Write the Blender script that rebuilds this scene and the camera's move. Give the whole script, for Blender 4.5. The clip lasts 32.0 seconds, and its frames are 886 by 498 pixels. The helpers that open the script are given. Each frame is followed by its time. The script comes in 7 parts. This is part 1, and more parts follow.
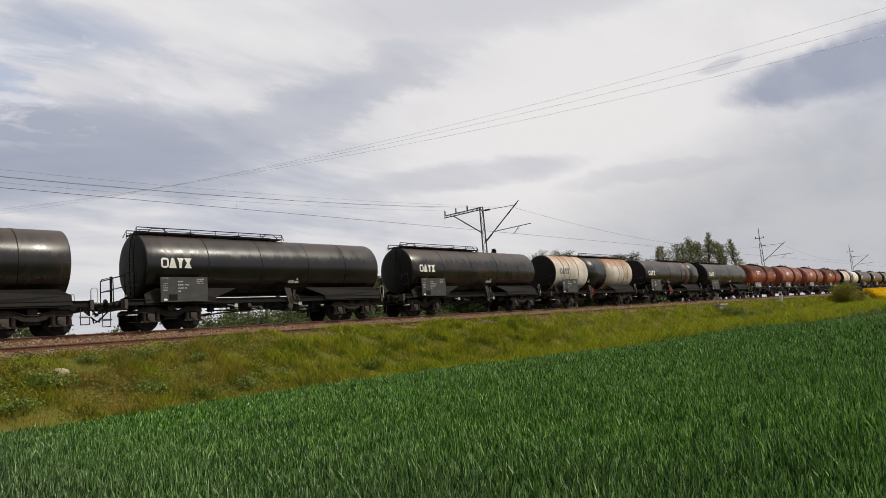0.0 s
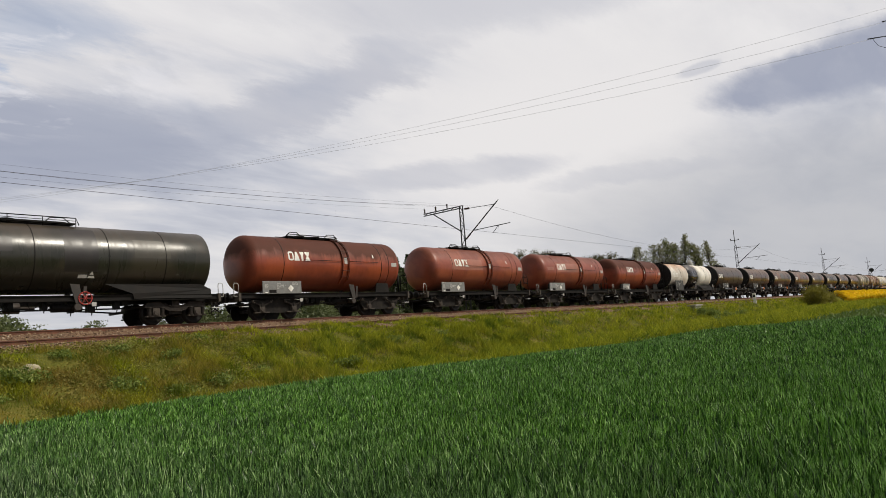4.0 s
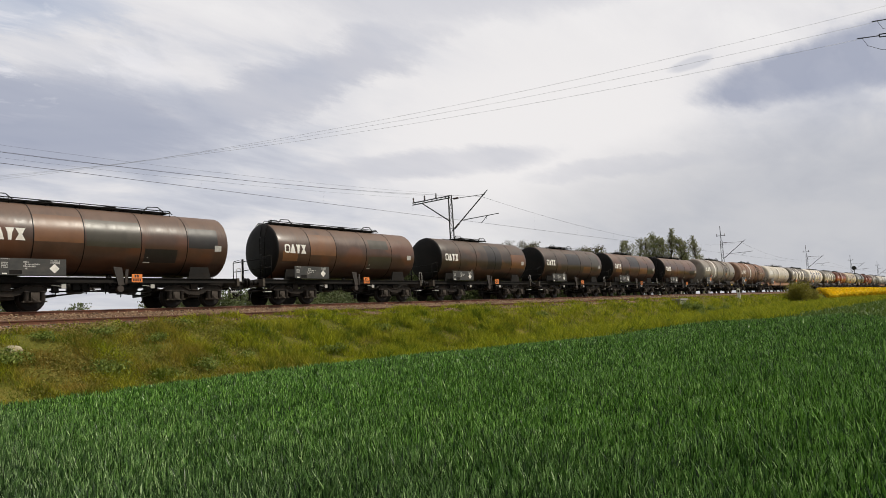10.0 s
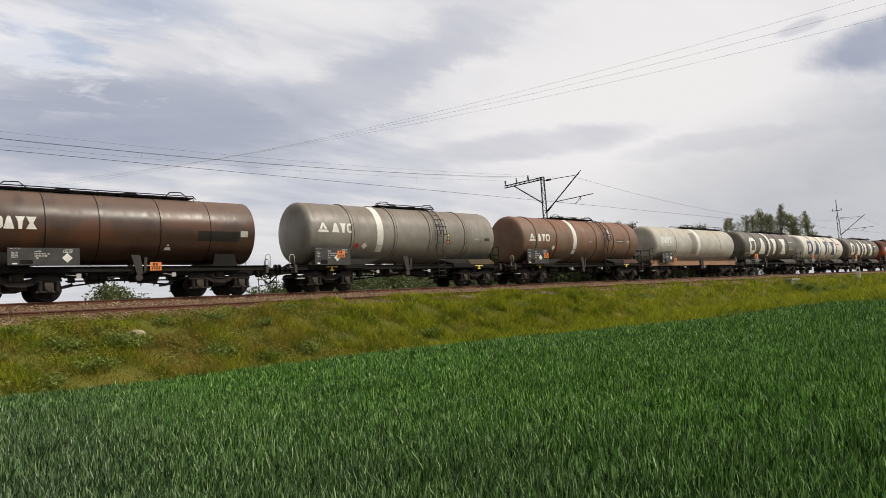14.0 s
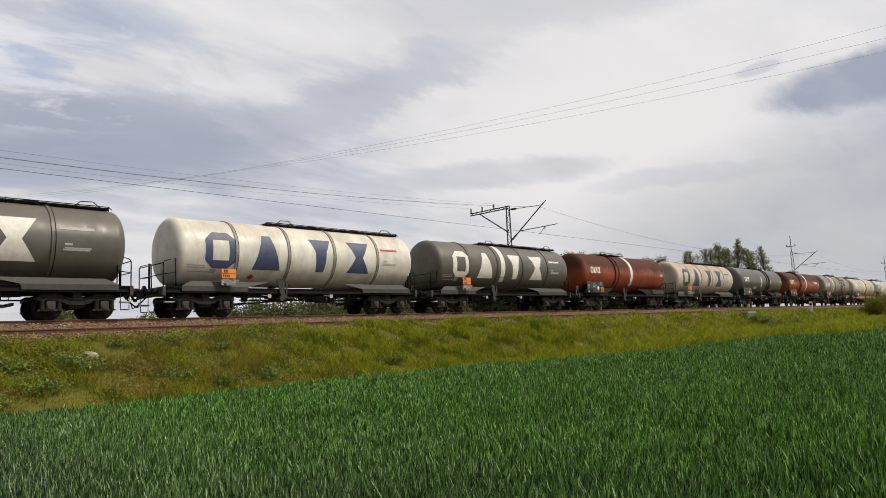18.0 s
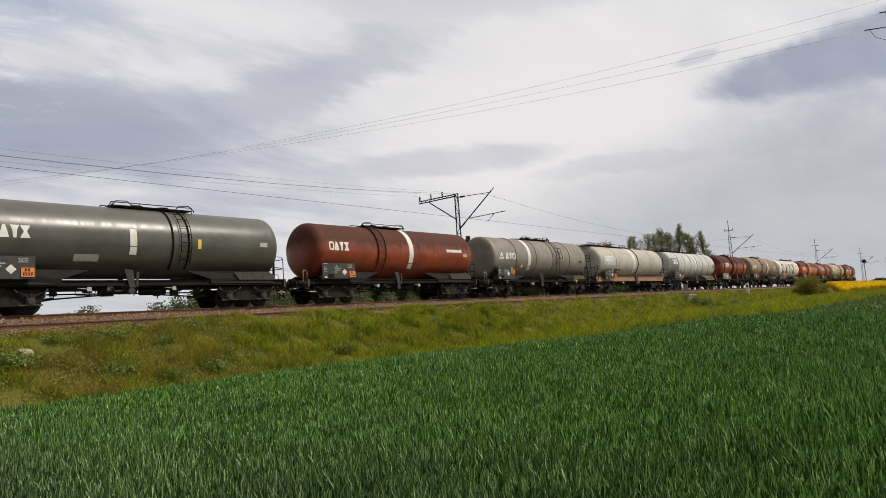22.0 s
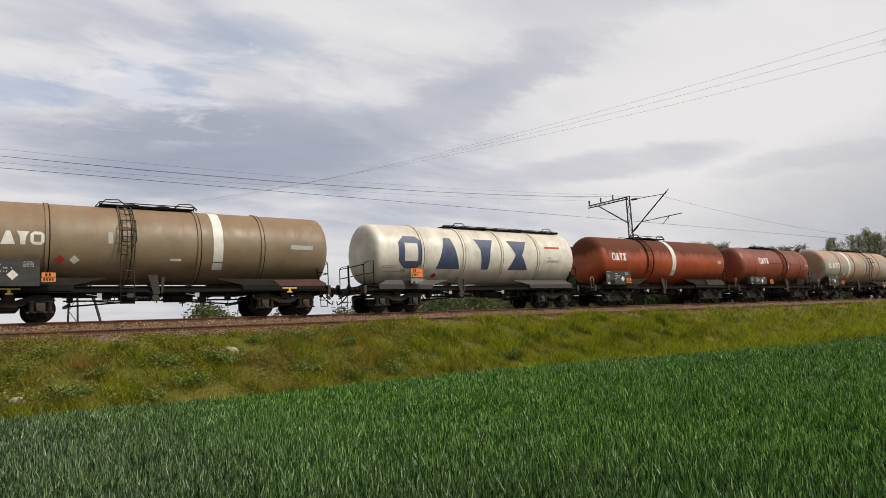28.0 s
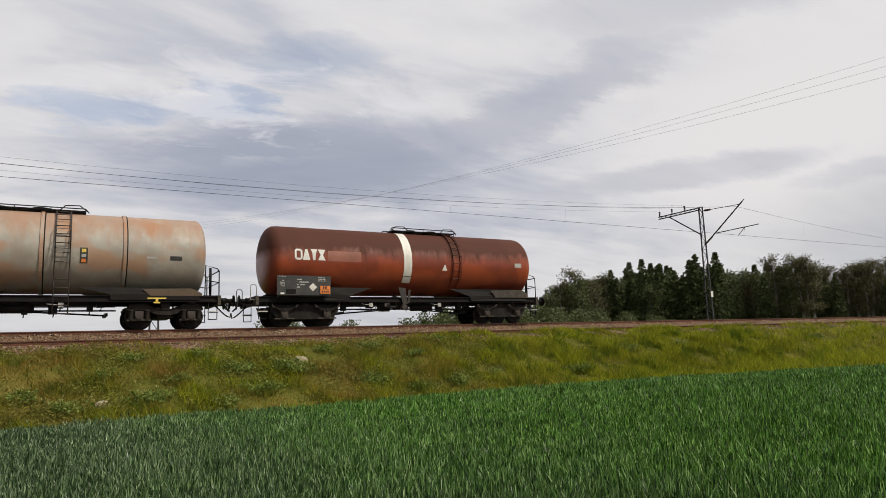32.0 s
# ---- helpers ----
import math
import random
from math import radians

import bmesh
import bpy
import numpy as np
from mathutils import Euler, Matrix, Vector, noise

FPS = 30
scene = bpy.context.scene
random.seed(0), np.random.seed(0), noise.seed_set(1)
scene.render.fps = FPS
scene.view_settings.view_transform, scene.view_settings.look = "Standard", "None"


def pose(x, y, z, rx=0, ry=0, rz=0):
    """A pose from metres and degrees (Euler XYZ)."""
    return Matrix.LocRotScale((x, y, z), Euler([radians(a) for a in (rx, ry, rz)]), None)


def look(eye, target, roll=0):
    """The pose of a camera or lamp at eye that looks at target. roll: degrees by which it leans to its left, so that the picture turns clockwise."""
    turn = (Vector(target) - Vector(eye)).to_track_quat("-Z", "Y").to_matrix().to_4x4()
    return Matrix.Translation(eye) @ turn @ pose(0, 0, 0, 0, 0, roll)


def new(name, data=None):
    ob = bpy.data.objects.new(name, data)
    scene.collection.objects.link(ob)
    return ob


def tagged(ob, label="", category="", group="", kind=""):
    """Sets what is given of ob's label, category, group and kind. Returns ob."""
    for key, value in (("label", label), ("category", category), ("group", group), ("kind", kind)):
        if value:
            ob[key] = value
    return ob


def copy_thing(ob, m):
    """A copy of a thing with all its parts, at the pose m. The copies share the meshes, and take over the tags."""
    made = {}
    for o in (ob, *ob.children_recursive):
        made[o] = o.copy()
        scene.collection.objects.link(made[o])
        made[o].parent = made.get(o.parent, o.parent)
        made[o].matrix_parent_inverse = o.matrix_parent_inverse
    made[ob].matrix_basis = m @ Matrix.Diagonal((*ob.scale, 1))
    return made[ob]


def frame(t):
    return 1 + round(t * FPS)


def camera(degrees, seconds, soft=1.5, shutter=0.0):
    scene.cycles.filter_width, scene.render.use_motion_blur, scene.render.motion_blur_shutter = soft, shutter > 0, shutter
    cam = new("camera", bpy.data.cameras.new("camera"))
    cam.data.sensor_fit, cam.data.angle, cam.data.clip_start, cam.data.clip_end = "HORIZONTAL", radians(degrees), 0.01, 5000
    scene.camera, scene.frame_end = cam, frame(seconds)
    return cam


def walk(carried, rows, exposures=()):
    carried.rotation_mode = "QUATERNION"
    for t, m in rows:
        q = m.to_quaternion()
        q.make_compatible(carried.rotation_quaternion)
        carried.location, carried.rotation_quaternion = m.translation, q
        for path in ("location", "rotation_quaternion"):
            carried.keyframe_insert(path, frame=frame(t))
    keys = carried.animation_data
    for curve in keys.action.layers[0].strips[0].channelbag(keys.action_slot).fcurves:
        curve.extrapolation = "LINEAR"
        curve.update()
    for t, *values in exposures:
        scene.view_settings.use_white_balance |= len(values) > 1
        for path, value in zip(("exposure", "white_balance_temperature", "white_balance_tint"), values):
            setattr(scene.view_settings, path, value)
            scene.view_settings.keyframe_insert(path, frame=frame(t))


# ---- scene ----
cam = camera(67.26, 32.0, soft=0.8)
EYE = 1.6
# seconds, yaw, pitch, roll: a standing viewer who turns a held camera
ROWS = [
    (0.0, -47.68, 7.06, 4.72),
    (0.5, -47.05, 6.98, 4.31),
    (1.0, -47.26, 7.37, 3.62),
    (1.5, -48.27, 7.71, 3.71),
    (2.0, -50.61, 8.34, 2.89),
    (2.5, -50.73, 8.48, 3.80),
    (3.0, -51.06, 7.07, 3.43),
    (3.5, -50.28, 6.75, 3.65),
    (5.5, -47.65, 6.99, 5.93),
    (6.0, -45.77, 5.92, 4.51),
    (6.5, -48.02, 6.67, 4.01),
    (7.0, -51.04, 7.16, 3.79),
    (7.5, -56.18, 6.37, 4.23),
    (8.0, -58.22, 6.96, 6.05),
    (8.5, -59.66, 5.67, 6.23),
    (9.0, -54.61, 5.02, 4.80),
    (9.5, -52.01, 4.89, 3.55),
    (10.0, -50.70, 5.78, 3.18),
    (10.5, -49.88, 6.82, 3.76),
    (11.0, -50.88, 8.23, 3.18),
    (11.5, -50.36, 7.90, 3.05),
    (12.0, -49.39, 6.73, 3.12),
    (12.5, -47.89, 7.72, 3.70),
    (13.0, -44.80, 6.35, 4.24),
    (13.5, -43.06, 4.87, 4.10),
    (15.5, -42.06, 4.99, 3.01),
    (16.0, -44.80, 6.84, 2.18),
    (16.5, -46.31, 7.07, 1.83),
    (17.0, -45.97, 6.18, 1.56),
    (17.5, -45.26, 7.12, 2.07),
    (18.0, -45.77, 6.96, 2.62),
    (18.5, -47.97, 7.39, 2.74),
    (19.0, -48.97, 7.39, 3.02),
    (19.5, -49.24, 7.16, 3.51),
    (20.0, -50.59, 8.19, 3.19),
    (20.5, -54.43, 9.28, 3.01),
    (21.0, -57.08, 7.45, 2.34),
    (21.5, -55.97, 6.38, 3.39),
    (22.0, -50.03, 5.69, 3.84),
    (22.5, -45.50, 5.89, 4.07),
    (23.0, -42.59, 6.87, 3.63),
    (23.5, -41.98, 6.65, 2.96),
    (24.0, -42.22, 7.03, 2.43),
    (24.5, -41.67, 7.94, 2.38),
    (26.5, -40.03, 7.53, 2.54),
    (27.0, -40.08, 7.56, 2.28),
    (27.5, -37.83, 7.41, 3.17),
    (28.0, -35.59, 7.05, 2.91),
    (28.5, -35.77, 7.89, 2.16),
    (29.0, -34.60, 7.41, 2.56),
    (29.5, -34.80, 7.84, 2.62),
    (30.0, -36.21, 8.98, 2.28),
    (30.5, -32.84, 8.81, 3.14),
    (31.0, -31.81, 9.42, 3.24),
    (31.5, -30.67, 8.74, 2.83),
    (32.0, -30.00, 8.32, 2.09),
]
walk(cam, [(t, pose(0, 0, EYE, 90 + pitch, roll, yaw)) for t, yaw, pitch, roll in ROWS],
     exposures=[(0.0, 0.02), (2.0, 0.0), (4.0, 0.02), (6.0, 0.09), (8.0, 0.02), (10.0, 0.10), (11.0, 0.02), (12.0, 0.05), (16.0, 0.11), (17.0, 0.01), (18.0, 0.04), (19.0, -0.04), (20.0, -0.04), (21.0, -0.15), (22.0, 0.03), (23.0, 0.10), (27.0, 0.0), (30.0, 0.08), (31.0, 0.0), (32.0, -0.04)])

# ---- light ----
SUN_AZ, SUN_EL = radians(-56), radians(48)   # direction towards the sun, from +x
world = bpy.data.worlds.new("sky")
scene.world = world
world.use_nodes = True


class Nodes:
    """Short hand for building a node tree."""

    def __init__(self, tree):
        self.tree = tree
        tree.nodes.clear()

    def add(self, kind, **values):
        n = self.tree.nodes.new(kind)
        for key, value in values.items():
            if key == "inputs":
                for k, v in value.items():
                    self.plug(n.inputs[k], v)
            elif key == "operation":
                n.operation = value
            elif key == "blend_type":
                n.blend_type = value
            elif key == "data_type":
                n.data_type = value
            elif key == "sky_type":
                n.sky_type = value
        return n

    def plug(self, socket, v):
        if isinstance(v, bpy.types.NodeSocket):
            self.tree.links.new(v, socket)
        else:
            socket.default_value = v

    def math(self, op, a, b=0.0, c=0.0):
        n = self.add("ShaderNodeMath", operation=op)
        for s, v in zip(n.inputs, (a, b, c)):
            self.plug(s, v)
        return n.outputs[0]

    def ramp(self, fac, stops):
        n = self.add("ShaderNodeValToRGB")
        e = n.color_ramp.elements
        while len(e) < len(stops):
            e.new(0.5)
        for el, (p, c) in zip(e, stops):
            el.position, el.color = p, (*c, 1) if len(c) == 3 else c
        self.plug(n.inputs[0], fac)
        return n.outputs[0]

    def mix(self, fac, a, b, blend="MIX"):
        n = self.add("ShaderNodeMix", data_type="RGBA", blend_type=blend)
        self.plug(n.inputs[0], fac)
        for s, v in ((n.inputs[6], a), (n.inputs[7], b)):
            self.plug(s, (*v, 1) if isinstance(v, tuple) and len(v) == 3 else v)
        return n.outputs[2]

    def noise(self, vec, scale, detail=4.0, rough=0.55, distort=0.0):
        n = self.add("ShaderNodeTexNoise")
        if vec is not None:
            self.plug(n.inputs["Vector"], vec)
        for k, v in (("Scale", scale), ("Detail", detail), ("Roughness", rough), ("Distortion", distort)):
            n.inputs[k].default_value = v
        return n.outputs[0]

    def mapped(self, vec, scale=(1, 1, 1), loc=(0, 0, 0), rot=(0, 0, 0)):
        n = self.add("ShaderNodeMapping")
        self.plug(n.inputs[0], vec)
        n.inputs[1].default_value, n.inputs[2].default_value, n.inputs[3].default_value = loc, rot, scale
        return n.outputs[0]


def build_sky():
    g = Nodes(world.node_tree)
    way = g.add("ShaderNodeTexCoord").outputs["Generated"]
    sep = g.add("ShaderNodeSeparateXYZ", inputs={0: way})
    x, y, z = sep.outputs[0], sep.outputs[1], sep.outputs[2]
    az = g.math("MULTIPLY", g.math("ARCTAN2", y, x), 57.2958)
    el = g.math("MULTIPLY", g.math("ARCSINE", z), 57.2958)
    # a cloud sheet seen in perspective
    up = g.math("ADD", g.math("MAXIMUM", z, 0.0), 0.16)
    flat = g.add("ShaderNodeCombineXYZ", inputs={0: g.math("DIVIDE", x, up), 1: g.math("DIVIDE", y, up), 2: 0.0}).outputs[0]
    broad = g.noise(g.mapped(flat, (0.55, 1.1, 1), (3.1, 1.2, 0), (0, 0, radians(28))), 1.0, 5, 0.5, 0.4)
    fine = g.noise(g.mapped(flat, (1.0, 2.0, 1), (0.4, 7.7, 0), (0, 0, radians(28))), 2.4, 7, 0.55, 0.3)
    wisp = g.mapped(flat, (0.7, 1.5, 1), (0, 0, 0), (0, 0, radians(28)))
    wob = g.math("MULTIPLY", g.math("SUBTRACT", g.noise(wisp, 2.3, 8, 0.68), 0.5), 21.0)
    wob2 = g.math("MULTIPLY", g.math("SUBTRACT", g.noise(g.mapped(wisp, (1, 1, 1), (9, 4, 0)), 2.6, 8, 0.68), 0.5), 9.0)

    def cloud(az0, el0, half_az, half_el, lean, soft=0.55, swirl=1.0):
        """A soft-edged bank of cloud round one part of the sky."""
        da = g.math("ADD", g.math("SUBTRACT", az, az0), g.math("MULTIPLY", wob, swirl))
        de = g.math("ADD", g.math("SUBTRACT", el, el0), g.math("MULTIPLY", wob2, swirl * 0.55))
        de = g.math("SUBTRACT", de, g.math("MULTIPLY", da, lean))
        q = g.math("ADD", g.math("POWER", g.math("DIVIDE", da, half_az), 2.0), g.math("POWER", g.math("DIVIDE", de, half_el), 2.0))
        m = g.add("ShaderNodeMapRange", inputs={0: q, 1: 1.0 + soft, 2: 1.0 - soft, 3: 0.0, 4: 1.0})
        m.interpolation_type = "SMOOTHSTEP"
        return m.outputs[0]

    tone = g.math("ADD", g.math("MULTIPLY", broad, 0.62), g.math("MULTIPLY", fine, 0.38))
    col = g.ramp(tone, [(0.32, (0.40, 0.425, 0.51)), (0.43, (0.56, 0.575, 0.635)), (0.52, (0.72, 0.71, 0.73)), (0.62, (0.80, 0.785, 0.79))])
    # a paler, warmer band of thin cloud low over the land, and the brightest part ahead
    col = g.mix(cloud(30, 15, 17, 8, 0.0, 0.95, 0.5), col, (0.80, 0.78, 0.78))
    low = g.add("ShaderNodeMapRange", inputs={0: el, 1: 11.0, 2: 1.0, 3: 0.0, 4: 0.55})
    col = g.mix(low.outputs[0], col, (0.60, 0.605, 0.62))
    col = g.mix(g.math("MULTIPLY", cloud(8, 6, 22, 7, 0.0, 0.95, 0.4), 0.75), col, (0.47, 0.48, 0.515))
    grey = (0.32, 0.35, 0.45)
    shade = cloud(72, 15.6, 14, 3.6, -0.05, 0.75)
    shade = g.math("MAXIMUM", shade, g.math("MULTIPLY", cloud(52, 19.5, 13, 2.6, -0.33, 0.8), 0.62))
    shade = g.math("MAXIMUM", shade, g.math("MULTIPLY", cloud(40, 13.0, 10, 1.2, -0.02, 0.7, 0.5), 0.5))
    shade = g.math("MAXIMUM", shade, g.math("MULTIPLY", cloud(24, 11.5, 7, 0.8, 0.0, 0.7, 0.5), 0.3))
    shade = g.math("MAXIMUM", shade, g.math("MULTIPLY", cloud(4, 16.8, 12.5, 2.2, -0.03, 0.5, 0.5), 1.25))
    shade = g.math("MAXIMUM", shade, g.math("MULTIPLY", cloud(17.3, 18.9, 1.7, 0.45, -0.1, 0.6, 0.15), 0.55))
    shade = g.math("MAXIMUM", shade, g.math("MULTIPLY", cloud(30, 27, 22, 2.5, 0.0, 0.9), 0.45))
    shade = g.math("MULTIPLY", shade, g.math("ADD", 0.25, g.math("MULTIPLY", fine, 1.25)))
    col = g.mix(g.math("MINIMUM", g.math("MULTIPLY", shade, 0.76), 0.9), col, grey)
    # gaps with blue sky behind
    sky = g.add("ShaderNodeTexSky", sky_type="NISHITA")
    sky.sun_disc, sky.sun_elevation, sky.sun_rotation = False, SUN_EL, radians(90) - SUN_AZ
    blue = g.add("ShaderNodeVectorMath", operation="SCALE", inputs={0: sky.outputs[0], 3: 0.15}).outputs[0]
    gap = cloud(78, 20.6, 4.2, 1.7, -0.1, 0.8, 1.2)
    gap = g.math("MAXIMUM", gap, g.math("MULTIPLY", cloud(88, 18.8, 5, 1.3, -0.1, 0.8, 1.2), 0.8))
    gap = g.math("MAXIMUM", gap, g.math("MULTIPLY", cloud(70, 24, 6, 1.6, -0.1, 0.9, 1.2), 0.6))
    col = g.mix(g.math("MULTIPLY", gap, 0.48), col, blue)
    # small bright heaps of cloud round the gaps
    heap = g.noise(g.mapped(flat, (1.0, 1.6, 1), (5.2, 2.2, 0)), 3.4, 7, 0.6, 0.5)
    heap = g.math("MULTIPLY", g.ramp(heap, [(0.50, (0, 0, 0)), (0.60, (1, 1, 1))]), cloud(76, 21.0, 15, 4.5, -0.08, 0.8, 0.5))
    col = g.mix(g.math("MULTIPLY", heap, 0.6), col, (0.80, 0.79, 0.82))
    # the sky towards -x, mostly unseen, is dimmed to darken the tanks' left ends
    away = g.math("DIVIDE", g.math("MULTIPLY", x, -1.0), g.math("SQRT", g.math("ADD", g.math("ADD", g.math("MULTIPLY", x, x), g.math("MULTIPLY", y, y)), 0.02)))
    dim = g.add("ShaderNodeMapRange", inputs={0: away, 1: 0.22, 2: 0.85, 3: 1.0, 4: 0.45})
    dim.interpolation_type = "SMOOTHSTEP"
    bg = g.add("ShaderNodeBackground", inputs={0: col, 1: dim.outputs[0]})
    g.tree.links.new(bg.outputs[0], g.add("ShaderNodeOutputWorld").inputs[0])


build_sky()
sun = new("sun", bpy.data.lights.new("sun", "SUN"))
sun.data.energy, sun.data.angle, sun.data.color = 2.95, radians(5), (1.0, 0.93, 0.80)
sun.matrix_world = look((60 * math.cos(SUN_AZ), 60 * math.sin(SUN_AZ), 60 * math.tan(SUN_EL)), (0, 0, 0))
scene.view_settings.exposure = 0.0

# ---- the plan, metres; the train's track runs along x ----
TRACK_Y, RAIL_Z = 27.72, 2.61          # the train's track: middle and top of rail
NEAR_Y, NEAR_Z = 23.72, 2.19           # the lower track beside it
GAUGE = 1.435
EDGE_X = [-60, -20, 0, 10, 13.6, 18.6, 25, 30, 34, 41, 60, 120]
EDGE_Y = [18.6, 18.3, 18.0, 17.6, 17.0, 15.3, 13.0, 11.0, 9.3, 8.2, 5.5, 0.5]   # where the wheat ends


def ease(a, b, v):
    u = np.clip((v - a) / (b - a), 0, 1)
    return u * u * (3 - 2 * u)


def ground_z(x, y):
    """Height of the land: field, embankment, track bed and the low land behind."""
    x, y = np.asarray(x, float), np.asarray(y, float)
    field = 0.84 * np.clip(x / 29, 0, 1) * np.clip(1 - y / 20, 0, 1) + 0.05 * np.sin(x * 0.31) * np.sin(y * 0.27 + 1)
    field = np.where(x > 29, 0.84 * np.clip(1 - y / (20 + (x - 29) * 0.6), 0, 1), field)
    z = field * (1 - ease(17, 19.5, y))
    z = z + 1.80 * np.interp(y, [17.9, 18.7, 21.2, 21.9], [0, 0.16, 0.93, 1.0])
    z = np.where(y > 30.8, np.interp(y, [30.8, 36.5, 60], [1.80, 0.2, 0.0]), z)
    rough = 0.07 * np.sin(x * 1.3 + y * 0.7) * np.sin(y * 1.9 - x * 0.4) + 0.05 * np.sin(x * 2.9) * np.sin(y * 3.3)
    return z + rough * ease(17.5, 18.5, y) * (1 - ease(21.5, 22, y))


# ---- helpers of this scene ----
MESHES = {}


def part(name, bm, material, parent=None, label=""):
    """Links a bmesh as one mesh object under a thing or a part."""
    me = bpy.data.meshes.new(name)
    bm.to_mesh(me)
    bm.free()
    me.materials.append(material)
    return link(name, me, parent, label)


def link(name, me, parent=None, label="", m=None):
    ob = new(name, me)
    if parent is not None:
        ob.parent = parent
    if m is not None:
        ob.matrix_basis = m
    if label:
        ob["label"] = label
    return ob


def shared(key, name, build, material, parent=None, label="", m=None):
    """As part(), but alike parts share one mesh."""
    if key not in MESHES:
        bm = bmesh.new()
        build(bm)
        me = bpy.data.meshes.new(name)
        bm.to_mesh(me)
        bm.free()
        me.materials.append(material)
        MESHES[key] = me
    return link(name, MESHES[key], parent, label, m)


def box(bm, x0, x1, y0, y1, z0, z1, m=None):
    v = [Vector((x, y, z)) for x in (x0, x1) for y in (y0, y1) for z in (z0, z1)]
    if m is not None:
        v = [m @ p for p in v]
    v = [bm.verts.new(p) for p in v]
    for f in ((0, 1, 3, 2), (4, 6, 7, 5), (0, 4, 5, 1), (2, 3, 7, 6), (0, 2, 6, 4), (1, 5, 7, 3)):
        bm.faces.new([v[i] for i in f])


def rod(bm, a, b, r, n=8, r2=None, smooth=True):
    """A round bar from a to b."""
    a, b = Vector(a), Vector(b)
    q = (b - a).to_track_quat("Z", "Y")
    rings = []
    for p, rr in ((a, r), (b, r if r2 is None else r2)):
        rings.append([bm.verts.new(p + q @ Vector((rr * math.cos(2 * math.pi * i / n), rr * math.sin(2 * math.pi * i / n), 0))) for i in range(n)])
    for i in range(n):
        f = bm.faces.new((rings[0][i], rings[0][(i + 1) % n], rings[1][(i + 1) % n], rings[1][i]))
        f.smooth = smooth
    bm.faces.new(rings[0][::-1])
    bm.faces.new(rings[1])


def pipe(bm, pts, r, n=6):
    """One bent round bar through the points; r may be a list, one radius for each point."""
    pts = [Vector(p) for p in pts]
    radii = r if isinstance(r, list) else [r] * len(pts)
    rings = []
    side = None
    for i, p in enumerate(pts):
        d = (pts[min(i + 1, len(pts) - 1)] - pts[max(i - 1, 0)]).normalized()
        if side is None:
            side = d.orthogonal().normalized()
        side = (side - d * side.dot(d)).normalized()
        up = d.cross(side)
        rings.append([bm.verts.new(p + (side * math.cos(2 * math.pi * k / n) + up * math.sin(2 * math.pi * k / n)) * radii[i]) for k in range(n)])
    for a, b in zip(rings, rings[1:]):
        for k in range(n):
            bm.faces.new((a[k], a[(k + 1) % n], b[(k + 1) % n], b[k])).smooth = True
    bm.faces.new(rings[0][::-1])
    bm.faces.new(rings[-1])


def turned(bm, profile, n=32, axis="x", smooth=True):
    """A surface turned round the x axis (or y, z) from (along, radius) pairs."""
    rings = []
    for s, r in profile:
        ring = []
        for i in range(n):
            c, d = r * math.cos(2 * math.pi * i / n), r * math.sin(2 * math.pi * i / n)
            ring.append(bm.verts.new((s, c, d) if axis == "x" else (c, s, d) if axis == "y" else (c, d, s)))
        rings.append(ring)
    for p, q in zip(rings, rings[1:]):
        for i in range(n):
            f = bm.faces.new((p[i], p[(i + 1) % n], q[(i + 1) % n], q[i]))
            f.smooth = smooth
    bm.faces.new(rings[0])
    bm.faces.new(rings[-1][::-1])
    bmesh.ops.recalc_face_normals(bm, faces=bm.faces)


def raw(name, verts, faces, material, parent=None, label="", smooth=False):
    me = bpy.data.meshes.new(name)
    me.from_pydata(verts, [], faces)
    me.materials.append(material)
    if smooth:
        me.polygons.foreach_set("use_smooth", [True] * len(me.polygons))
    return link(name, me, parent, label)


def thing(name, label, category, group="", kind="", at=(0, 0, 0)):
    ob = new(name)
    ob.empty_display_size = 0.2
    ob.matrix_basis = Matrix.Translation(at)
    return tagged(ob, label, category, group, kind)


# ---- materials ----
def material(name, build):
    m = bpy.data.materials.new(name)
    m.use_nodes = True
    g = Nodes(m.node_tree)
    bsdf = g.add("ShaderNodeBsdfPrincipled")
    g.tree.links.new(bsdf.outputs[0], g.add("ShaderNodeOutputMaterial").inputs[0])
    build(g, bsdf, g.add("ShaderNodeTexCoord").outputs["Object"])
    return m


def bump(g, bsdf, height, strength, distance=0.02):
    n = g.add("ShaderNodeBump", inputs={"Height": height, "Strength": strength, "Distance": distance})
    g.tree.links.new(n.outputs[0], bsdf.inputs["Normal"])


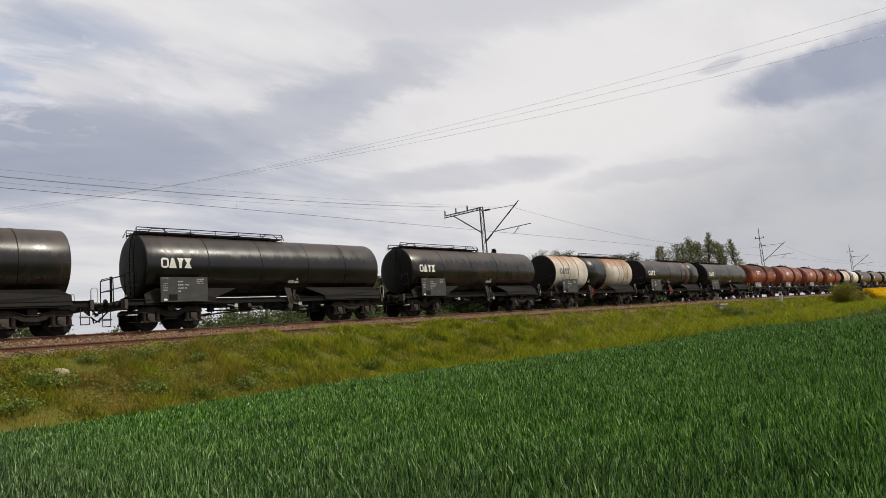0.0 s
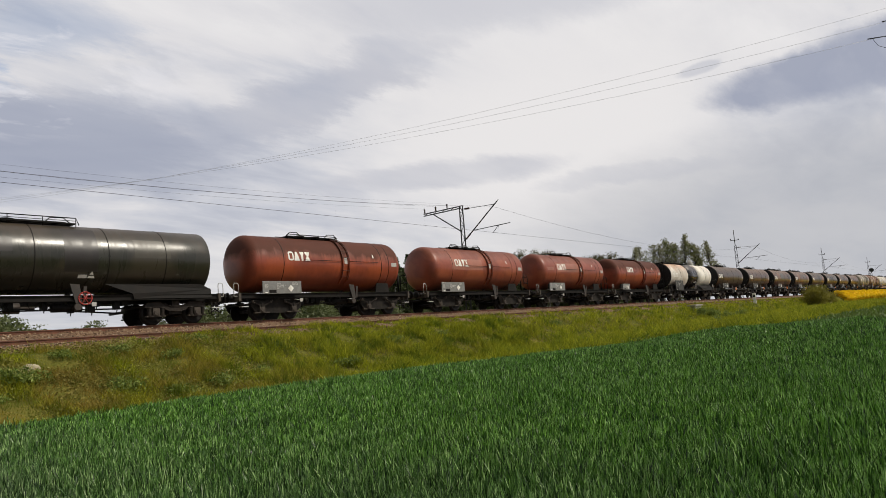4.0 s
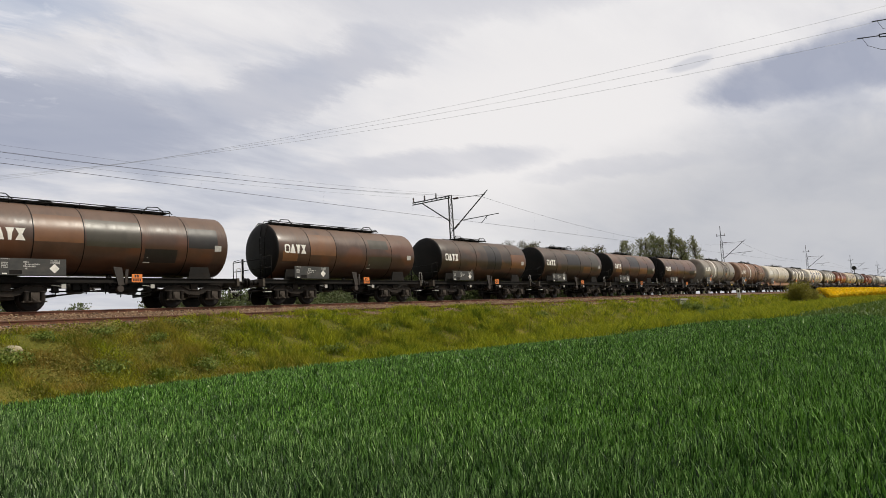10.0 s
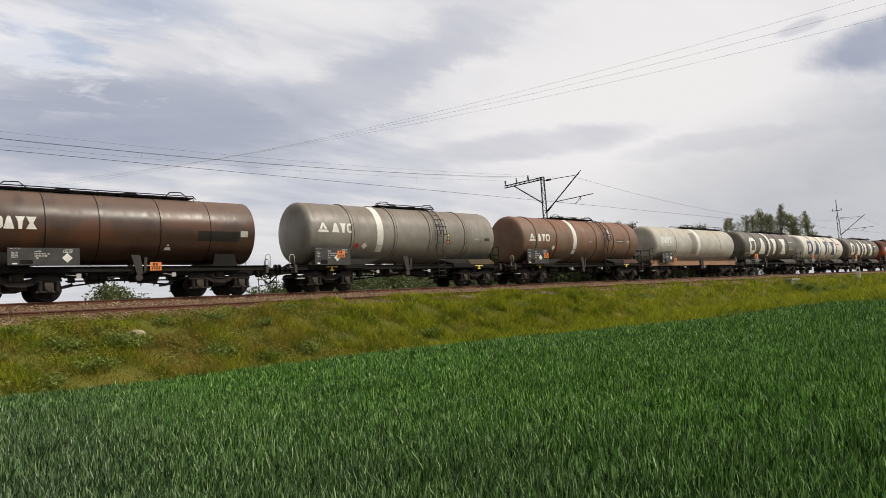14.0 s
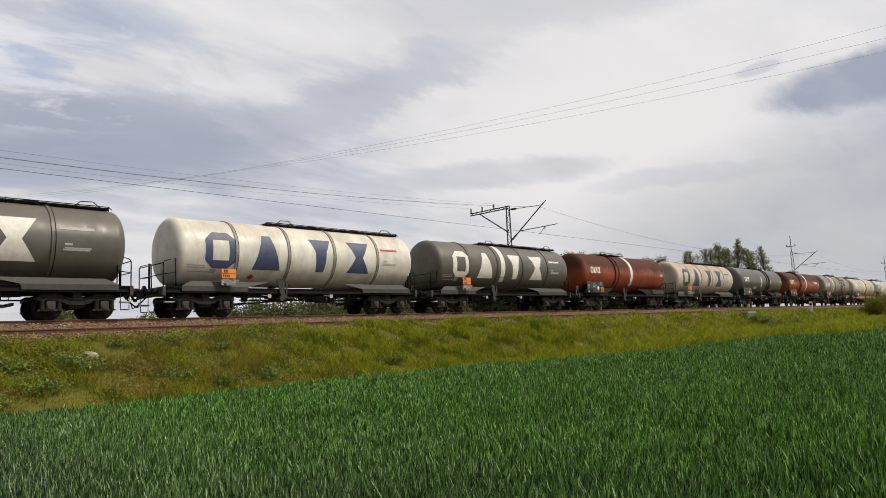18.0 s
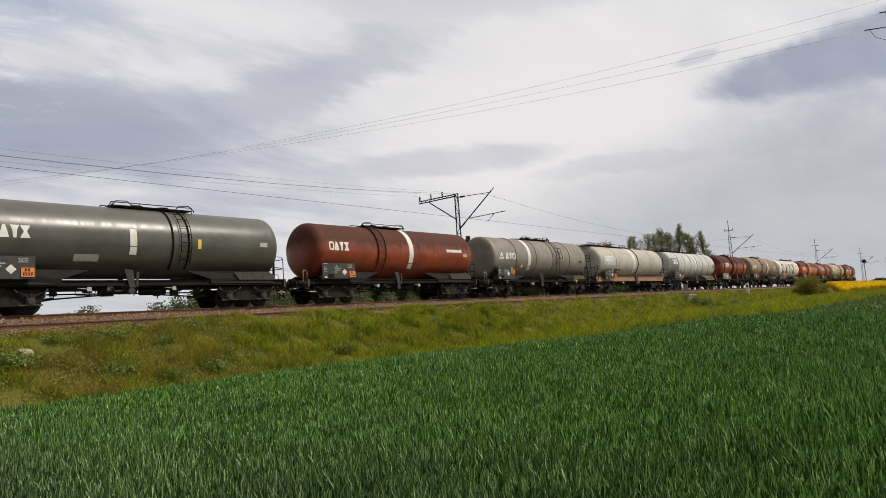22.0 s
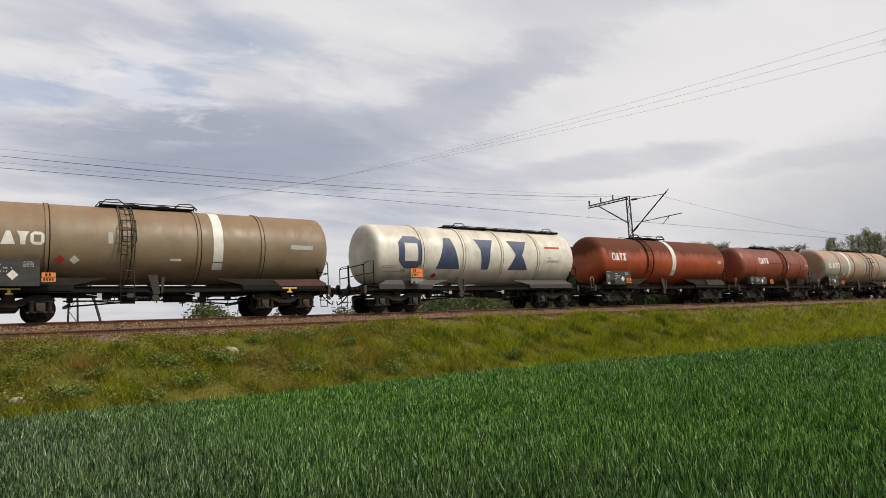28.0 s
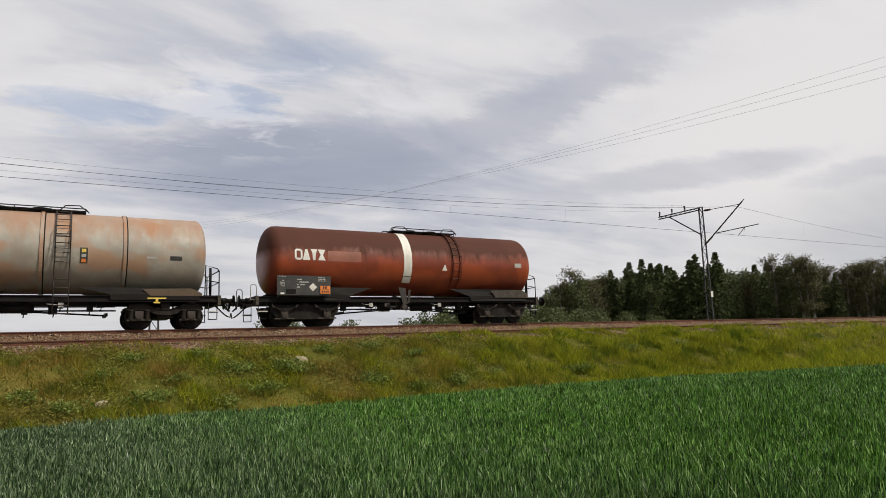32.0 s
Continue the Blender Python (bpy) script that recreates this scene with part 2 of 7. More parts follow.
def simple(name, colour, rough=0.6, metal=0.0, vary=0.25, scale=6.0, grime=None, grime_amount=0.4, relief=0.15, gloss=0.4):
    """Painted or bare surface with grain, stains and slight relief."""
    def build(g, bsdf, co):
        a = g.noise(co, scale, 5, 0.6)
        b = g.noise(co, scale * 7, 3, 0.6)
        dark = tuple(c * (1 - vary) for c in colour)
        light = tuple(min(1, c * (1 + vary)) for c in colour)
        col = g.ramp(g.math("ADD", g.math("MULTIPLY", a, 0.7), g.math("MULTIPLY", b, 0.3)), [(0.35, dark), (0.65, light)])
        if grime:
            col = g.mix(g.math("MULTIPLY", g.ramp(g.noise(co, scale * 0.45, 6, 0.65), [(0.45, (0, 0, 0)), (0.68, (1, 1, 1))]), grime_amount), col, grime)
        g.plug(bsdf.inputs["Base Color"], col)
        bsdf.inputs["Metallic"].default_value = metal
        bsdf.inputs["Specular IOR Level"].default_value = gloss
        g.plug(bsdf.inputs["Roughness"], g.math("ADD", g.math("MULTIPLY", a, 0.3), rough - 0.15))
        bump(g, bsdf, b, relief, 0.01)
    return material(name, build)


def tank_paint(name, colour, grime, amount, rough=0.42, streak=0.5, patch=None, patch_amount=0.0, seed=0.0, top=0.5, edge=(0.25, 1.0), matt=0.0):
    """Weathered tank paint: runs down the sides, soot along the crown, faded patches."""
    def build(g, bsdf, co):
        sep = g.add("ShaderNodeSeparateXYZ", inputs={0: co})
        info = g.add("ShaderNodeObjectInfo").outputs["Random"]
        shift = g.math("ADD", g.math("MULTIPLY", info, 37.0), seed)
        along = g.math("ADD", sep.outputs[0], shift)
        pos = g.add("ShaderNodeCombineXYZ", inputs={0: along, 1: sep.outputs[1], 2: sep.outputs[2]}).outputs[0]
        runs = g.noise(g.mapped(pos, (2.1, 0.6, 0.42)), 1.0, 6, 0.66, 0.8)
        mott = g.noise(pos, 1.1, 6, 0.6)
        grain = g.noise(pos, 22, 3, 0.6)
        fade = g.ramp(mott, [(0.35, tuple(c * 0.82 for c in colour)), (0.62, tuple(min(1, c * 1.14) for c in colour))])
        if patch:
            blk = g.noise(g.mapped(pos, (0.55, 0.55, 0.8), (seed * 3, 2, 5)), 1.0, 2, 0.4)
            fade = g.mix(g.math("MULTIPLY", g.ramp(blk, [(0.52, (0, 0, 0)), (0.60, (1, 1, 1))]), patch_amount), fade, patch)
        crown = g.ramp(g.math("ADD", g.math("SUBTRACT", sep.outputs[2], 2.78), g.math("MULTIPLY", g.math("SUBTRACT", g.math("ADD", g.math("MULTIPLY", runs, 0.5), g.math("MULTIPLY", mott, 0.5)) if matt else runs, 0.5), 1.6)), [(edge[0], (0, 0, 0)), (edge[1], (1, 1, 1))])
        soil = g.math("MULTIPLY", g.ramp(runs, [(0.42, (0, 0, 0)), (0.70, (1, 1, 1))]), streak)
        dirt = g.math("MINIMUM", g.math("ADD", g.math("MULTIPLY", crown, top), soil), 1.0)
        col = g.mix(g.math("MULTIPLY", dirt, amount), fade, grime)
        col = g.mix(g.math("MULTIPLY", g.ramp(grain, [(0.55, (0, 0, 0)), (0.75, (1, 1, 1))]), 0.25 * amount), col, tuple(c * 0.5 for c in grime))
        g.plug(bsdf.inputs["Base Color"], col)
        g.plug(bsdf.inputs["Roughness"], g.math("ADD", rough, g.math("MULTIPLY", dirt, 0.30)))
        g.plug(bsdf.inputs["Specular IOR Level"], g.math("SUBTRACT", 0.5, g.math("MULTIPLY", dirt, matt)))
        bump(g, bsdf, g.math("ADD", g.math("MULTIPLY", mott, 0.8), g.math("MULTIPLY", grain, 0.1)), 0.10, 0.05)
    return material(name, build)


BLACK = tank_paint("black_tank", (0.006, 0.006, 0.006), (0.075, 0.056, 0.045), 0.8, 0.25, 0.08, (0.020, 0.016, 0.013), 0.4, 0.0, 0.8)
BLACK_BROWN = tank_paint("sooty_brown_tank", (0.0085, 0.0075, 0.0065), (0.080, 0.057, 0.044), 0.8, 0.25, 0.12, (0.045, 0.028, 0.018), 0.45, 3.3, 0.85)
OLIVE = tank_paint("olive_black_tank", (0.020, 0.020, 0.013), (0.065, 0.043, 0.027), 0.8, 0.27, 0.2, (0.055, 0.044, 0.029), 0.5, 5.1)
# the pale crown dust also holds the sky's reflection on the tank top
BROWN = tank_paint("oily_brown_tank", (0.060, 0.031, 0.019), (0.150, 0.094, 0.066), 0.85, 0.33, 0.12, (0.135, 0.050, 0.022), 0.55, 8.2, 0.9)
BROWN_GREEN = tank_paint("oily_olive_tank", (0.044, 0.029, 0.018), (0.100, 0.066, 0.048), 0.85, 0.32, 0.12, (0.120, 0.052, 0.024), 0.5, 2.7, 0.9)
RED = tank_paint("red_oxide_tank", (0.365, 0.072, 0.025), (0.108, 0.042, 0.027), 0.92, 0.36, 0.16, (0.46, 0.098, 0.028), 0.5, 1.0, 1.0, (0.20, 0.62), 0.42)
RED_MID = tank_paint("dull_red_tank", (0.240, 0.054, 0.026), (0.092, 0.042, 0.031), 0.88, 0.38, 0.14, (0.36, 0.098, 0.042), 0.5, 7.7, 0.55, (0.45, 1.05), 0.36)
RED_DARK = tank_paint("faded_red_tank", (0.245, 0.049, 0.022), (0.080, 0.035, 0.025), 0.92, 0.34, 0.22, (0.37, 0.076, 0.024), 0.6, 4.4, 1.0, (0.02, 0.55), 0.40)
GREY_HOOPED_PAINT = tank_paint("grey_tank", (0.250, 0.232, 0.198), (0.170, 0.122, 0.088), 0.75, 0.34, 0.35, None, 0, 6.0, 0.7)
BROWN_HOOPED_PAINT = tank_paint("rusty_grey_tank", (0.19, 0.115, 0.075), (0.20, 0.075, 0.035), 0.8, 0.5, 0.5, (0.24, 0.22, 0.17), 0.3, 9.0)
BEIGE_HOOPED_PAINT = tank_paint("beige_tank", (0.37, 0.34, 0.285), (0.40, 0.18, 0.085), 0.75, 0.42, 0.3, (0.42, 0.215, 0.11), 0.65, 2.0, 0.6)
TAN_HOOPED_PAINT = tank_paint("tan_tank", (0.240, 0.182, 0.112), (0.25, 0.140, 0.066), 0.75, 0.42, 0.35, (0.27, 0.215, 0.15), 0.5, 7.0, 0.6)
PALE = tank_paint("pale_grey_tank", (0.46, 0.437, 0.385), (0.38, 0.30, 0.20), 0.65, 0.42, 0.35, None, 0, 3.0, 0.5)
LIGHT = tank_paint("light_grey_tank", (0.52, 0.53, 0.50), (0.36, 0.31, 0.23), 0.55, 0.40, 0.35, None, 0, 11.0, 0.4)
WHITE = tank_paint("white_tank", (0.73, 0.70, 0.62), (0.40, 0.26, 0.14), 0.65, 0.36, 0.28, None, 0, 12.0, 0.4)
CREAM = tank_paint("cream_tank", (0.54, 0.487, 0.39), (0.33, 0.22, 0.13), 0.75, 0.38, 0.35, None, 0, 13.0, 0.6)
STAINED = tank_paint("stained_white_tank", (0.60, 0.57, 0.50), (0.38, 0.18, 0.08), 0.85, 0.48, 0.35, (0.42, 0.37, 0.29), 0.5, 14.0, 0.7)
STAINED_RUST = tank_paint("rust_stained_white_tank", (0.54, 0.50, 0.42), (0.33, 0.15, 0.065), 0.9, 0.48, 0.5, (0.36, 0.19, 0.095), 0.75, 21.0, 0.8)
DARKGREY = tank_paint("dark_grey_tank", (0.112, 0.103, 0.086), (0.155, 0.126, 0.098), 0.6, 0.36, 0.25, None, 0, 15.0, 0.6)
CLEANGREY = tank_paint("plain_grey_tank", (0.090, 0.087, 0.074), (0.15, 0.13, 0.10), 0.5, 0.28, 0.2, None, 0, 16.0, 0.4)
FRAME = simple("sooty_frame", (0.010, 0.009, 0.008), 0.75, 0.0, 0.35, 4, (0.026, 0.018, 0.013), 0.45, 0.15, 0.2)
FRAME_GREY = simple("grey_frame", (0.036, 0.031, 0.027), 0.6, 0.0, 0.3, 4, (0.055, 0.034, 0.024), 0.5)
FRAME_ORANGE = simple("rust_orange_frame", (0.31, 0.175, 0.10), 0.6, 0.0, 0.2, 3, (0.17, 0.09, 0.055), 0.6)
FRAME_RED = simple("red_brown_frame", (0.12, 0.05, 0.035), 0.6, 0.0, 0.3, 4, (0.05, 0.035, 0.03), 0.6)
FRAME_TAN = simple("tan_saddle", (0.105, 0.072, 0.042), 0.6, 0.0, 0.25, 4, (0.10, 0.07, 0.045), 0.5)
IRON = simple("greasy_iron", (0.006, 0.0055, 0.005), 0.55, 0.2, 0.4, 8, (0.022, 0.015, 0.011), 0.4, 0.15, 0.2)
# soot, with the shade of the ends turned from the sun painted in
SHADED_SOOT = simple("shaded_sooty_end", (0.007, 0.0065, 0.006), 0.6, 0.0, 0.35, 3, (0.022, 0.016, 0.012), 0.4, 0.15, 0.25)
AXLE = simple("dusty_axle_box", (0.080, 0.067, 0.055), 0.75, 0.0, 0.35, 9, (0.030, 0.022, 0.017), 0.5, 0.2, 0.2)
DUSTY = simple("dusty_headstock", (0.075, 0.064, 0.052), 0.75, 0.0, 0.35, 6, (0.030, 0.023, 0.018), 0.5, 0.2, 0.2)
FADED_SIGN = simple("faded_grey_blue_marking", (0.068, 0.075, 0.098), 0.55, 0.0, 0.25, 4, (0.20, 0.18, 0.15), 0.35)
LADDER_RED = simple("sooty_red_ladder", (0.085, 0.026, 0.016), 0.6, 0.0, 0.3, 6, (0.03, 0.02, 0.016), 0.5)
SADDLE_GREY = simple("faded_grey_saddle", (0.055, 0.048, 0.044), 0.65, 0.0, 0.3, 4, (0.05, 0.04, 0.034), 0.5)
WHITE_HOOP = simple("grimy_white_hoop", (0.30, 0.27, 0.22), 0.55, 0.0, 0.3, 4, (0.10, 0.075, 0.05), 0.5)
BOGIE = simple("bogie_iron", (0.021, 0.017, 0.014), 0.72, 0.0, 0.4, 7, (0.050, 0.037, 0.028), 0.5, 0.2, 0.2)
BOGIE_DARK = simple("tarry_bogie_iron", (0.014, 0.012, 0.010), 0.75, 0.0, 0.4, 7, (0.042, 0.033, 0.024), 0.45, 0.2, 0.2)
WHEEL = simple("wheel_steel", (0.010, 0.008, 0.007), 0.55, 0.3, 0.3, 9, (0.035, 0.024, 0.018), 0.4, 0.15, 0.3)
BOARD = simple("data_board", (0.040, 0.040, 0.038), 0.6, 0.0, 0.25, 5, (0.10, 0.085, 0.07), 0.4)
BOARD_GREY = simple("grey_data_board", (0.20, 0.20, 0.19), 0.6, 0.0, 0.2, 5, (0.10, 0.08, 0.06), 0.4)
PAINT_WHITE = simple("white_marking", (0.76, 0.74, 0.68), 0.5, 0.0, 0.1, 5, (0.45, 0.38, 0.28), 0.35)
PAINT_DIM = simple("dull_white_marking", (0.44, 0.43, 0.40), 0.6, 0.0, 0.2, 8)
PAINT_BLUE = simple("blue_marking", (0.058, 0.076, 0.150), 0.5, 0.0, 0.15, 5, (0.16, 0.15, 0.17), 0.3)
PAINT_RED = simple("red_marking", (0.42, 0.05, 0.04), 0.5, 0.0, 0.15, 6)
PAINT_ORANGE = simple("orange_plate", (0.85, 0.25, 0.05), 0.5, 0.0, 0.1, 6, (0.35, 0.12, 0.05), 0.3)
PAINT_YELLOW = simple("yellow_marking", (0.75, 0.55, 0.10), 0.5, 0.0, 0.15, 6)
PAINT_BLACK = simple("black_marking", (0.02, 0.02, 0.02), 0.5, 0.0, 0.15, 6)
RAIL_STEEL = simple("rusty_rail", (0.145, 0.060, 0.034), 0.8, 0.1, 0.3, 5, (0.032, 0.018, 0.012), 0.4)
RAIL_TOP = simple("bright_railhead", (0.30, 0.28, 0.26), 0.35, 0.8, 0.2, 8)
CONCRETE = simple("grey_concrete", (0.36, 0.34, 0.30), 0.85, 0.0, 0.2, 4, (0.16, 0.14, 0.11), 0.5, 0.3)
POLE_DARK = simple("tarred_pole", (0.045, 0.042, 0.040), 0.8, 0.0, 0.25, 5, (0.085, 0.08, 0.075), 0.4, 0.3)
STEEL_DARK = simple("dark_galvanised_steel", (0.045, 0.045, 0.047), 0.6, 0.3, 0.25, 5)
CERAMIC = simple("brown_insulator", (0.060, 0.035, 0.028), 0.25, 0.0, 0.2, 9)
WIRE = simple("weathered_wire", (0.055, 0.055, 0.058), 0.5, 0.6, 0.1, 9)
WIRE_PALE = simple("dull_aluminium_wire", (0.50, 0.50, 0.51), 0.5, 0.2, 0.1, 9)
STONE = simple("field_stone", (0.36, 0.31, 0.21), 0.9, 0.0, 0.25, 5, (0.25, 0.22, 0.13), 0.5, 0.6)
SLEEPER = simple("old_sleeper", (0.16, 0.14, 0.115), 0.9, 0.0, 0.3, 6, (0.08, 0.06, 0.045), 0.5, 0.4)
BARK = simple("bark", (0.085, 0.070, 0.055), 0.9, 0.0, 0.35, 3, (0.18, 0.17, 0.15), 0.3, 0.6)
BARK_PALE = simple("birch_bark", (0.27, 0.255, 0.225), 0.85, 0.0, 0.3, 2, (0.05, 0.045, 0.04), 0.6, 0.5)


PATCH_SOOT = tank_paint("sooty_repaint", (0.016, 0.013, 0.011), (0.055, 0.040, 0.032), 0.7, 0.36, 0.2, None, 0, 31.0, 0.4)
PATCH_RUST = tank_paint("rust_orange_repaint", (0.150, 0.066, 0.026), (0.105, 0.062, 0.040), 0.7, 0.34, 0.25, None, 0, 32.0, 0.4)
# repainted areas, and one grey sheen painted on as a patch
PATCH_OLIVE = tank_paint("olive_grey_repaint_and_sheen", (0.048, 0.042, 0.028), (0.085, 0.062, 0.046), 0.7, 0.30, 0.2, None, 0, 33.0, 0.5)
PATCH_PINK = tank_paint("faded_pink_repaint", (0.31, 0.115, 0.072), (0.20, 0.070, 0.044), 0.6, 0.40, 0.1, None, 0, 35.0, 0.2)


def leafy(name, dark, light, rough=0.55, glow=0.25, patches=0.0, patch=(0.2, 0.18, 0.05), dry_x=None, gloss=0.5, mottle=None, stops=None, sage=None):
    """Leaves: every piece its own shade, larger drifts of colour over the whole."""
    def build(g, bsdf, co):
        isl = g.add("ShaderNodeNewGeometry").outputs["Random Per Island"]
        drift = g.noise(co, 0.35, 4, 0.6)
        share = 0.8 if stops else 0.6
        shade = g.math("ADD", g.math("MULTIPLY", isl, share), g.math("MULTIPLY", drift, 1 - share))
        col = g.ramp(shade, stops or [(0.15, dark), (0.8, light)])
        if sage:
            # sky sheen on one side of the field, painted as a greyer leaf colour
            sep = g.add("ShaderNodeSeparateXYZ", inputs={0: co})
            where = g.math("ADD", sep.outputs[0], g.math("MULTIPLY", g.math("SUBTRACT", drift, 0.5), 6.0))
            sky_sheen = g.add("ShaderNodeMapRange", inputs={0: where, 1: sage[0], 2: sage[1], 3: 1.0, 4: 0.0})
            col = g.mix(sky_sheen.outputs[0], col, g.ramp(shade, sage[2]))
        if patches:
            mask = g.math("MULTIPLY", g.ramp(g.noise(co, 0.55, 4, 0.6), [(0.40, (0, 0, 0)), (0.60, (1, 1, 1))]), patches)
            if dry_x:
                # the bank grows greener along the line
                sep = g.add("ShaderNodeSeparateXYZ", inputs={0: co})
                dry = g.add("ShaderNodeMapRange", inputs={0: sep.outputs[0], 1: dry_x[0], 2: dry_x[1], 3: 1.0, 4: 0.2})
                mask = g.math("MULTIPLY", mask, dry.outputs[0])
            col = g.mix(mask, col, patch)
        if mottle:
            spots = g.math("MULTIPLY", g.ramp(g.noise(co, 1.45, 5, 0.65), [(0.47, (0, 0, 0)), (0.60, (1, 1, 1))]), 0.8)
            col = g.mix(spots, col, mottle)
        g.plug(bsdf.inputs["Base Color"], col)
        bsdf.inputs["Roughness"].default_value = rough
        bsdf.inputs["Specular IOR Level"].default_value = gloss
        tr = g.add("ShaderNodeBsdfTranslucent", inputs={0: col})
        mx = g.add("ShaderNodeMixShader", inputs={0: glow, 1: bsdf.outputs[0], 2: tr.outputs[0]})
        g.tree.links.new(mx.outputs[0], g.tree.nodes["Material Output"].inputs[0])
    return material(name, build)


# the sage stops paint the leaves' pale sky sheen towards low x
WHEAT = leafy("wheat_leaf", (0.003, 0.019, 0.004), (0.165, 0.40, 0.070), 0.38, 0.12, gloss=0.55, sage=(0.5, 6.8, [(0.12, (0.006, 0.018, 0.006)), (0.48, (0.050, 0.098, 0.032)), (0.72, (0.150, 0.235, 0.100)), (0.90, (0.360, 0.440, 0.260))]),
              stops=[(0.12, (0.005, 0.019, 0.003)), (0.48, (0.050, 0.152, 0.012)), (0.72, (0.162, 0.355, 0.040)), (0.90, (0.340, 0.530, 0.165))])
GRASS = leafy("bank_grass", (0.140, 0.172, 0.010), (0.440, 0.460, 0.030), 0.7, 0.45, 0.95, (0.300, 0.200, 0.048), dry_x=(7.0, 17.0), gloss=0.08, mottle=(0.075, 0.125, 0.014))
HERB = leafy("bank_herb_leaf", (0.085, 0.110, 0.014), (0.320, 0.325, 0.065), 0.6, 0.35, 0.55, (0.230, 0.155, 0.045), gloss=0.15)
VERGE = leafy("verge_leaf", (0.050, 0.095, 0.012), (0.120, 0.190, 0.030), 0.6, 0.3)
WEED = leafy("weed_leaf", (0.055, 0.095, 0.012), (0.270, 0.330, 0.075), 0.6, 0.35, gloss=0.2)
FLOWER = leafy("pale_flower", (0.24, 0.24, 0.06), (0.38, 0.36, 0.10), 0.6, 0.2)
RAPE = leafy("rape_flower", (0.62, 0.42, 0.008), (0.85, 0.62, 0.015), 0.6, 0.3)
LEAF = leafy("spring_leaf", (0.120, 0.135, 0.055), (0.260, 0.265, 0.120), 0.6, 0.4, gloss=0.25)
WILLOW = leafy("willow_leaf", (0.125, 0.120, 0.014), (0.290, 0.265, 0.045), 0.6, 0.4, gloss=0.2)
# the haze of distance is painted into this grey-green
HAZED_LEAF = leafy("hazy_far_trees", (0.085, 0.098, 0.082), (0.135, 0.148, 0.120), 0.8, 0.1, gloss=0.1)
LEAF_MID = leafy("hedge_leaf", (0.058, 0.078, 0.025), (0.155, 0.180, 0.066), 0.6, 0.3)
LEAF_PALE = leafy("poplar_leaf", (0.170, 0.178, 0.098), (0.33, 0.325, 0.20), 0.6, 0.45, gloss=0.2)
LEAF_DARK = leafy("dark_leaf", (0.030, 0.048, 0.014), (0.078, 0.104, 0.034), 0.55, 0.25)
NEEDLE = leafy("spruce_needles", (0.040, 0.054, 0.018), (0.098, 0.118, 0.044), 0.7, 0.15, gloss=0.2)
TWIG = leafy("bare_twigs", (0.075, 0.068, 0.034), (0.150, 0.138, 0.068), 0.8, 0.1, gloss=0.2)


def land(name, a, b, c, scale=0.5):
    def build(g, bsdf, co):
        n1 = g.noise(co, scale, 6, 0.6)
        n2 = g.noise(co, scale * 14, 5, 0.65)
        col = g.ramp(g.math("ADD", g.math("MULTIPLY", n1, 0.6), g.math("MULTIPLY", n2, 0.4)), [(0.34, a), (0.5, b), (0.66, c)])
        g.plug(bsdf.inputs["Base Color"], col)
        bsdf.inputs["Roughness"].default_value = 0.95
        bsdf.inputs["Specular IOR Level"].default_value = 0.05
        bump(g, bsdf, n2, 0.8, 0.08)
    return material(name, build)


# near-black green: the shade in the gaps of the wheat is in this colour
SHADED_SOIL = land("soil_with_gap_shade", (0.006, 0.021, 0.004), (0.011, 0.033, 0.006), (0.019, 0.052, 0.009))
SWARD = land("grass_sward", (0.060, 0.068, 0.012), (0.115, 0.112, 0.022), (0.180, 0.142, 0.036))
FAR_LAND = land("distant_meadow", (0.040, 0.070, 0.015), (0.060, 0.095, 0.020), (0.085, 0.110, 0.030), 0.05)


def ballast_build(g, bsdf, co):
    v = g.add("ShaderNodeTexVoronoi", inputs={"Vector": co, "Scale": 16.0})
    n = g.noise(co, 0.8, 5, 0.6)
    col = g.ramp(v.outputs["Color"], [(0.1, (0.085, 0.046, 0.024)), (0.5, (0.185, 0.108, 0.058)), (0.9, (0.31, 0.205, 0.120))])
    col = g.mix(g.math("MULTIPLY", n, 0.6), col, (0.095, 0.056, 0.036))
    g.plug(bsdf.inputs["Base Color"], col)
    bsdf.inputs["Roughness"].default_value = 0.95
    bump(g, bsdf, v.outputs["Distance"], 1.0, 0.05)


BALLAST = material("ballast_bed", ballast_build)


def stone_build(g, bsdf, co):
    isl = g.add("ShaderNodeNewGeometry").outputs["Random Per Island"]
    col = g.ramp(isl, [(0.0, (0.070, 0.042, 0.026)), (0.45, (0.185, 0.108, 0.058)), (0.8, (0.31, 0.205, 0.120)), (1.0, (0.40, 0.33, 0.24))])
    g.plug(bsdf.inputs["Base Color"], col)
    bsdf.inputs["Roughness"].default_value = 0.9


BALLAST_STONES = material("ballast_stones", stone_build)

# ---- the train ----
SHELL = {"r": 1.42, "z": 2.78}        # radius and axis height of the tank in hand, above the rail
MIDDLES = [3.01, 17.68, 32.75, 47.64, 62.47, 77.12, 90.39, 103.17, 115.7, 128.05, 141.55, 154.96, 167.53, 180.24, 192.92, 205.41, 217.99, 230.28, 242.99,
           256.87, 272.23, 288.2, 303.82, 318.9, 333.99, 349.05, 364.36, 379.54, 394.89, 410.39, 426.46, 442.84, 457.72, 472.02, 487.54, 502.89,
           516.65, 530.65, 546.27]      # wagon middles at the start of the clip


def train_way(t):
    """How far the train has rolled after t seconds."""
    return 170.4928 * (t / 10) - 2.7495 * (t / 10) ** 2 + 0.4586 * (t / 10) ** 3


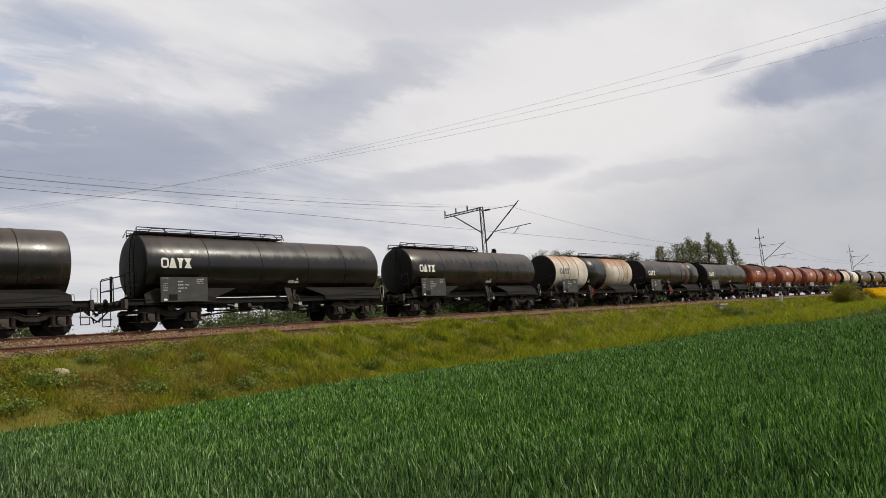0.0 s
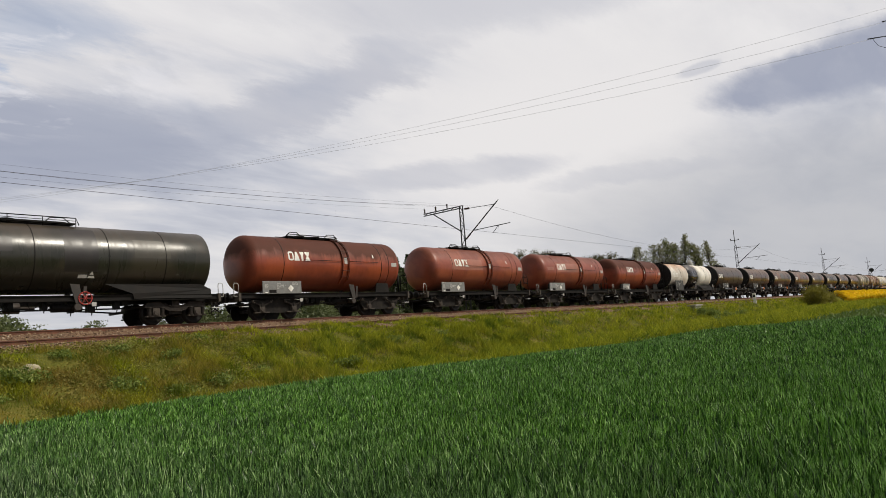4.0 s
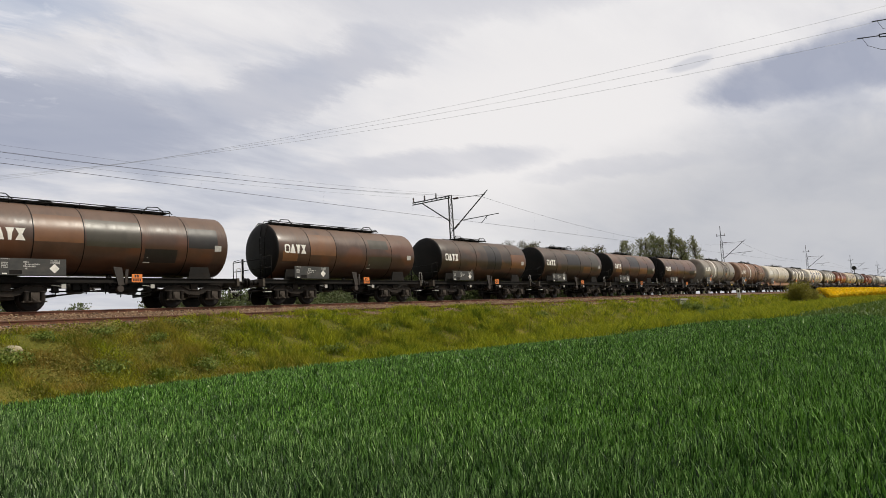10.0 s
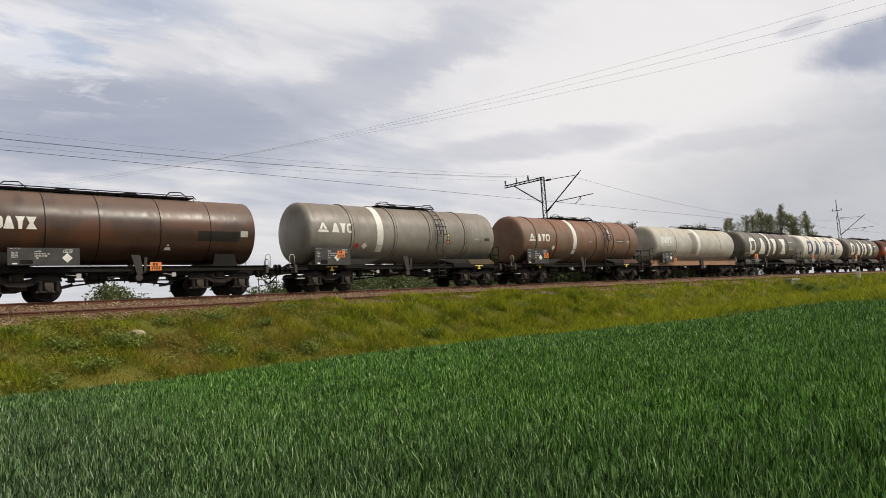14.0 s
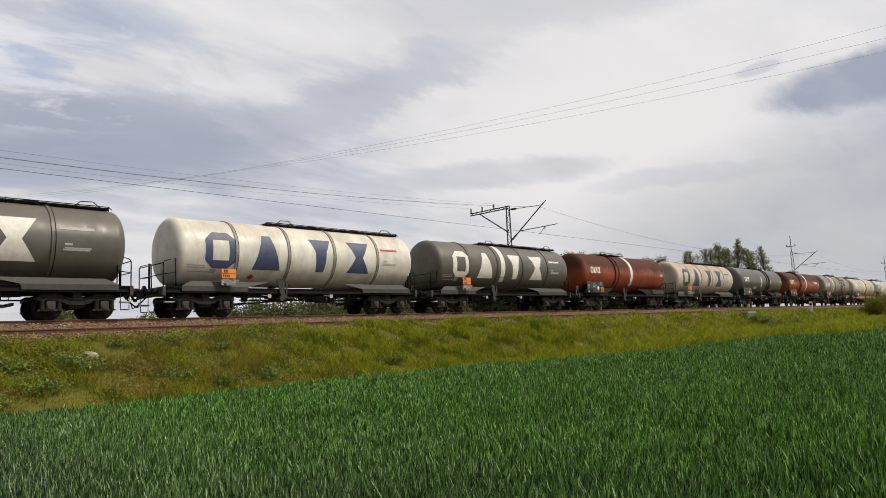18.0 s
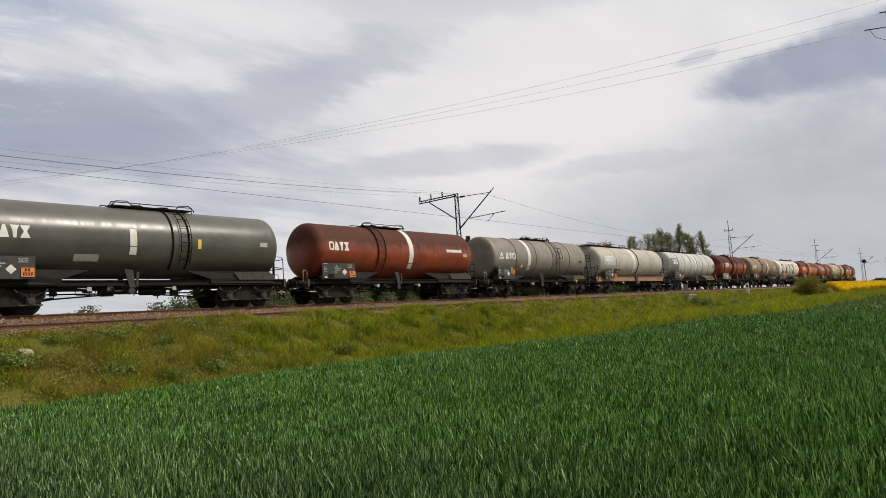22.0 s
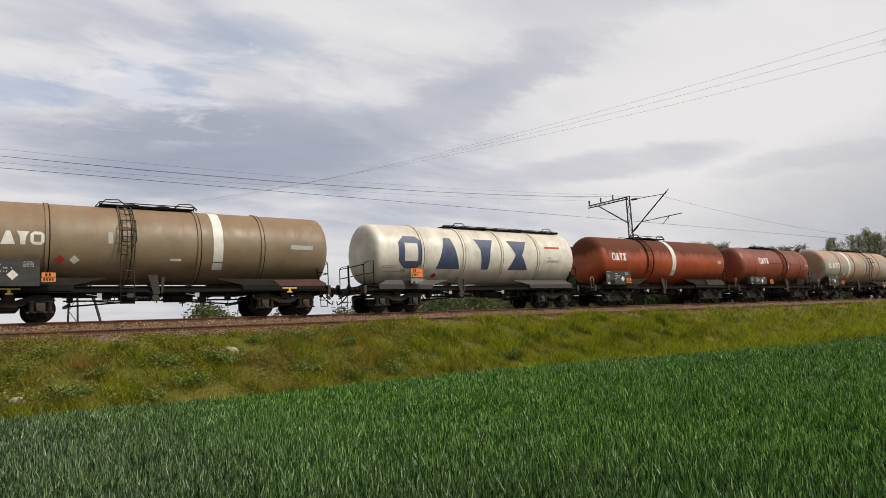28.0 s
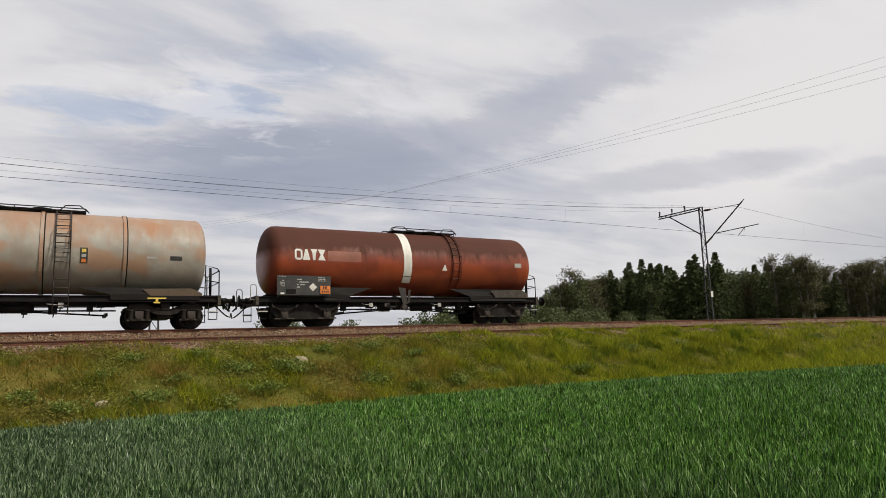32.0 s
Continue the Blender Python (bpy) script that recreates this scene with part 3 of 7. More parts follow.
def on_tank(x, s, lift=0.006):
    """A place on the side that faces the field: x along, s metres of arc above the middle."""
    r = SHELL["r"]
    return (x, -(r + lift) * math.cos(s / r), SHELL["z"] + (r + lift) * math.sin(s / r))


def strip(bm, rows, lift=0.006):
    """A thin curved sheet from rows of (arc, left, right)."""
    rings = [(bm.verts.new(on_tank(a, s, lift=lift)), bm.verts.new(on_tank(b, s, lift=lift))) for s, a, b in rows]
    for (a, b), (c, d) in zip(rings, rings[1:]):
        bm.faces.new((a, b, d, c)).smooth = True


def fine_rows(rows, step=0.12):
    out = []
    for (s, a, b), (s2, a2, b2) in zip(rows, rows[1:]):
        n = max(1, int(abs(s2 - s) / step))
        out += [(s + (s2 - s) * i / n, a + (a2 - a) * i / n, b + (b2 - b) * i / n) for i in range(n)]
    return out + [rows[-1]]


def mark_ring(bm, x, s, w, h):
    c, t = 0.26 * w, 0.24 * w
    strip(bm, fine_rows([(s + c, x, x + t), (s + h - c, x, x + t)]))
    strip(bm, fine_rows([(s + c, x + w - t, x + w), (s + h - c, x + w - t, x + w)]))
    for a, b, d in ((s, s + c, 1), (s + h, s + h - c, -1)):
        strip(bm, fine_rows([(a, x + c, x + w - c), (a + d * (c - 0.02) * 0.75, x + 0.25 * c, x + w - 0.25 * c), (b, x, x + w)]))


def mark_wedge(bm, x, s, w, h):
    strip(bm, fine_rows([(s, x, x + w), (s + h, x + 0.36 * w, x + 0.64 * w)]))


def mark_bar(bm, x, s, w, h):
    strip(bm, fine_rows([(s, x + 0.34 * w, x + 0.66 * w), (s + 0.62 * h, x + 0.27 * w, x + 0.73 * w), (s + h, x + 0.06 * w, x + 0.94 * w)]))


def mark_glass(bm, x, s, w, h):
    strip(bm, fine_rows([(s, x, x + w), (s + h / 2, x + 0.34 * w, x + 0.66 * w), (s + h, x, x + w)]))


MARKS = (mark_ring, mark_wedge, mark_bar, mark_glass)


def tank_mesh(bm, x0, x1, dish, closed0=True, closed1=True):
    """A lying cylinder with dished ends and rounded knuckles."""
    r = SHELL["r"]
    prof = []
    if closed0:
        for i in range(9):
            a = math.pi / 2 * i / 8
            prof.append((x0 - dish * (math.cos(a) ** 0.85), max(0.02, r * math.sin(a) ** 0.62)))
    else:
        prof.append((x0, r))
    n = max(2, int((x1 - x0) / 1.2))
    prof += [(x0 + (x1 - x0) * i / n, r) for i in range(1, n)]
    if closed1:
        for i in range(8, -1, -1):
            a = math.pi / 2 * i / 8
            prof.append((x1 + dish * (math.cos(a) ** 0.85), max(0.02, r * math.sin(a) ** 0.62)))
    else:
        prof.append((x1, r))
    turned(bm, prof, 56)
    bmesh.ops.translate(bm, verts=bm.verts, vec=(0, 0, SHELL["z"]))


def hoop_mesh(bm, width, r0, r1, a0=0.0, a1=2 * math.pi, n=56, x=0.0):
    """A flat hoop, or a piece of one, round the tank; angles from the field side upwards."""
    full = a1 - a0 > 6.28
    rings = []
    for i in range(n if full else n + 1):
        a = a0 + (a1 - a0) * i / n
        rings.append([bm.verts.new((x + dx, -r * math.cos(a), SHELL["z"] + r * math.sin(a))) for dx, r in ((-width / 2, r0), (-width / 2, r1), (width / 2, r1), (width / 2, r0))])
    m = len(rings)
    for i in range(m if full else m - 1):
        p, q = rings[i], rings[(i + 1) % m]
        for j in range(3):
            bm.faces.new((p[j], q[j], q[j + 1], p[j + 1]))


def wheelset_mesh(bm):
    rod(bm, (0, -1.05, 0), (0, 1.05, 0), 0.075, 10)
    for s in (-1, 1):
        prof = [(s * 0.69, 0.50), (s * 0.72, 0.50), (s * 0.735, 0.465), (s * 0.84, 0.455), (s * 0.84, 0.385), (s * 0.80, 0.36), (s * 0.79, 0.17), (s * 0.86, 0.13), (s * 0.86, 0.05)]
        sub = bmesh.new()
        turned(sub, prof, 28, "y")
        me = bpy.data.meshes.new("tmp")
        sub.to_mesh(me)
        sub.free()
        bm.from_mesh(me)
        bpy.data.meshes.remove(me)


def extrude_xz(bm, outline, y0, y1):
    a = [bm.verts.new((x, y0, z)) for x, z in outline]
    b = [bm.verts.new((x, y1, z)) for x, z in outline]
    n = len(outline)
    bm.faces.new(a)
    bm.faces.new(b[::-1])
    for i in range(n):
        bm.faces.new((a[i], b[i], b[(i + 1) % n], a[(i + 1) % n]))
    bmesh.ops.recalc_face_normals(bm, faces=bm.faces)


SIDE_FRAME = [(-1.34, 0.70), (-1.30, 0.84), (-1.16, 0.93), (-0.66, 0.93), (-0.44, 0.83), (-0.20, 0.74), (0.20, 0.74), (0.44, 0.83), (0.66, 0.93), (1.16, 0.93), (1.30, 0.84), (1.34, 0.70),
              (0.58, 0.70), (0.46, 0.60), (0.24, 0.52), (-0.24, 0.52), (-0.46, 0.60), (-0.58, 0.70)]
SIDE_PLATE = [(-1.42, 0.62), (-1.42, 0.80), (-1.30, 0.90), (1.30, 0.90), (1.42, 0.80), (1.42, 0.62), (1.22, 0.40), (0.62, 0.34), (0.50, 0.30), (-0.50, 0.30), (-0.62, 0.34), (-1.22, 0.40)]


def extrude_yz(bm, outline, x0, x1):
    a = [bm.verts.new((x0, y, z)) for y, z in outline]
    b = [bm.verts.new((x1, y, z)) for y, z in outline]
    n = len(outline)
    bm.faces.new(a)
    bm.faces.new(b[::-1])
    for i in range(n):
        bm.faces.new((a[i], b[i], b[(i + 1) % n], a[(i + 1) % n]))
    bmesh.ops.recalc_face_normals(bm, faces=bm.faces)


def add_bogie(parent, x, plated):
    outline = SIDE_PLATE if plated else SIDE_FRAME

    def body(bm):
        for s in (-1, 1):
            extrude_xz(bm, outline, s * 1.02 - 0.035, s * 1.02 + 0.035)
            if not plated:
                # flange along the top edge of the frame
                for (xa, za), (xb, zb) in zip(SIDE_FRAME[1:10], SIDE_FRAME[2:11]):
                    rod(bm, (xa, s * 1.07, za - 0.01), (xb, s * 1.07, zb - 0.01), 0.028, 6)
                for (xa, za), (xb, zb) in zip(SIDE_FRAME[12:17], SIDE_FRAME[13:18]):
                    rod(bm, (xa, s * 1.07, za + 0.01), (xb, s * 1.07, zb + 0.01), 0.022, 6)
        box(bm, -0.28, 0.28, -1.0, 1.0, 0.42, 0.72)
        box(bm, -0.16, 0.16, -0.35, 0.35, 0.74, 0.98)
        for q in (-1.31, 1.31):
            rod(bm, (q, -1.0, 0.76), (q, 1.0, 0.76), 0.045)
        for s in (-1, 1):
            box(bm, -0.16, 0.16, s * 1.0 - 0.06, s * 1.0 + 0.06, 0.74, 0.98)
    bogie = shared(("bogie", plated), "bogie", body, BOGIE_DARK if plated else BOGIE, parent, "two-axle bogie of sooty iron", Matrix.Translation((x, 0, 0)))

    def axle_box(bm):
        box(bm, -0.14, 0.14, -0.11, 0.06, -0.13, 0.20)
        box(bm, -0.40, 0.40, -0.09, 0.05, -0.15, -0.10)
        rod(bm, (0, -0.10, 0.02), (0, -0.16, 0.02), 0.115, 12)
        rod(bm, (-0.05, -0.15, 0.05), (-0.05, -0.18, 0.05), 0.022, 6)
        rod(bm, (0.05, -0.15, -0.02), (0.05, -0.18, -0.02), 0.022, 6)

    def spring(bm):
        prof = [(-0.12, 0.02), (-0.12, 0.11), (-0.10, 0.11)]
        for i in range(6):
            prof += [(-0.09 + i * 0.053, 0.066), (-0.063 + i * 0.053, 0.112)]
        turned(bm, prof + [(0.24, 0.10), (0.26, 0.02)], 10, "z")

    def leaf_spring(bm):
        """Sagging stack of leaves over the axle box."""
        for i in range(4):
            reach, n = 0.46 - 0.09 * i, 8
            row = []
            for j in range(n + 1):
                q = reach * (2 * j / n - 1)
                z = 0.24 + 0.11 * (q / 0.46) ** 2 - 0.024 * i
                row.append([bm.verts.new((q, y, z + dz)) for y, dz in ((-0.13, 0), (-0.04, 0), (-0.04, 0.018), (-0.13, 0.018))])
            for u, w in zip(row, row[1:]):
                for m in range(4):
                    bm.faces.new((u[m], u[(m + 1) % 4], w[(m + 1) % 4], w[m]))
            bm.faces.new(row[0])
            bm.faces.new(row[-1][::-1])
        box(bm, -0.06, 0.06, -0.15, -0.02, 0.14, 0.29)
        bmesh.ops.recalc_face_normals(bm, faces=bm.faces)

    def shackle(bm, way):
        for y in (-0.145, -0.035):
            rod(bm, (0, y, 0.30), (way * 0.07, y, 0.45), 0.020, 6)
        rod(bm, (0, -0.16, 0.345), (0, -0.02, 0.345), 0.026, 8)
        rod(bm, (way * 0.06, -0.16, 0.435), (way * 0.06, -0.02, 0.435), 0.026, 8)
    for ax in (-0.9, 0.9):
        wheel = shared("wheelset", "wheelset", wheelset_mesh, WHEEL, bogie, "", Matrix.Translation((ax, 0, 0.46)))
        WHEELS.append((wheel, ax))
        for s in (-1, 1):
            turn = pose(ax, s * 1.08, 0.46, 0, 0, 0 if s < 0 else 180)
            shared("axle_box", "axle_box", axle_box, AXLE, bogie, "", turn)
            if plated:
                shared("leaf_spring", "leaf_spring", leaf_spring, BOGIE, bogie, "", turn)
                for q in (-1, 1):
                    shared(("shackle", q), "spring_shackle", lambda bm: shackle(bm, q), AXLE, bogie, "", turn @ Matrix.Translation((q * 0.46, 0, 0)))
            else:
                for q in (-0.27, 0.27):
                    shared("spring", "coil_spring", spring, BOGIE, bogie, "", turn @ Matrix.Translation((q, -0.02, 0)))
    return bogie


WHEELS = []


def add_end(parent, half, side, style):
    """Headstock, buffers, hook, hoses and end rails at one end of a wagon."""
    m = Matrix.Translation((side * half, 0, 0)) @ (Matrix.Identity(4) if side > 0 else pose(0, 0, 0, 0, 0, 180))
    shared("headstock", "headstock", lambda bm: (box(bm, -0.72, -0.60, -1.30, 1.30, 0.88, 1.24), box(bm, -0.60, -0.57, -1.0, -0.74, 0.90, 1.22), box(bm, -0.60, -0.57, 0.74, 1.0, 0.90, 1.22)), DUSTY, parent, "", m)

    def buffer(bm):
        rod(bm, (-0.60, 0, 0), (-0.30, 0, 0), 0.115, 14)
        rod(bm, (-0.32, 0, 0), (-0.06, 0, 0), 0.085, 12)
        turned(bm, [(-0.07, 0.10), (-0.06, 0.225), (-0.02, 0.225), (-0.003, 0.10)], 18)
    for y in (-0.875, 0.875):
        shared("buffer", "buffer", buffer, IRON, parent, "", m @ Matrix.Translation((0, y, 1.06)))

    def hook(bm):
        box(bm, -0.62, -0.30, -0.04, 0.04, 1.0, 1.09)
        pipe(bm, [(-0.32, 0, 1.05), (-0.14, 0, 1.02), (-0.10, 0, 0.92), (-0.18, 0, 0.88)], 0.032)
        for y in (-0.07, 0.07):
            pipe(bm, [(-0.22, y, 1.0), (-0.10, y, 0.80), (-0.02, y, 0.72)], 0.022)
        rod(bm, (-0.12, -0.16, 0.80), (-0.12, 0.16, 0.80), 0.03)
        rod(bm, (-0.02, -0.10, 0.72), (-0.02, 0.10, 0.72), 0.03)
    shared("hook", "screw_coupling", hook, IRON, parent, "", m)

    def hose(bm, y=-0.34):
        pts = [(-0.58, y, 0.86)] + [(-0.56 + 0.26 * i, y + 0.02 * i, 0.86 - 0.34 * math.sin(math.pi * min(1, i / 2.2) * 0.5) - 0.04 * i) for i in (0.4, 0.8, 1.2, 1.6, 2.0)] + [(0.0, y + 0.05, 0.62)]
        pipe(bm, pts, 0.028, 6)
        rod(bm, (-0.6, y, 0.95), (-0.56, y, 0.84), 0.045)
    shared("hose", "brake_hose", hose, IRON, parent, "", m)

    def tread(bm):
        box(bm, -1.07, -0.70, -0.11, 0.10, 0.60, 0.64)

    def steps(bm):
        box(bm, -1.05, -0.72, -0.10, 0.10, 0.585, 0.60)
        for x in (-1.05, -0.73):
            rod(bm, (x, 0, 0.33), (x, 0, 0.98), 0.016, 6)
        pipe(bm, [(-1.06, 0, 0.33), (-0.72, 0, 0.33)], 0.018)
    for y in (-1.22, 1.22):
        step = shared("steps", "shunter_step", steps, IRON, parent, "", m @ Matrix.Translation((0, y, 0)))
        shared("tread", "step_tread", tread, PAINT_DIM, step, "white-edged tread")

    def low_rail(bm):
        pipe(bm, [(-0.66, 0, 1.22), (-0.66, 0, 1.62), (-0.60, 0, 1.70), (-0.46, 0, 1.70), (-0.42, 0, 1.62), (-0.42, 0, 1.10), (-0.60, 0, 1.10)], 0.018)

    def cage(bm):
        for y in (-1.2, 1.2):
            pipe(bm, [(-0.66, y, 1.24), (-0.66, y, 2.18), (-0.72, y, 2.28), (-1.16, y, 2.40), (-1.18, y, 1.24)], 0.022)
            rod(bm, (-0.66, y, 1.75), (-1.17, y, 1.82), 0.018)
        rod(bm, (-0.66, -1.2, 2.2), (-0.66, 1.2, 2.2), 0.022)
        rod(bm, (-0.66, -1.2, 1.75), (-0.66, 1.2, 1.75), 0.018)
        box(bm, -1.25, -0.62, -1.25, 1.25, 1.20, 1.245)
        rod(bm, (-0.9, -0.75, 1.24), (-0.9, -0.75, 2.36), 0.05)
    if style == "cage":
        shared("cage", "end_platform_rail", cage, IRON, parent, "platform with tubular rails", m)
    else:
        for y in (-1.18, 1.18):
            shared("low_rail", "end_handrail", low_rail, PAINT_DIM, parent, "chipped white handrail", m @ Matrix.Translation((0, y, 0)))


def board_mesh(bm, w, h):
    box(bm, 0, w, -0.012, 0.012, 0, h)


def text_line(bm, x, z, n, rnd, size=0.045):
    """Lettering too small to read: a line of short bars."""
    for i in range(n):
        if rnd.random() < 0.86:
            box(bm, x + i * size * 0.8, x + i * size * 0.8 + size * 0.55, -0.017, -0.010, z - size, z - size * rnd.choice((0.0, 0.0, 0.3)))


def text_bars(bm, w, h, seed):
    """A heading, a plate of small print, number lines in the middle and a little table."""
    rnd = random.Random(seed)
    text_line(bm, 0.03 * w, 0.97 * h, 14, rnd, 0.028)
    for i in range(4):
        text_line(bm, 0.05 * w, h * (0.76 - 0.09 * i), 7, rnd, 0.036)
    for i, n in enumerate((5, 12, 9, 3)):
        text_line(bm, 0.36 * w, h * (0.84 - 0.13 * i), n, rnd, 0.055)
    for i in range(3):
        text_line(bm, 0.76 * w, h * (0.93 - 0.08 * i), 10, rnd, 0.040)


def add_board(parent, x0, x1, z0, z1, mat, seed, diamond=0.0, y=-1.52):
    w, h = x1 - x0, z1 - z0
    bm = bmesh.new()
    board_mesh(bm, w, h)
    for q in (0.1, w - 0.1):
        box(bm, q - 0.02, q + 0.02, 0.01, 0.35, 0.06, 0.12)
    b = part("data_board", bm, mat, parent, "dark board with small white lettering")
    b.matrix_basis = Matrix.Translation((x0, y, z0))
    bm = bmesh.new()
    text_bars(bm, w, h, seed)
    tagged(part("lettering", bm, PAINT_DIM, b), kind="stuff")
    if diamond:
        bm = bmesh.new()
        box(bm, -0.12, 0.12, -0.018, -0.010, -0.12, 0.12, Matrix.Translation((w * diamond, 0, h * 0.42)) @ pose(0, 0, 0, 0, 45, 0))
        part("hazard_diamond", bm, PAINT_WHITE, b)
    bm = bmesh.new()
    box(bm, w * 0.16, w * 0.34, -0.016, -0.010, h * 0.05, h * 0.30)
    part("label_holder", bm, IRON, b, "black label holder")
    bm = bmesh.new()
    box(bm, w * 0.06, w * 0.13, -0.016, -0.010, h * 0.05, h * 0.13)
    part("label_card", bm, PAINT_WHITE, b)
    return b


def add_plate(parent, x, z, w=0.42, h=0.32, y=-1.56):
    bm = bmesh.new()
    box(bm, 0, w, -0.012, 0.012, 0, h)
    p = part("orange_hazard_plate", bm, PAINT_ORANGE, parent, "orange plate with black bars")
    p.matrix_basis = Matrix.Translation((x, y, z))
    bm = bmesh.new()
    box(bm, 0.02, w - 0.02, -0.018, -0.011, h * 0.47, h * 0.52)
    for i in range(4):
        box(bm, 0.05 + i * 0.085, 0.10 + i * 0.085, -0.018, -0.011, 0.04, h * 0.38)
        if i < 2:
            box(bm, 0.11 + i * 0.1, 0.17 + i * 0.1, -0.018, -0.011, h * 0.60, h * 0.92)
    tagged(part("number_bar", bm, PAINT_BLACK, p), kind="stuff")


def ladder_mesh(bm, down, w=0.46):
    """Side ladder round the tank, with a lower length to the step where it goes down."""
    top, low = 1.50, -0.42 if down else -0.62
    for x in (-w / 2, w / 2):
        pts = [on_tank(x, SHELL["r"] * (top - (top - low) * i / 12), lift=0.09) for i in range(13)]
        if down:
            pts += [(x, pts[-1][1] - 0.04, 1.6), (x, pts[-1][1] - 0.08, 0.55)]
        pipe(bm, pts, 0.024 if down else 0.017)
    for i in range(9):
        s = SHELL["r"] * (top - (top - low) * (i + 0.5) / 9)
        rod(bm, on_tank(-w / 2, s, lift=0.09), on_tank(w / 2, s, lift=0.09), 0.016, 6)
    y = on_tank(0, SHELL["r"] * low, lift=0.14)[1]
    for z in (1.75, 1.45, 1.15, 0.85, 0.57) if down else ():
        rod(bm, (-w / 2, y - 0.04, z), (w / 2, y - 0.04, z), 0.016, 6)


def cage_mesh(bm, w=0.46):
    """Back hoops and the little frame half way up a caged ladder."""
    for s, d in ((0.75, 0.45), (0.35, 0.5), (-0.05, 0.5)):
        p = on_tank(0, s, lift=0.09)
        for x in (-w / 2, w / 2):
            rod(bm, (x, p[1], p[2]), (x, p[1] - d * 0.55, p[2]), 0.016, 6)
        rod(bm, (-w / 2, p[1] - d * 0.55, p[2]), (w / 2, p[1] - d * 0.55, p[2]), 0.016, 6)
    for x in (-w / 2, w / 2):
        a, b = on_tank(x, 0.75, lift=0.09), on_tank(x, -0.05, lift=0.09)
        rod(bm, (x, a[1] - 0.25, a[2]), (x, b[1] - 0.27, b[2]), 0.018, 6)


def walkway_mesh(bm, L):
    z = 4.24
    for y in (-0.44, -0.15, 0.15, 0.44):
        box(bm, 0, L, y - 0.11, y + 0.11, z - 0.02, z + 0.02)
    for i in range(int(L / 0.9) + 1):
        box(bm, i * 0.9 - 0.02, i * 0.9 + 0.02, -0.5, 0.5, z - 0.06, z - 0.02)


def rail_mesh(bm, L, h):
    z = 4.24
    for y in (-0.5, 0.5):
        pipe(bm, [(-0.15, y, z - 0.1), (0.0, y, z + h), (L, y, z + h), (L + 0.12, y, z - 0.05)], 0.02)
        n = max(2, int(L / 1.1))
        for i in range(n + 1):
            rod(bm, (L * i / n, y, z - 0.15), (L * i / n, y, z + h), 0.015, 6)
        if h > 0.2:
            rod(bm, (0, y, z + h * 0.5), (L, y, z + h * 0.5), 0.012, 6)


def lid_mesh(bm):
    """A manhole lid with its clamp bar."""
    turned(bm, [(4.12, 0.24), (4.33, 0.24), (4.33, 0.28), (4.36, 0.28), (4.39, 0.12), (4.40, 0.02)], 14, "z")
    rod(bm, (-0.32, 0.1, 4.36), (0.32, 0.1, 4.38), 0.03, 6)


def hoop_rail_mesh(bm):
    pipe(bm, [(-0.4, -0.45, 4.24), (-0.2, -0.45, 4.44), (0.25, -0.45, 4.46), (0.5, -0.45, 4.26)], 0.022)


def saddle_mesh(bm, high, length):
    """Sloping plates that carry the tank over a bogie."""
    for s in (-1, 1):
        y = s * 1.24
        pts = [(0.35, 1.06), (0.30, 1.26), (-0.75, high), (length - 0.35, high), (length + 0.10, high - 0.22), (length + 0.10, 1.06)]
        a = [bm.verts.new((x, y - 0.02 * s + (0.10 if z > 1.35 else -0.02) * -s, z)) for x, z in pts]
        b = [bm.verts.new((x, y + 0.02 * s + (0.10 if z > 1.35 else -0.02) * -s, z)) for x, z in pts]
        bm.faces.new(a)
        bm.faces.new(b[::-1])
        for i in range(6):
            bm.faces.new((a[i], b[i], b[(i + 1) % 6], a[(i + 1) % 6]))
    box(bm, 0.4, length, -1.2, 1.2, 1.20, 1.30)
    bmesh.ops.recalc_face_normals(bm, faces=bm.faces)


def cover_mesh(bm, high, length, s):
    """Outer cover plate on one flank of a saddle, over the bogie's outer axle."""
    y = s * 1.27
    a = [(length * 0.50, 1.22), (length * 0.42, high - 0.06), (length - 0.20, high - 0.02), (length + 0.18, high - 0.20), (length + 0.18, 1.22)]
    lo = [bm.verts.new((x, y + s * 0.012, z)) for x, z in a]
    hi = [bm.verts.new((x, y - s * 0.012, z)) for x, z in a]
    bm.faces.new(lo)
    bm.faces.new(hi[::-1])
    for i in range(5):
        bm.faces.new((lo[i], hi[i], hi[(i + 1) % 5], lo[(i + 1) % 5]))
    bmesh.ops.recalc_face_normals(bm, faces=bm.faces)


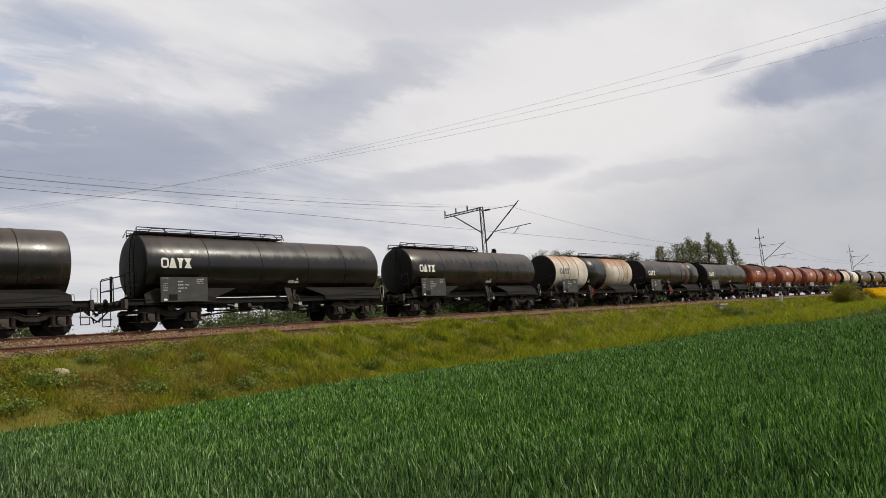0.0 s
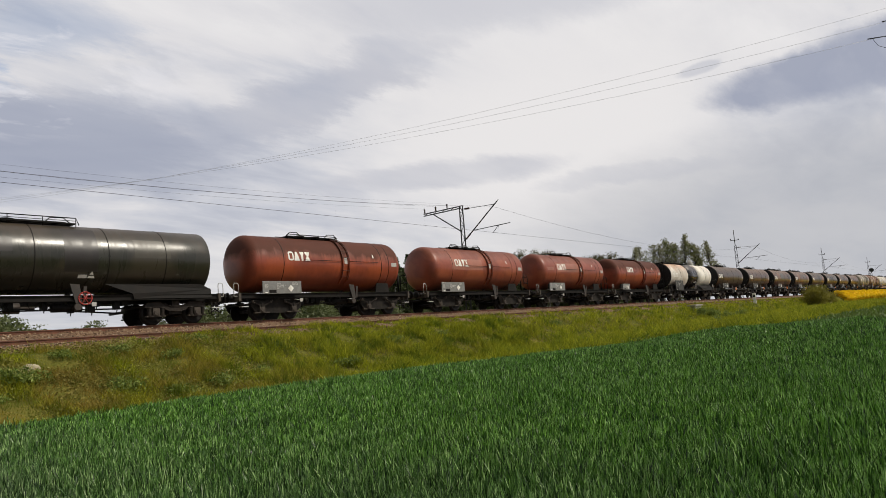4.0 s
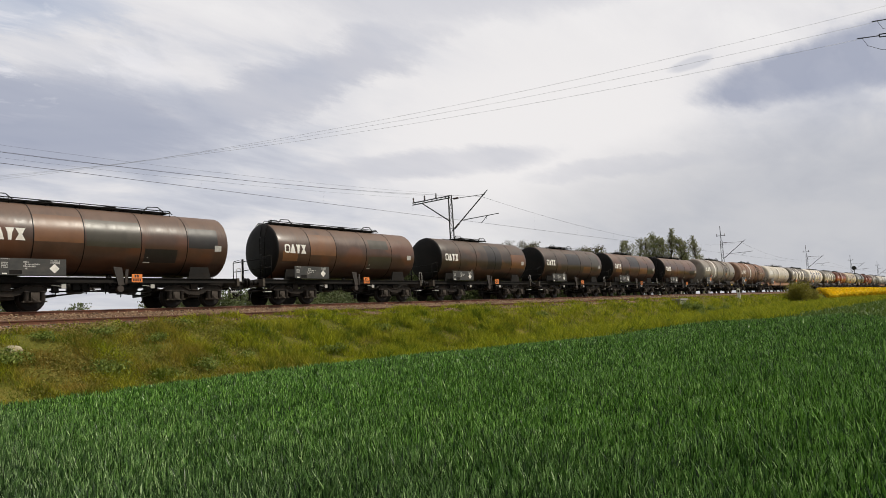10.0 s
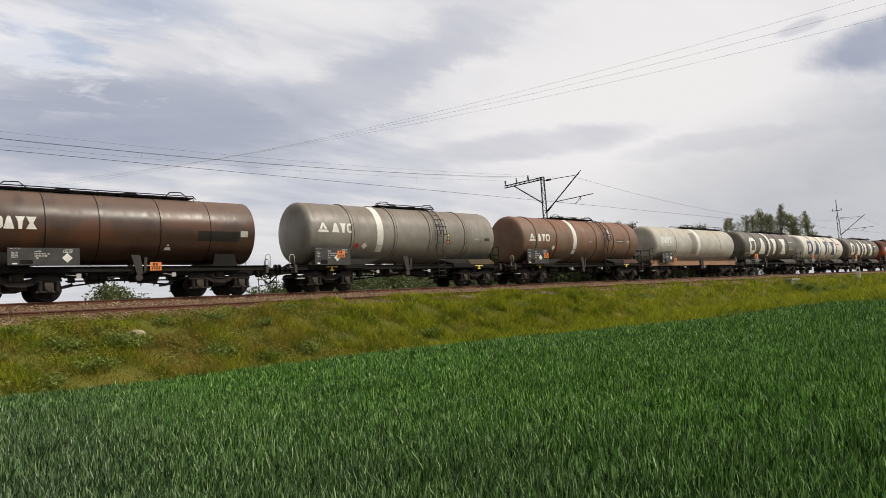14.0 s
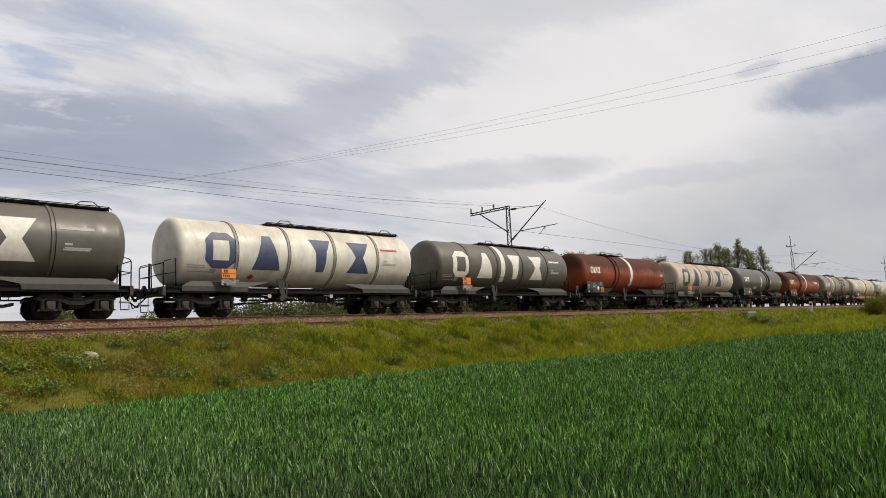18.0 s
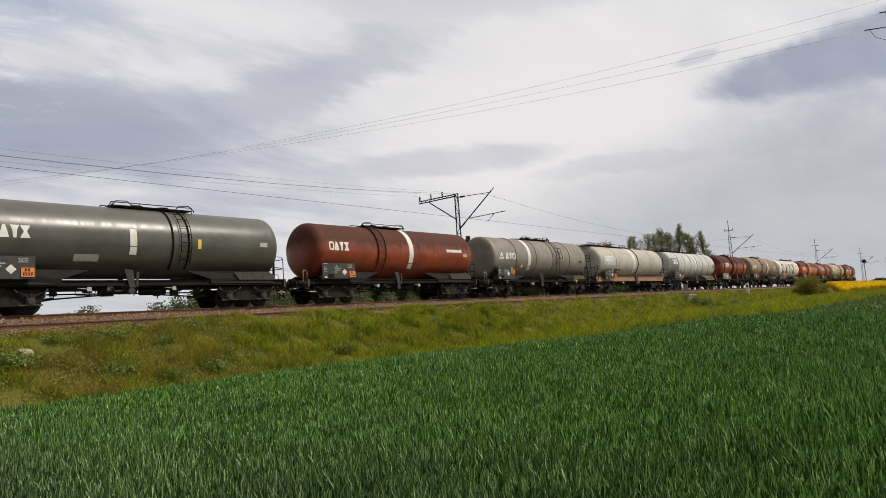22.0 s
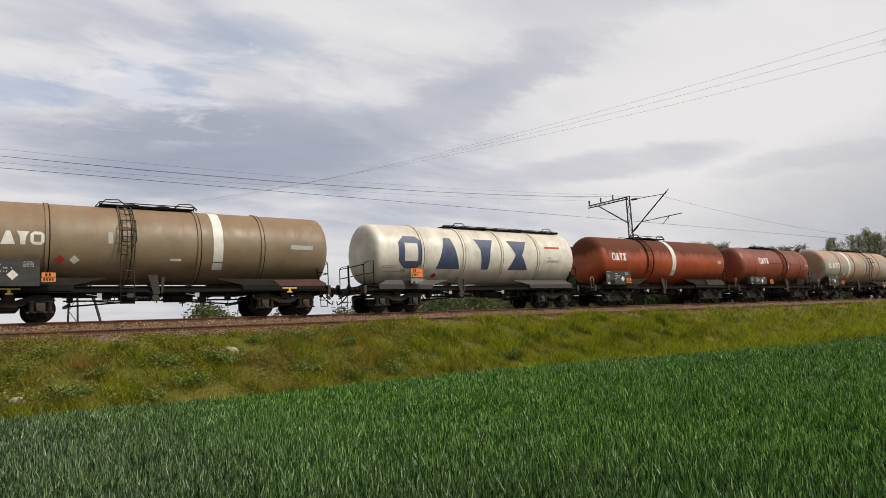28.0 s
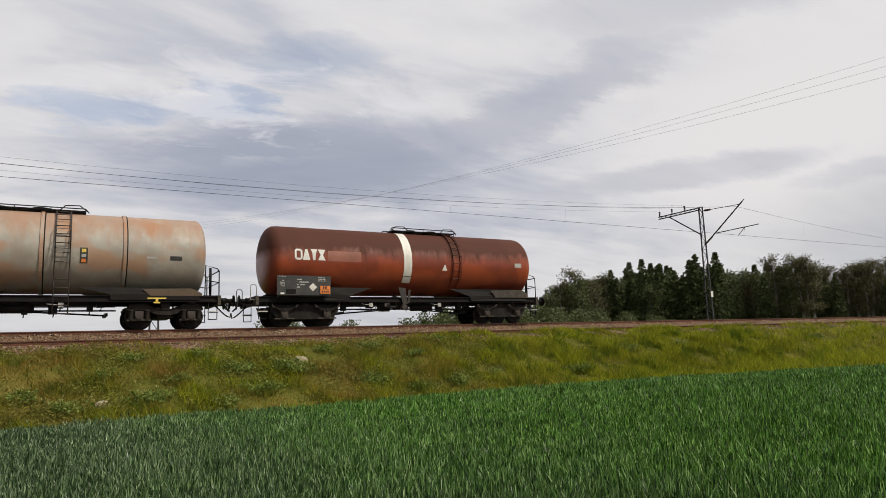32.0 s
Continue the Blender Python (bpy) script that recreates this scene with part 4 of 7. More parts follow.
def add_underframe(parent, half, spec):
    head = half - 0.66
    deep = spec.get("deep", 0.20)
    mat = spec.get("frame", FRAME)
    top = spec.get("sole_top", 1.20)
    for y in (-1.17, 1.17):
        shared(("sole", round(half, 2), deep, top, mat.name), "sole_bar", lambda bm: extrude_yz(bm, [(-0.09, top + 0.02), (-0.09, top), (-0.03, top), (-0.03, top - deep + 0.02), (-0.09, top - deep + 0.02), (-0.09, top - deep), (0.09, top - deep), (0.09, top - deep + 0.02), (0.03, top - deep + 0.02), (0.03, top), (0.09, top), (0.09, top + 0.02)], -head, head), mat, parent, "", Matrix.Translation((0, y, 0)))
    shared(("sill", round(half, 2)), "centre_sill", lambda bm: box(bm, -head, head, -0.28, 0.28, 0.92, 1.20), FRAME, parent)

    def gear(bm):
        rnd = random.Random(5)
        rod(bm, (-half + 4.2, -0.80, 0.72), (half - 4.2, -0.80, 0.70), 0.028)
        rod(bm, (-half + 4.2, -0.55, 0.86), (half - 4.2, -0.55, 0.86), 0.022)
        for i in range(11):
            x = rnd.uniform(-half + 4.3, half - 4.3)
            a, c = rnd.uniform(0.04, 0.16), rnd.uniform(0.58, 0.84)
            box(bm, x - a, x + 0.12, -0.95, -0.7, c, 1.0)
            pipe(bm, [(x, -0.92, c - 0.12), (x + 0.05, -0.92, 0.85), (x + rnd.uniform(-0.3, 0.3), -0.9, 1.0)], 0.02)
        for i in range(4):
            x, l = rnd.uniform(-half + 4.3, half - 5.6), rnd.uniform(0.7, 1.4)
            z = rnd.uniform(0.62, 0.80)
            pipe(bm, [(x, -0.98, 0.98), (x + 0.1, -0.98, z), (x + l, -0.98, z - 0.03), (x + l + 0.12, -0.98, 0.97)], 0.018)
        for x in (-half + 4.4, half - 4.5):
            box(bm, x - 0.05, x + 0.05, -0.75, 0.75, 0.52, 0.62)
            rod(bm, (x, 0, 0.57), (x * 0.3, 0, 0.72), 0.03)
    shared(("gear", round(half, 1)), "brake_rigging", gear, IRON, parent)
    def handles(bm):
        box(bm, 0.0, 0.16, -1.24, -1.215, 0.80, 0.96)
        rod(bm, (-0.35, -1.24, 0.92), (0.0, -1.24, 0.88), 0.014, 6)
    for q in (-1.9, 1.5):
        shared("handles", "release_handle", handles, PAINT_DIM, parent, "small white release plate", Matrix.Translation((q + 0.37 * math.sin(half * 9), 0, 0)))
    shared("tank_air", "air_reservoir", lambda bm: turned(bm, [(-0.55, 0.05), (-0.52, 0.16), (0.52, 0.16), (0.55, 0.05)], 14), IRON, parent, "", Matrix.Translation((spec.get("reservoir", 0.6), -0.85, 0.78)))
    shared("cylinder", "brake_cylinder", lambda bm: (turned(bm, [(-0.3, 0.06), (-0.28, 0.2), (0.2, 0.2), (0.24, 0.05), (0.7, 0.04)], 14)), FRAME_GREY, parent, "", Matrix.Translation((spec.get("reservoir", 0.6) - 1.7, -0.6, 0.82)))

    def valve(bm):
        extrude_xz(bm, [(-0.18, 1.65), (0.16, 1.62), (0.26, 0.92), (0.02, 0.92)], -1.30, -1.26)
        extrude_xz(bm, [(0.30, 1.55), (0.42, 1.55), (0.36, 0.95), (0.28, 0.95)], -1.30, -1.26)
        rod(bm, (0.1, -1.1, 0.78), (0.1, -0.2, 0.80), 0.09, 10)
        rod(bm, (0.1, -1.32, 0.78), (0.1, -1.08, 0.78), 0.13, 12)
        pipe(bm, [(0.1, -0.3, 0.85), (0.1, -0.3, 1.4)], 0.1, 10)
    shared(("valve", spec.get("frame", FRAME).name), "discharge_valve", valve, FRAME_GREY, parent, "", Matrix.Translation((spec.get("valve", 0.0), 0, 0)))

    def wheel_mesh(bm):
        for i in range(16):
            a, b = 2 * math.pi * i / 16, 2 * math.pi * (i + 1) / 16
            rod(bm, (0.24 * math.cos(a), 0, 0.24 * math.sin(a)), (0.24 * math.cos(b), 0, 0.24 * math.sin(b)), 0.02, 6)
        for a in (0, 1.05, 2.09):
            rod(bm, (0.24 * math.cos(a), 0, 0.24 * math.sin(a)), (-0.24 * math.cos(a), 0, -0.24 * math.sin(a)), 0.014, 6)
    if spec.get("hand_wheel"):
        shared(("hand_wheel", spec["hand_wheel"]), "brake_hand_wheel", wheel_mesh, PAINT_RED if spec["hand_wheel"] == 2 else FRAME_GREY, parent, "", Matrix.Translation((spec.get("valve", 0.0) + 0.35, -1.32, 1.10)))


def add_logo(parent, x, s, w, h, mat, kind="four"):
    """The owner's sign, as plain shapes."""
    if kind == "triangle":
        bm = bmesh.new()
        u = 0.30 * w
        strip(bm, fine_rows([(s, x, x + u), (s + 0.12, x + 0.08, x + u - 0.08)]))
        strip(bm, fine_rows([(s + 0.15, x + 0.1, x + 0.24), (s + h, x + u * 0.42, x + u * 0.58)]))
        strip(bm, fine_rows([(s + 0.15, x + u - 0.24, x + u - 0.1), (s + h, x + u * 0.42, x + u * 0.58)], 0.2), 0.008)
        part("owner_sign", bm, mat, parent)
        shapes, x, w = (mark_wedge, mark_bar, mark_ring), x + 0.38 * w, 0.62 * w
    else:
        shapes = MARKS
    n = len(shapes)
    for i, f in enumerate(shapes):
        bm = bmesh.new()
        f(bm, x + w * i / n, s, w / n * 0.98, h)
        part("owner_sign", bm, mat, parent)


def wagon(k, spec):
    """One bogie tank wagon, standing at the origin; x along the train, the field on the -y side."""
    half = spec["base"] / 2 + spec["over"]
    SHELL["r"] = spec["r"]
    SHELL["z"] = 1.36 + spec["r"]
    lift = SHELL["z"] + SHELL["r"] - 4.20
    w = thing("tank_wagon", spec["label"], "tank wagon", "wagons of the freight train")
    x0, x1 = spec["tank"]
    dish = spec.get("dish", 0.45)
    mats = spec["paint"]
    if isinstance(mats, list):
        cuts = [x0] + [c for c, _ in mats[1:]] + [x1]
        for i, (_, m) in enumerate(mats):
            bm = bmesh.new()
            tank_mesh(bm, cuts[i], cuts[i + 1], dish, i == 0, i == len(mats) - 1)
            if i == 0:
                # only the left end, shaded side, takes the darker sooty colour
                for f in bm.faces:
                    if f.calc_center_median().x < x0 - 0.005:
                        f.material_index = 1
            sec = part("tank_section", bm, m, w)
            if i == 0:
                sec.data.materials.append(SHADED_SOOT)
    else:
        bm = bmesh.new()
        tank_mesh(bm, x0, x1, dish)
        if spec.get("end"):
            mats_list = [mats, spec["end"]]
            # the shade of the left end is put into its own dark colour
            for f in bm.faces:
                if f.calc_center_median().x < x0 + 0.01:
                    f.material_index = 1
        tank = part("tank", bm, mats, w)
        if spec.get("end"):
            tank.data.materials.append(spec["end"])
    hoop_mat = spec.get("hoop", mats[0][1] if isinstance(mats, list) else mats)
    for x in spec.get("hoops", ()):
        shared(("hoop", hoop_mat.name, SHELL["r"], spec.get("hoop_width", 0.07)), "tank_hoop", lambda bm: hoop_mesh(bm, spec.get("hoop_width", 0.07), SHELL["r"] - 0.01, SHELL["r"] + 0.04), hoop_mat, w, "", Matrix.Translation((x, 0, 0)))
    # a thin black ring draws the shadow edge beside each hoop
    if spec.get("hoop_shade_line"):
        for x in spec["hoops"]:
            shared(("hoop_shade_line", SHELL["r"]), "hoop_joint", lambda bm: hoop_mesh(bm, 0.04, SHELL["r"] - 0.01, SHELL["r"] + 0.025), IRON, w, "", Matrix.Translation((x + 0.075, 0, 0)))
    for x in spec.get("lift_marks", ()):
        def lift_mark(bm):
            box(bm, -0.32, 0.32, -1.285, -1.262, 1.10, 1.15)
            box(bm, -0.045, 0.045, -1.285, -1.262, 0.98, 1.10)
            box(bm, -0.11, 0.11, -1.285, -1.262, 0.94, 0.99)
        shared("lift_mark", "yellow_lifting_mark", lift_mark, PAINT_YELLOW, w, "yellow lifting mark", Matrix.Translation((x, 0, 0)))
    for x in spec.get("seams", ()):
        shared(("seam", SHELL["r"]), "weld_seam", lambda bm: hoop_mesh(bm, 0.03, SHELL["r"] - 0.01, SHELL["r"] + 0.008), IRON, w, "", Matrix.Translation((x, 0, 0)))
    pipe_mat = IRON if isinstance(mats, list) else spec.get("pipe_mat", mats)
    for x in spec.get("pipes", ()):
        shared(("vent_pipe", SHELL["r"], pipe_mat.name), "vent_pipe", lambda bm: hoop_mesh(bm, 0.045, SHELL["r"], SHELL["r"] + 0.06, -0.85, 1.45), pipe_mat, w, "", Matrix.Translation((x, 0, 0)))
    if "stripe" in spec:
        x, sw = spec["stripe"]
        bm = bmesh.new()
        lo, hi = spec.get("stripe_span", (-1.05, 1.75))
        strip(bm, fine_rows([(lo, x, x + sw), (hi, x, x + sw)]), 0.012)
        part("white_stripe", bm, PAINT_WHITE, w, "white reflective stripe")
        bm = bmesh.new()
        strip(bm, [(lo + 0.33, x, x + sw / 2), (lo + 0.36, x, x + sw / 2)], 0.016)
        strip(bm, [(lo + 0.36, x + sw / 2, x + sw), (lo + 0.33, x + sw / 2, x + sw)], 0.016)
        part("stripe_joint", bm, PAINT_BLACK, w)
    a, b = spec.get("walk", (-1.6, 1.6))
    L = round(b - a, 1)
    h = spec.get("rail", 0.12)
    shared(("walk", L), "roof_walkway", lambda bm: walkway_mesh(bm, L), IRON, w, "steel grating walkway", Matrix.Translation((a, 0, lift)))
    shared(("walk_rail", L, h), "walkway_rail", lambda bm: rail_mesh(bm, L, h), IRON, w, "", Matrix.Translation((a, 0, lift)))
    for q in (0.35, 0.68):
        shared("lid", "manhole_lid", lid_mesh, IRON, w, "", Matrix.Translation((a + L * q, 0, lift)))
    for q in (0.12, 0.9):
        shared("hoop_rail", "hand_hoop", hoop_rail_mesh, IRON, w, "", Matrix.Translation((a + L * q, 0, lift)))
    for x in spec.get("ladder", ()):
        down = spec.get("caged", False)
        lad = FRAME_GREY if down else (LADDER_RED if mats in (RED, RED_MID, RED_DARK) else IRON)
        shared(("ladder", lad.name, SHELL["r"], down), "side_ladder", lambda bm: ladder_mesh(bm, down), lad, w, "", Matrix.Translation((x, 0, 0)))
        if spec.get("caged"):
            tagged(shared(("cage_l", lad.name, SHELL["r"]), "ladder_guard", cage_mesh, lad, w, "", Matrix.Translation((x, 0, 0))), kind="stuff")
    if spec.get("end_ladder"):
        def end_ladder(bm):
            for y in (-0.55, -0.15):
                pipe(bm, [(x0 - dish - 0.05, y, 1.2), (x0 - dish - 0.07, y, 3.3 + lift), (x0 - 0.14, y, 4.0 + lift), (x0 + 0.05, y, 4.34 + lift), (x0 + 0.5, y, 4.36 + lift)], 0.02)
            for i in range(8):
                rod(bm, (x0 - dish - 0.06, -0.55, 1.4 + i * 0.28), (x0 - dish - 0.06, -0.15, 1.4 + i * 0.28), 0.015, 6)
        bm = bmesh.new()
        end_ladder(bm)
        part("end_ladder", bm, IRON, w)
    for xa, xb, s in spec.get("grab", ()):
        bm = bmesh.new()
        a3, b3 = on_tank(xa, s, 0.06), on_tank(xb, s, 0.06)
        rod(bm, a3, b3, 0.014, 6)
        for q in (0.02, 0.5, 0.98):
            p3 = Vector(a3).lerp(Vector(b3), q)
            rod(bm, p3, p3 + Vector((0, 0.07, 0)), 0.012, 5)
        part("grab_rail", bm, IRON, w)
    if "board" in spec:
        bx0, bx1, bz0, bz1 = spec["board"]
        add_board(w, bx0, bx1, bz0, bz1, spec.get("board_mat", BOARD), k, spec.get("diamond", 0.0))
    if "plate" in spec:
        add_plate(w, *spec["plate"])
    if "logo" in spec:
        lx, ls, lw, lh = spec["logo"]
        if spec.get("logo_ground"):
            bm = bmesh.new()
            g0, g1, g2, g3 = spec["logo_ground"]
            strip(bm, fine_rows([(g1, g0, g0 + g2), (g1 + g3, g0, g0 + g2)]), 0.003)
            part("sign_ground", bm, spec.get("ground_mat", PAINT_WHITE), w)
        add_logo(w, lx, ls, lw, lh, spec.get("logo_mat", PAINT_WHITE), spec.get("logo_kind", "four"))
    if "big" in spec:
        mat = spec["big_mat"]
        for f, x in zip(MARKS, spec.get("letters", (-5.25, -3.02, -0.12, 2.2))):
            bm = bmesh.new()
            f(bm, x, -0.82, 1.42, 1.62)
            part("owner_sign", bm, mat, w, "large painted sign")
        for x, s, ww, m in ((4.35, 0.42, 1.15, spec["big"]), (4.45, -0.35, 0.9, PAINT_DIM)):
            bm = bmesh.new()
            strip(bm, fine_rows([(s, x, x + ww), (s + (0.11 if s > 0 else 0.06), x, x + ww)]))
            part("owner_sign", bm, m, w)
        bm = bmesh.new()
        for i in range(2):
            strip(bm, [(-0.82 + 0.10 * i, -6.0, -5.2), (-0.78 + 0.10 * i, -6.0, -5.2)])
        tagged(part("lettering", bm, PAINT_DIM, w), kind="stuff")
    for x, s, ww, hh, m in spec.get("marks", ()):
        bm = bmesh.new()
        strip(bm, fine_rows([(s, x, x + ww), (s + hh, x, x + ww)]), 0.003 if ww > 0.8 and hh > 0.25 else 0.014 if ww < 0.18 else 0.009)
        part("marking", bm, m, w)
    for i, (x, s, ww, hh, m) in enumerate(spec.get("patches", ())):
        bm = bmesh.new()
        strip(bm, fine_rows([(s, x, x + ww), (s + hh, x, x + ww)]), 0.0025 + 0.0004 * i)
        part("repainted_patch", bm, m, w)
    for x, s in spec.get("triangles", ()):
        bm = bmesh.new()
        strip(bm, [(s, x - 0.14, x + 0.14), (s + 0.28, x - 0.01, x + 0.01)])
        part("warning_triangle", bm, PAINT_WHITE, w)
    for x, s, m in spec.get("diamonds", ()):
        bm = bmesh.new()
        strip(bm, [(s - 0.17, x - 0.005, x + 0.005), (s, x - 0.17, x + 0.17), (s + 0.17, x - 0.005, x + 0.005)], 0.010)
        part("hazard_diamond", bm, m, w)
    add_underframe(w, half, spec)
    for side in (-1, 1):
        add_end(w, half, side, spec.get("ends", ("low", "low"))[0 if side < 0 else 1])
        add_bogie(w, side * spec["base"] / 2, spec.get("plated", False))
        if spec.get("saddle"):
            length = (x1 if side > 0 else -x0) - (spec["base"] / 2 - 2.2)
            m = Matrix.Translation((side * (spec["base"] / 2 - 2.2), 0, 0)) @ (Matrix.Identity(4) if side > 0 else pose(0, 0, 0, 0, 0, 180))
            high = spec.get("saddle_top", 1.62)
            shared(("saddle", round(length, 1), high, spec["saddle"].name), "tank_saddle", lambda bm: saddle_mesh(bm, high, length), spec["saddle"], w, "", m)
            if spec.get("cover"):
                for flank in (-1, 1):
                    shared(("cover", round(length, 1), high, flank, spec["cover"].name), "saddle_cover", lambda bm: cover_mesh(bm, high, length, flank), spec["cover"], w, "dusty cover plate", m)
        elif spec.get("blocks", True):
            def cradle(bm):
                extrude_xz(bm, [(-0.55, 1.18), (0.55, 1.18), (0.42, 1.72), (-0.42, 1.72)], -0.03, 0.03)
                box(bm, -0.6, 0.6, -0.06, 0.06, 1.18, 1.24)
            for y in (-1.12, 1.12):
                shared("cradle", "tank_cradle", cradle, FRAME, w, "", Matrix.Translation((side * (spec["base"] / 2 + 0.2), y, 0)))
    return w


HEAVY = dict(end=SHADED_SOOT, tank=(-5.85, 6.25), r=1.33, base=9.6, over=2.57, dish=0.16, walk=(-5.9, 1.1), rail=0.22, board=(-5.45, -3.43, 1.08, 2.09), saddle=FRAME, saddle_top=1.66, logo=(-5.31, -0.2, 1.32, 0.42),
             seams=(-3.2, -0.6, 2.0, 4.3), hand_wheel=1, valve=0.75, triangles=((1.40, -0.86),), marks=((0.92, -0.86, 0.32, 0.15, PAINT_WHITE),), ends=("cage", "low"), end_ladder=True)
SHORT_RED = dict(tank=(-4.45, 4.6), r=1.38, base=6.8, over=2.8, dish=0.55, walk=(-2.2, 0.85), rail=0.10, board=(-4.49, -2.28, 1.18, 1.77), board_mat=BOARD_GREY, diamond=0.72, logo=(-2.84, 0.06, 1.34, 0.46), paint=RED_DARK,
                 seams=(-3.11, 3.42, 3.99), pipes=(0.58, 0.98), ladder=(0.78,), grab=((-1.95, 0.5, 0.10), (1.1, 3.1, 0.10)), plated=True, frame=FRAME, hand_wheel=0, valve=1.2, ends=("low", "cage"),
                 marks=((0.72, -0.02, 0.2, 0.34, PAINT_DIM), (4.2, -0.1, 0.4, 0.22, PAINT_DIM), (2.8, 0.35, 0.08, 0.2, PAINT_WHITE)))
OILY = dict(end=SHADED_SOOT, tank=(-4.75, 5.05), r=1.355, base=7.2, over=2.7, dish=0.20, walk=(-2.3, 1.2), rail=0.08, board=(-4.0, -1.8, 1.25, 1.85), board_mat=BOARD, diamond=0.82, logo=(-4.42, -0.2, 1.34, 0.44), paint=BROWN,
            seams=(-2.83, -1.07, 1.14, 3.15), frame=FRAME, deep=0.18, plate=(0.62, 1.02), ends=("cage", "low"), valve=0.2, triangles=((-1.4, -1.02),),
            marks=((4.45, -0.3, 0.32, 0.26, PAINT_DIM),))
# the black saddle wings paint the shadow wedge beneath the tank
HOOPED = dict(tank=(-6.3, 6.42), r=1.475, base=10.66, over=2.55, dish=0.38, walk=(-1.5, 2.4), rail=0.10, hoops=(-3.75, -1.1, 1.28, 3.88), hoop_width=0.11, hoop_shade_line=True, lift_marks=(-4.9, 5.0), stripe=(-2.27, 0.38), ladder=(1.92,), caged=True, board=(-6.31, -4.3, 1.2, 2.1), diamond=0.62,
              logo=(-5.97, -0.22, 2.05, 0.46), logo_kind="triangle", plate=(-4.75, 1.54), saddle=FRAME, cover=FRAME_TAN, saddle_top=1.52, valve=-0.4, ends=("low", "cage"), diamonds=((-3.45, -0.72, PAINT_RED), (-3.0, -0.72, PAINT_WHITE)),
              marks=((4.6, -0.28, 0.35, 0.08, PAINT_DIM), (5.4, -0.32, 0.42, 0.16, BOARD), (2.45, -0.5, 0.24, 0.54, BOARD), (2.50, -0.12, 0.14, 0.12, PAINT_YELLOW), (2.50, -0.29, 0.14, 0.11, PAINT_DIM), (2.50, -0.47, 0.14, 0.12, PAINT_ORANGE)))
LONG = dict(tank=(-6.45, 6.85), r=1.435, base=11.25, over=2.5, dish=0.45, walk=(-7.1, 0.5), rail=0.20, seams=(-3.6, 4.2), pipes=(), stripe=(0.03, 0.46), board=(-6.17, -4.55, 1.22, 2.1), diamond=0.80, logo=(-5.85, -0.02, 1.55, 0.46), paint=PALE,
            frame=FRAME_ORANGE, deep=0.44, sole_top=1.44, plate=(-4.5, 1.26), valve=0.6, ends=("cage", "low"), end_ladder=True, diamonds=((-3.5, -0.92, PAINT_RED), (-3.0, -0.92, PAINT_WHITE)),
            marks=((-3.75, -1.12, 1.1, 0.40, BOARD), (6.2, -0.05, 0.35, 0.3, PAINT_DIM)), blocks=False)
GIANT = dict(tank=(-6.08, 6.35), r=1.46, base=10.15, over=2.5, dish=0.45, walk=(-1.8, 6.3), rail=0.06, hoops=(-3.82, -1.2, 1.38, 4.12), hoop_width=0.11, hoop_shade_line=True, board=(-4.60, -3.92, 1.30, 1.58), board_mat=BOARD_GREY, plate=(-4.60, 1.60, 0.66, 0.40), saddle=SADDLE_GREY, saddle_top=1.50, valve=-1.6,
             ends=("cage", "cage"), diamonds=((-3.45, -1.22, PAINT_WHITE), (-2.95, -1.22, PAINT_RED)), marks=((-5.9, -1.02, 0.9, 0.05, PAINT_DIM), (-4.98, -1.06, 0.3, 0.22, PAINT_DIM), (4.5, -0.28, 0.9, 0.05, PAINT_DIM), (4.5, -0.16, 0.25, 0.08, PAINT_DIM)))
# here too the saddle's black inner wing stands for the tank's shadow
STRIPED = dict(tank=(-5.95, 6.22), r=1.47, base=9.82, over=2.7, dish=0.55, walk=(-0.5, 2.8), rail=0.14, stripe=(-0.5, 0.40), pipes=(2.06, 2.42), ladder=(2.24,), board=(-6.23, -3.98, 1.25, 2.05), diamond=0.66, logo=(-5.48, -0.12, 1.32, 0.46), paint=RED_DARK,
               saddle=FRAME, cover=DUSTY, plated=True, valve=-0.55, plate=(-4.44, 1.32), ends=("low", "cage"), marks=((5.55, -0.15, 0.4, 0.2, PAINT_DIM),), triangles=((1.6, -0.4),))


def spec(pattern, label, **more):
    return {**pattern, "label": label, **more}


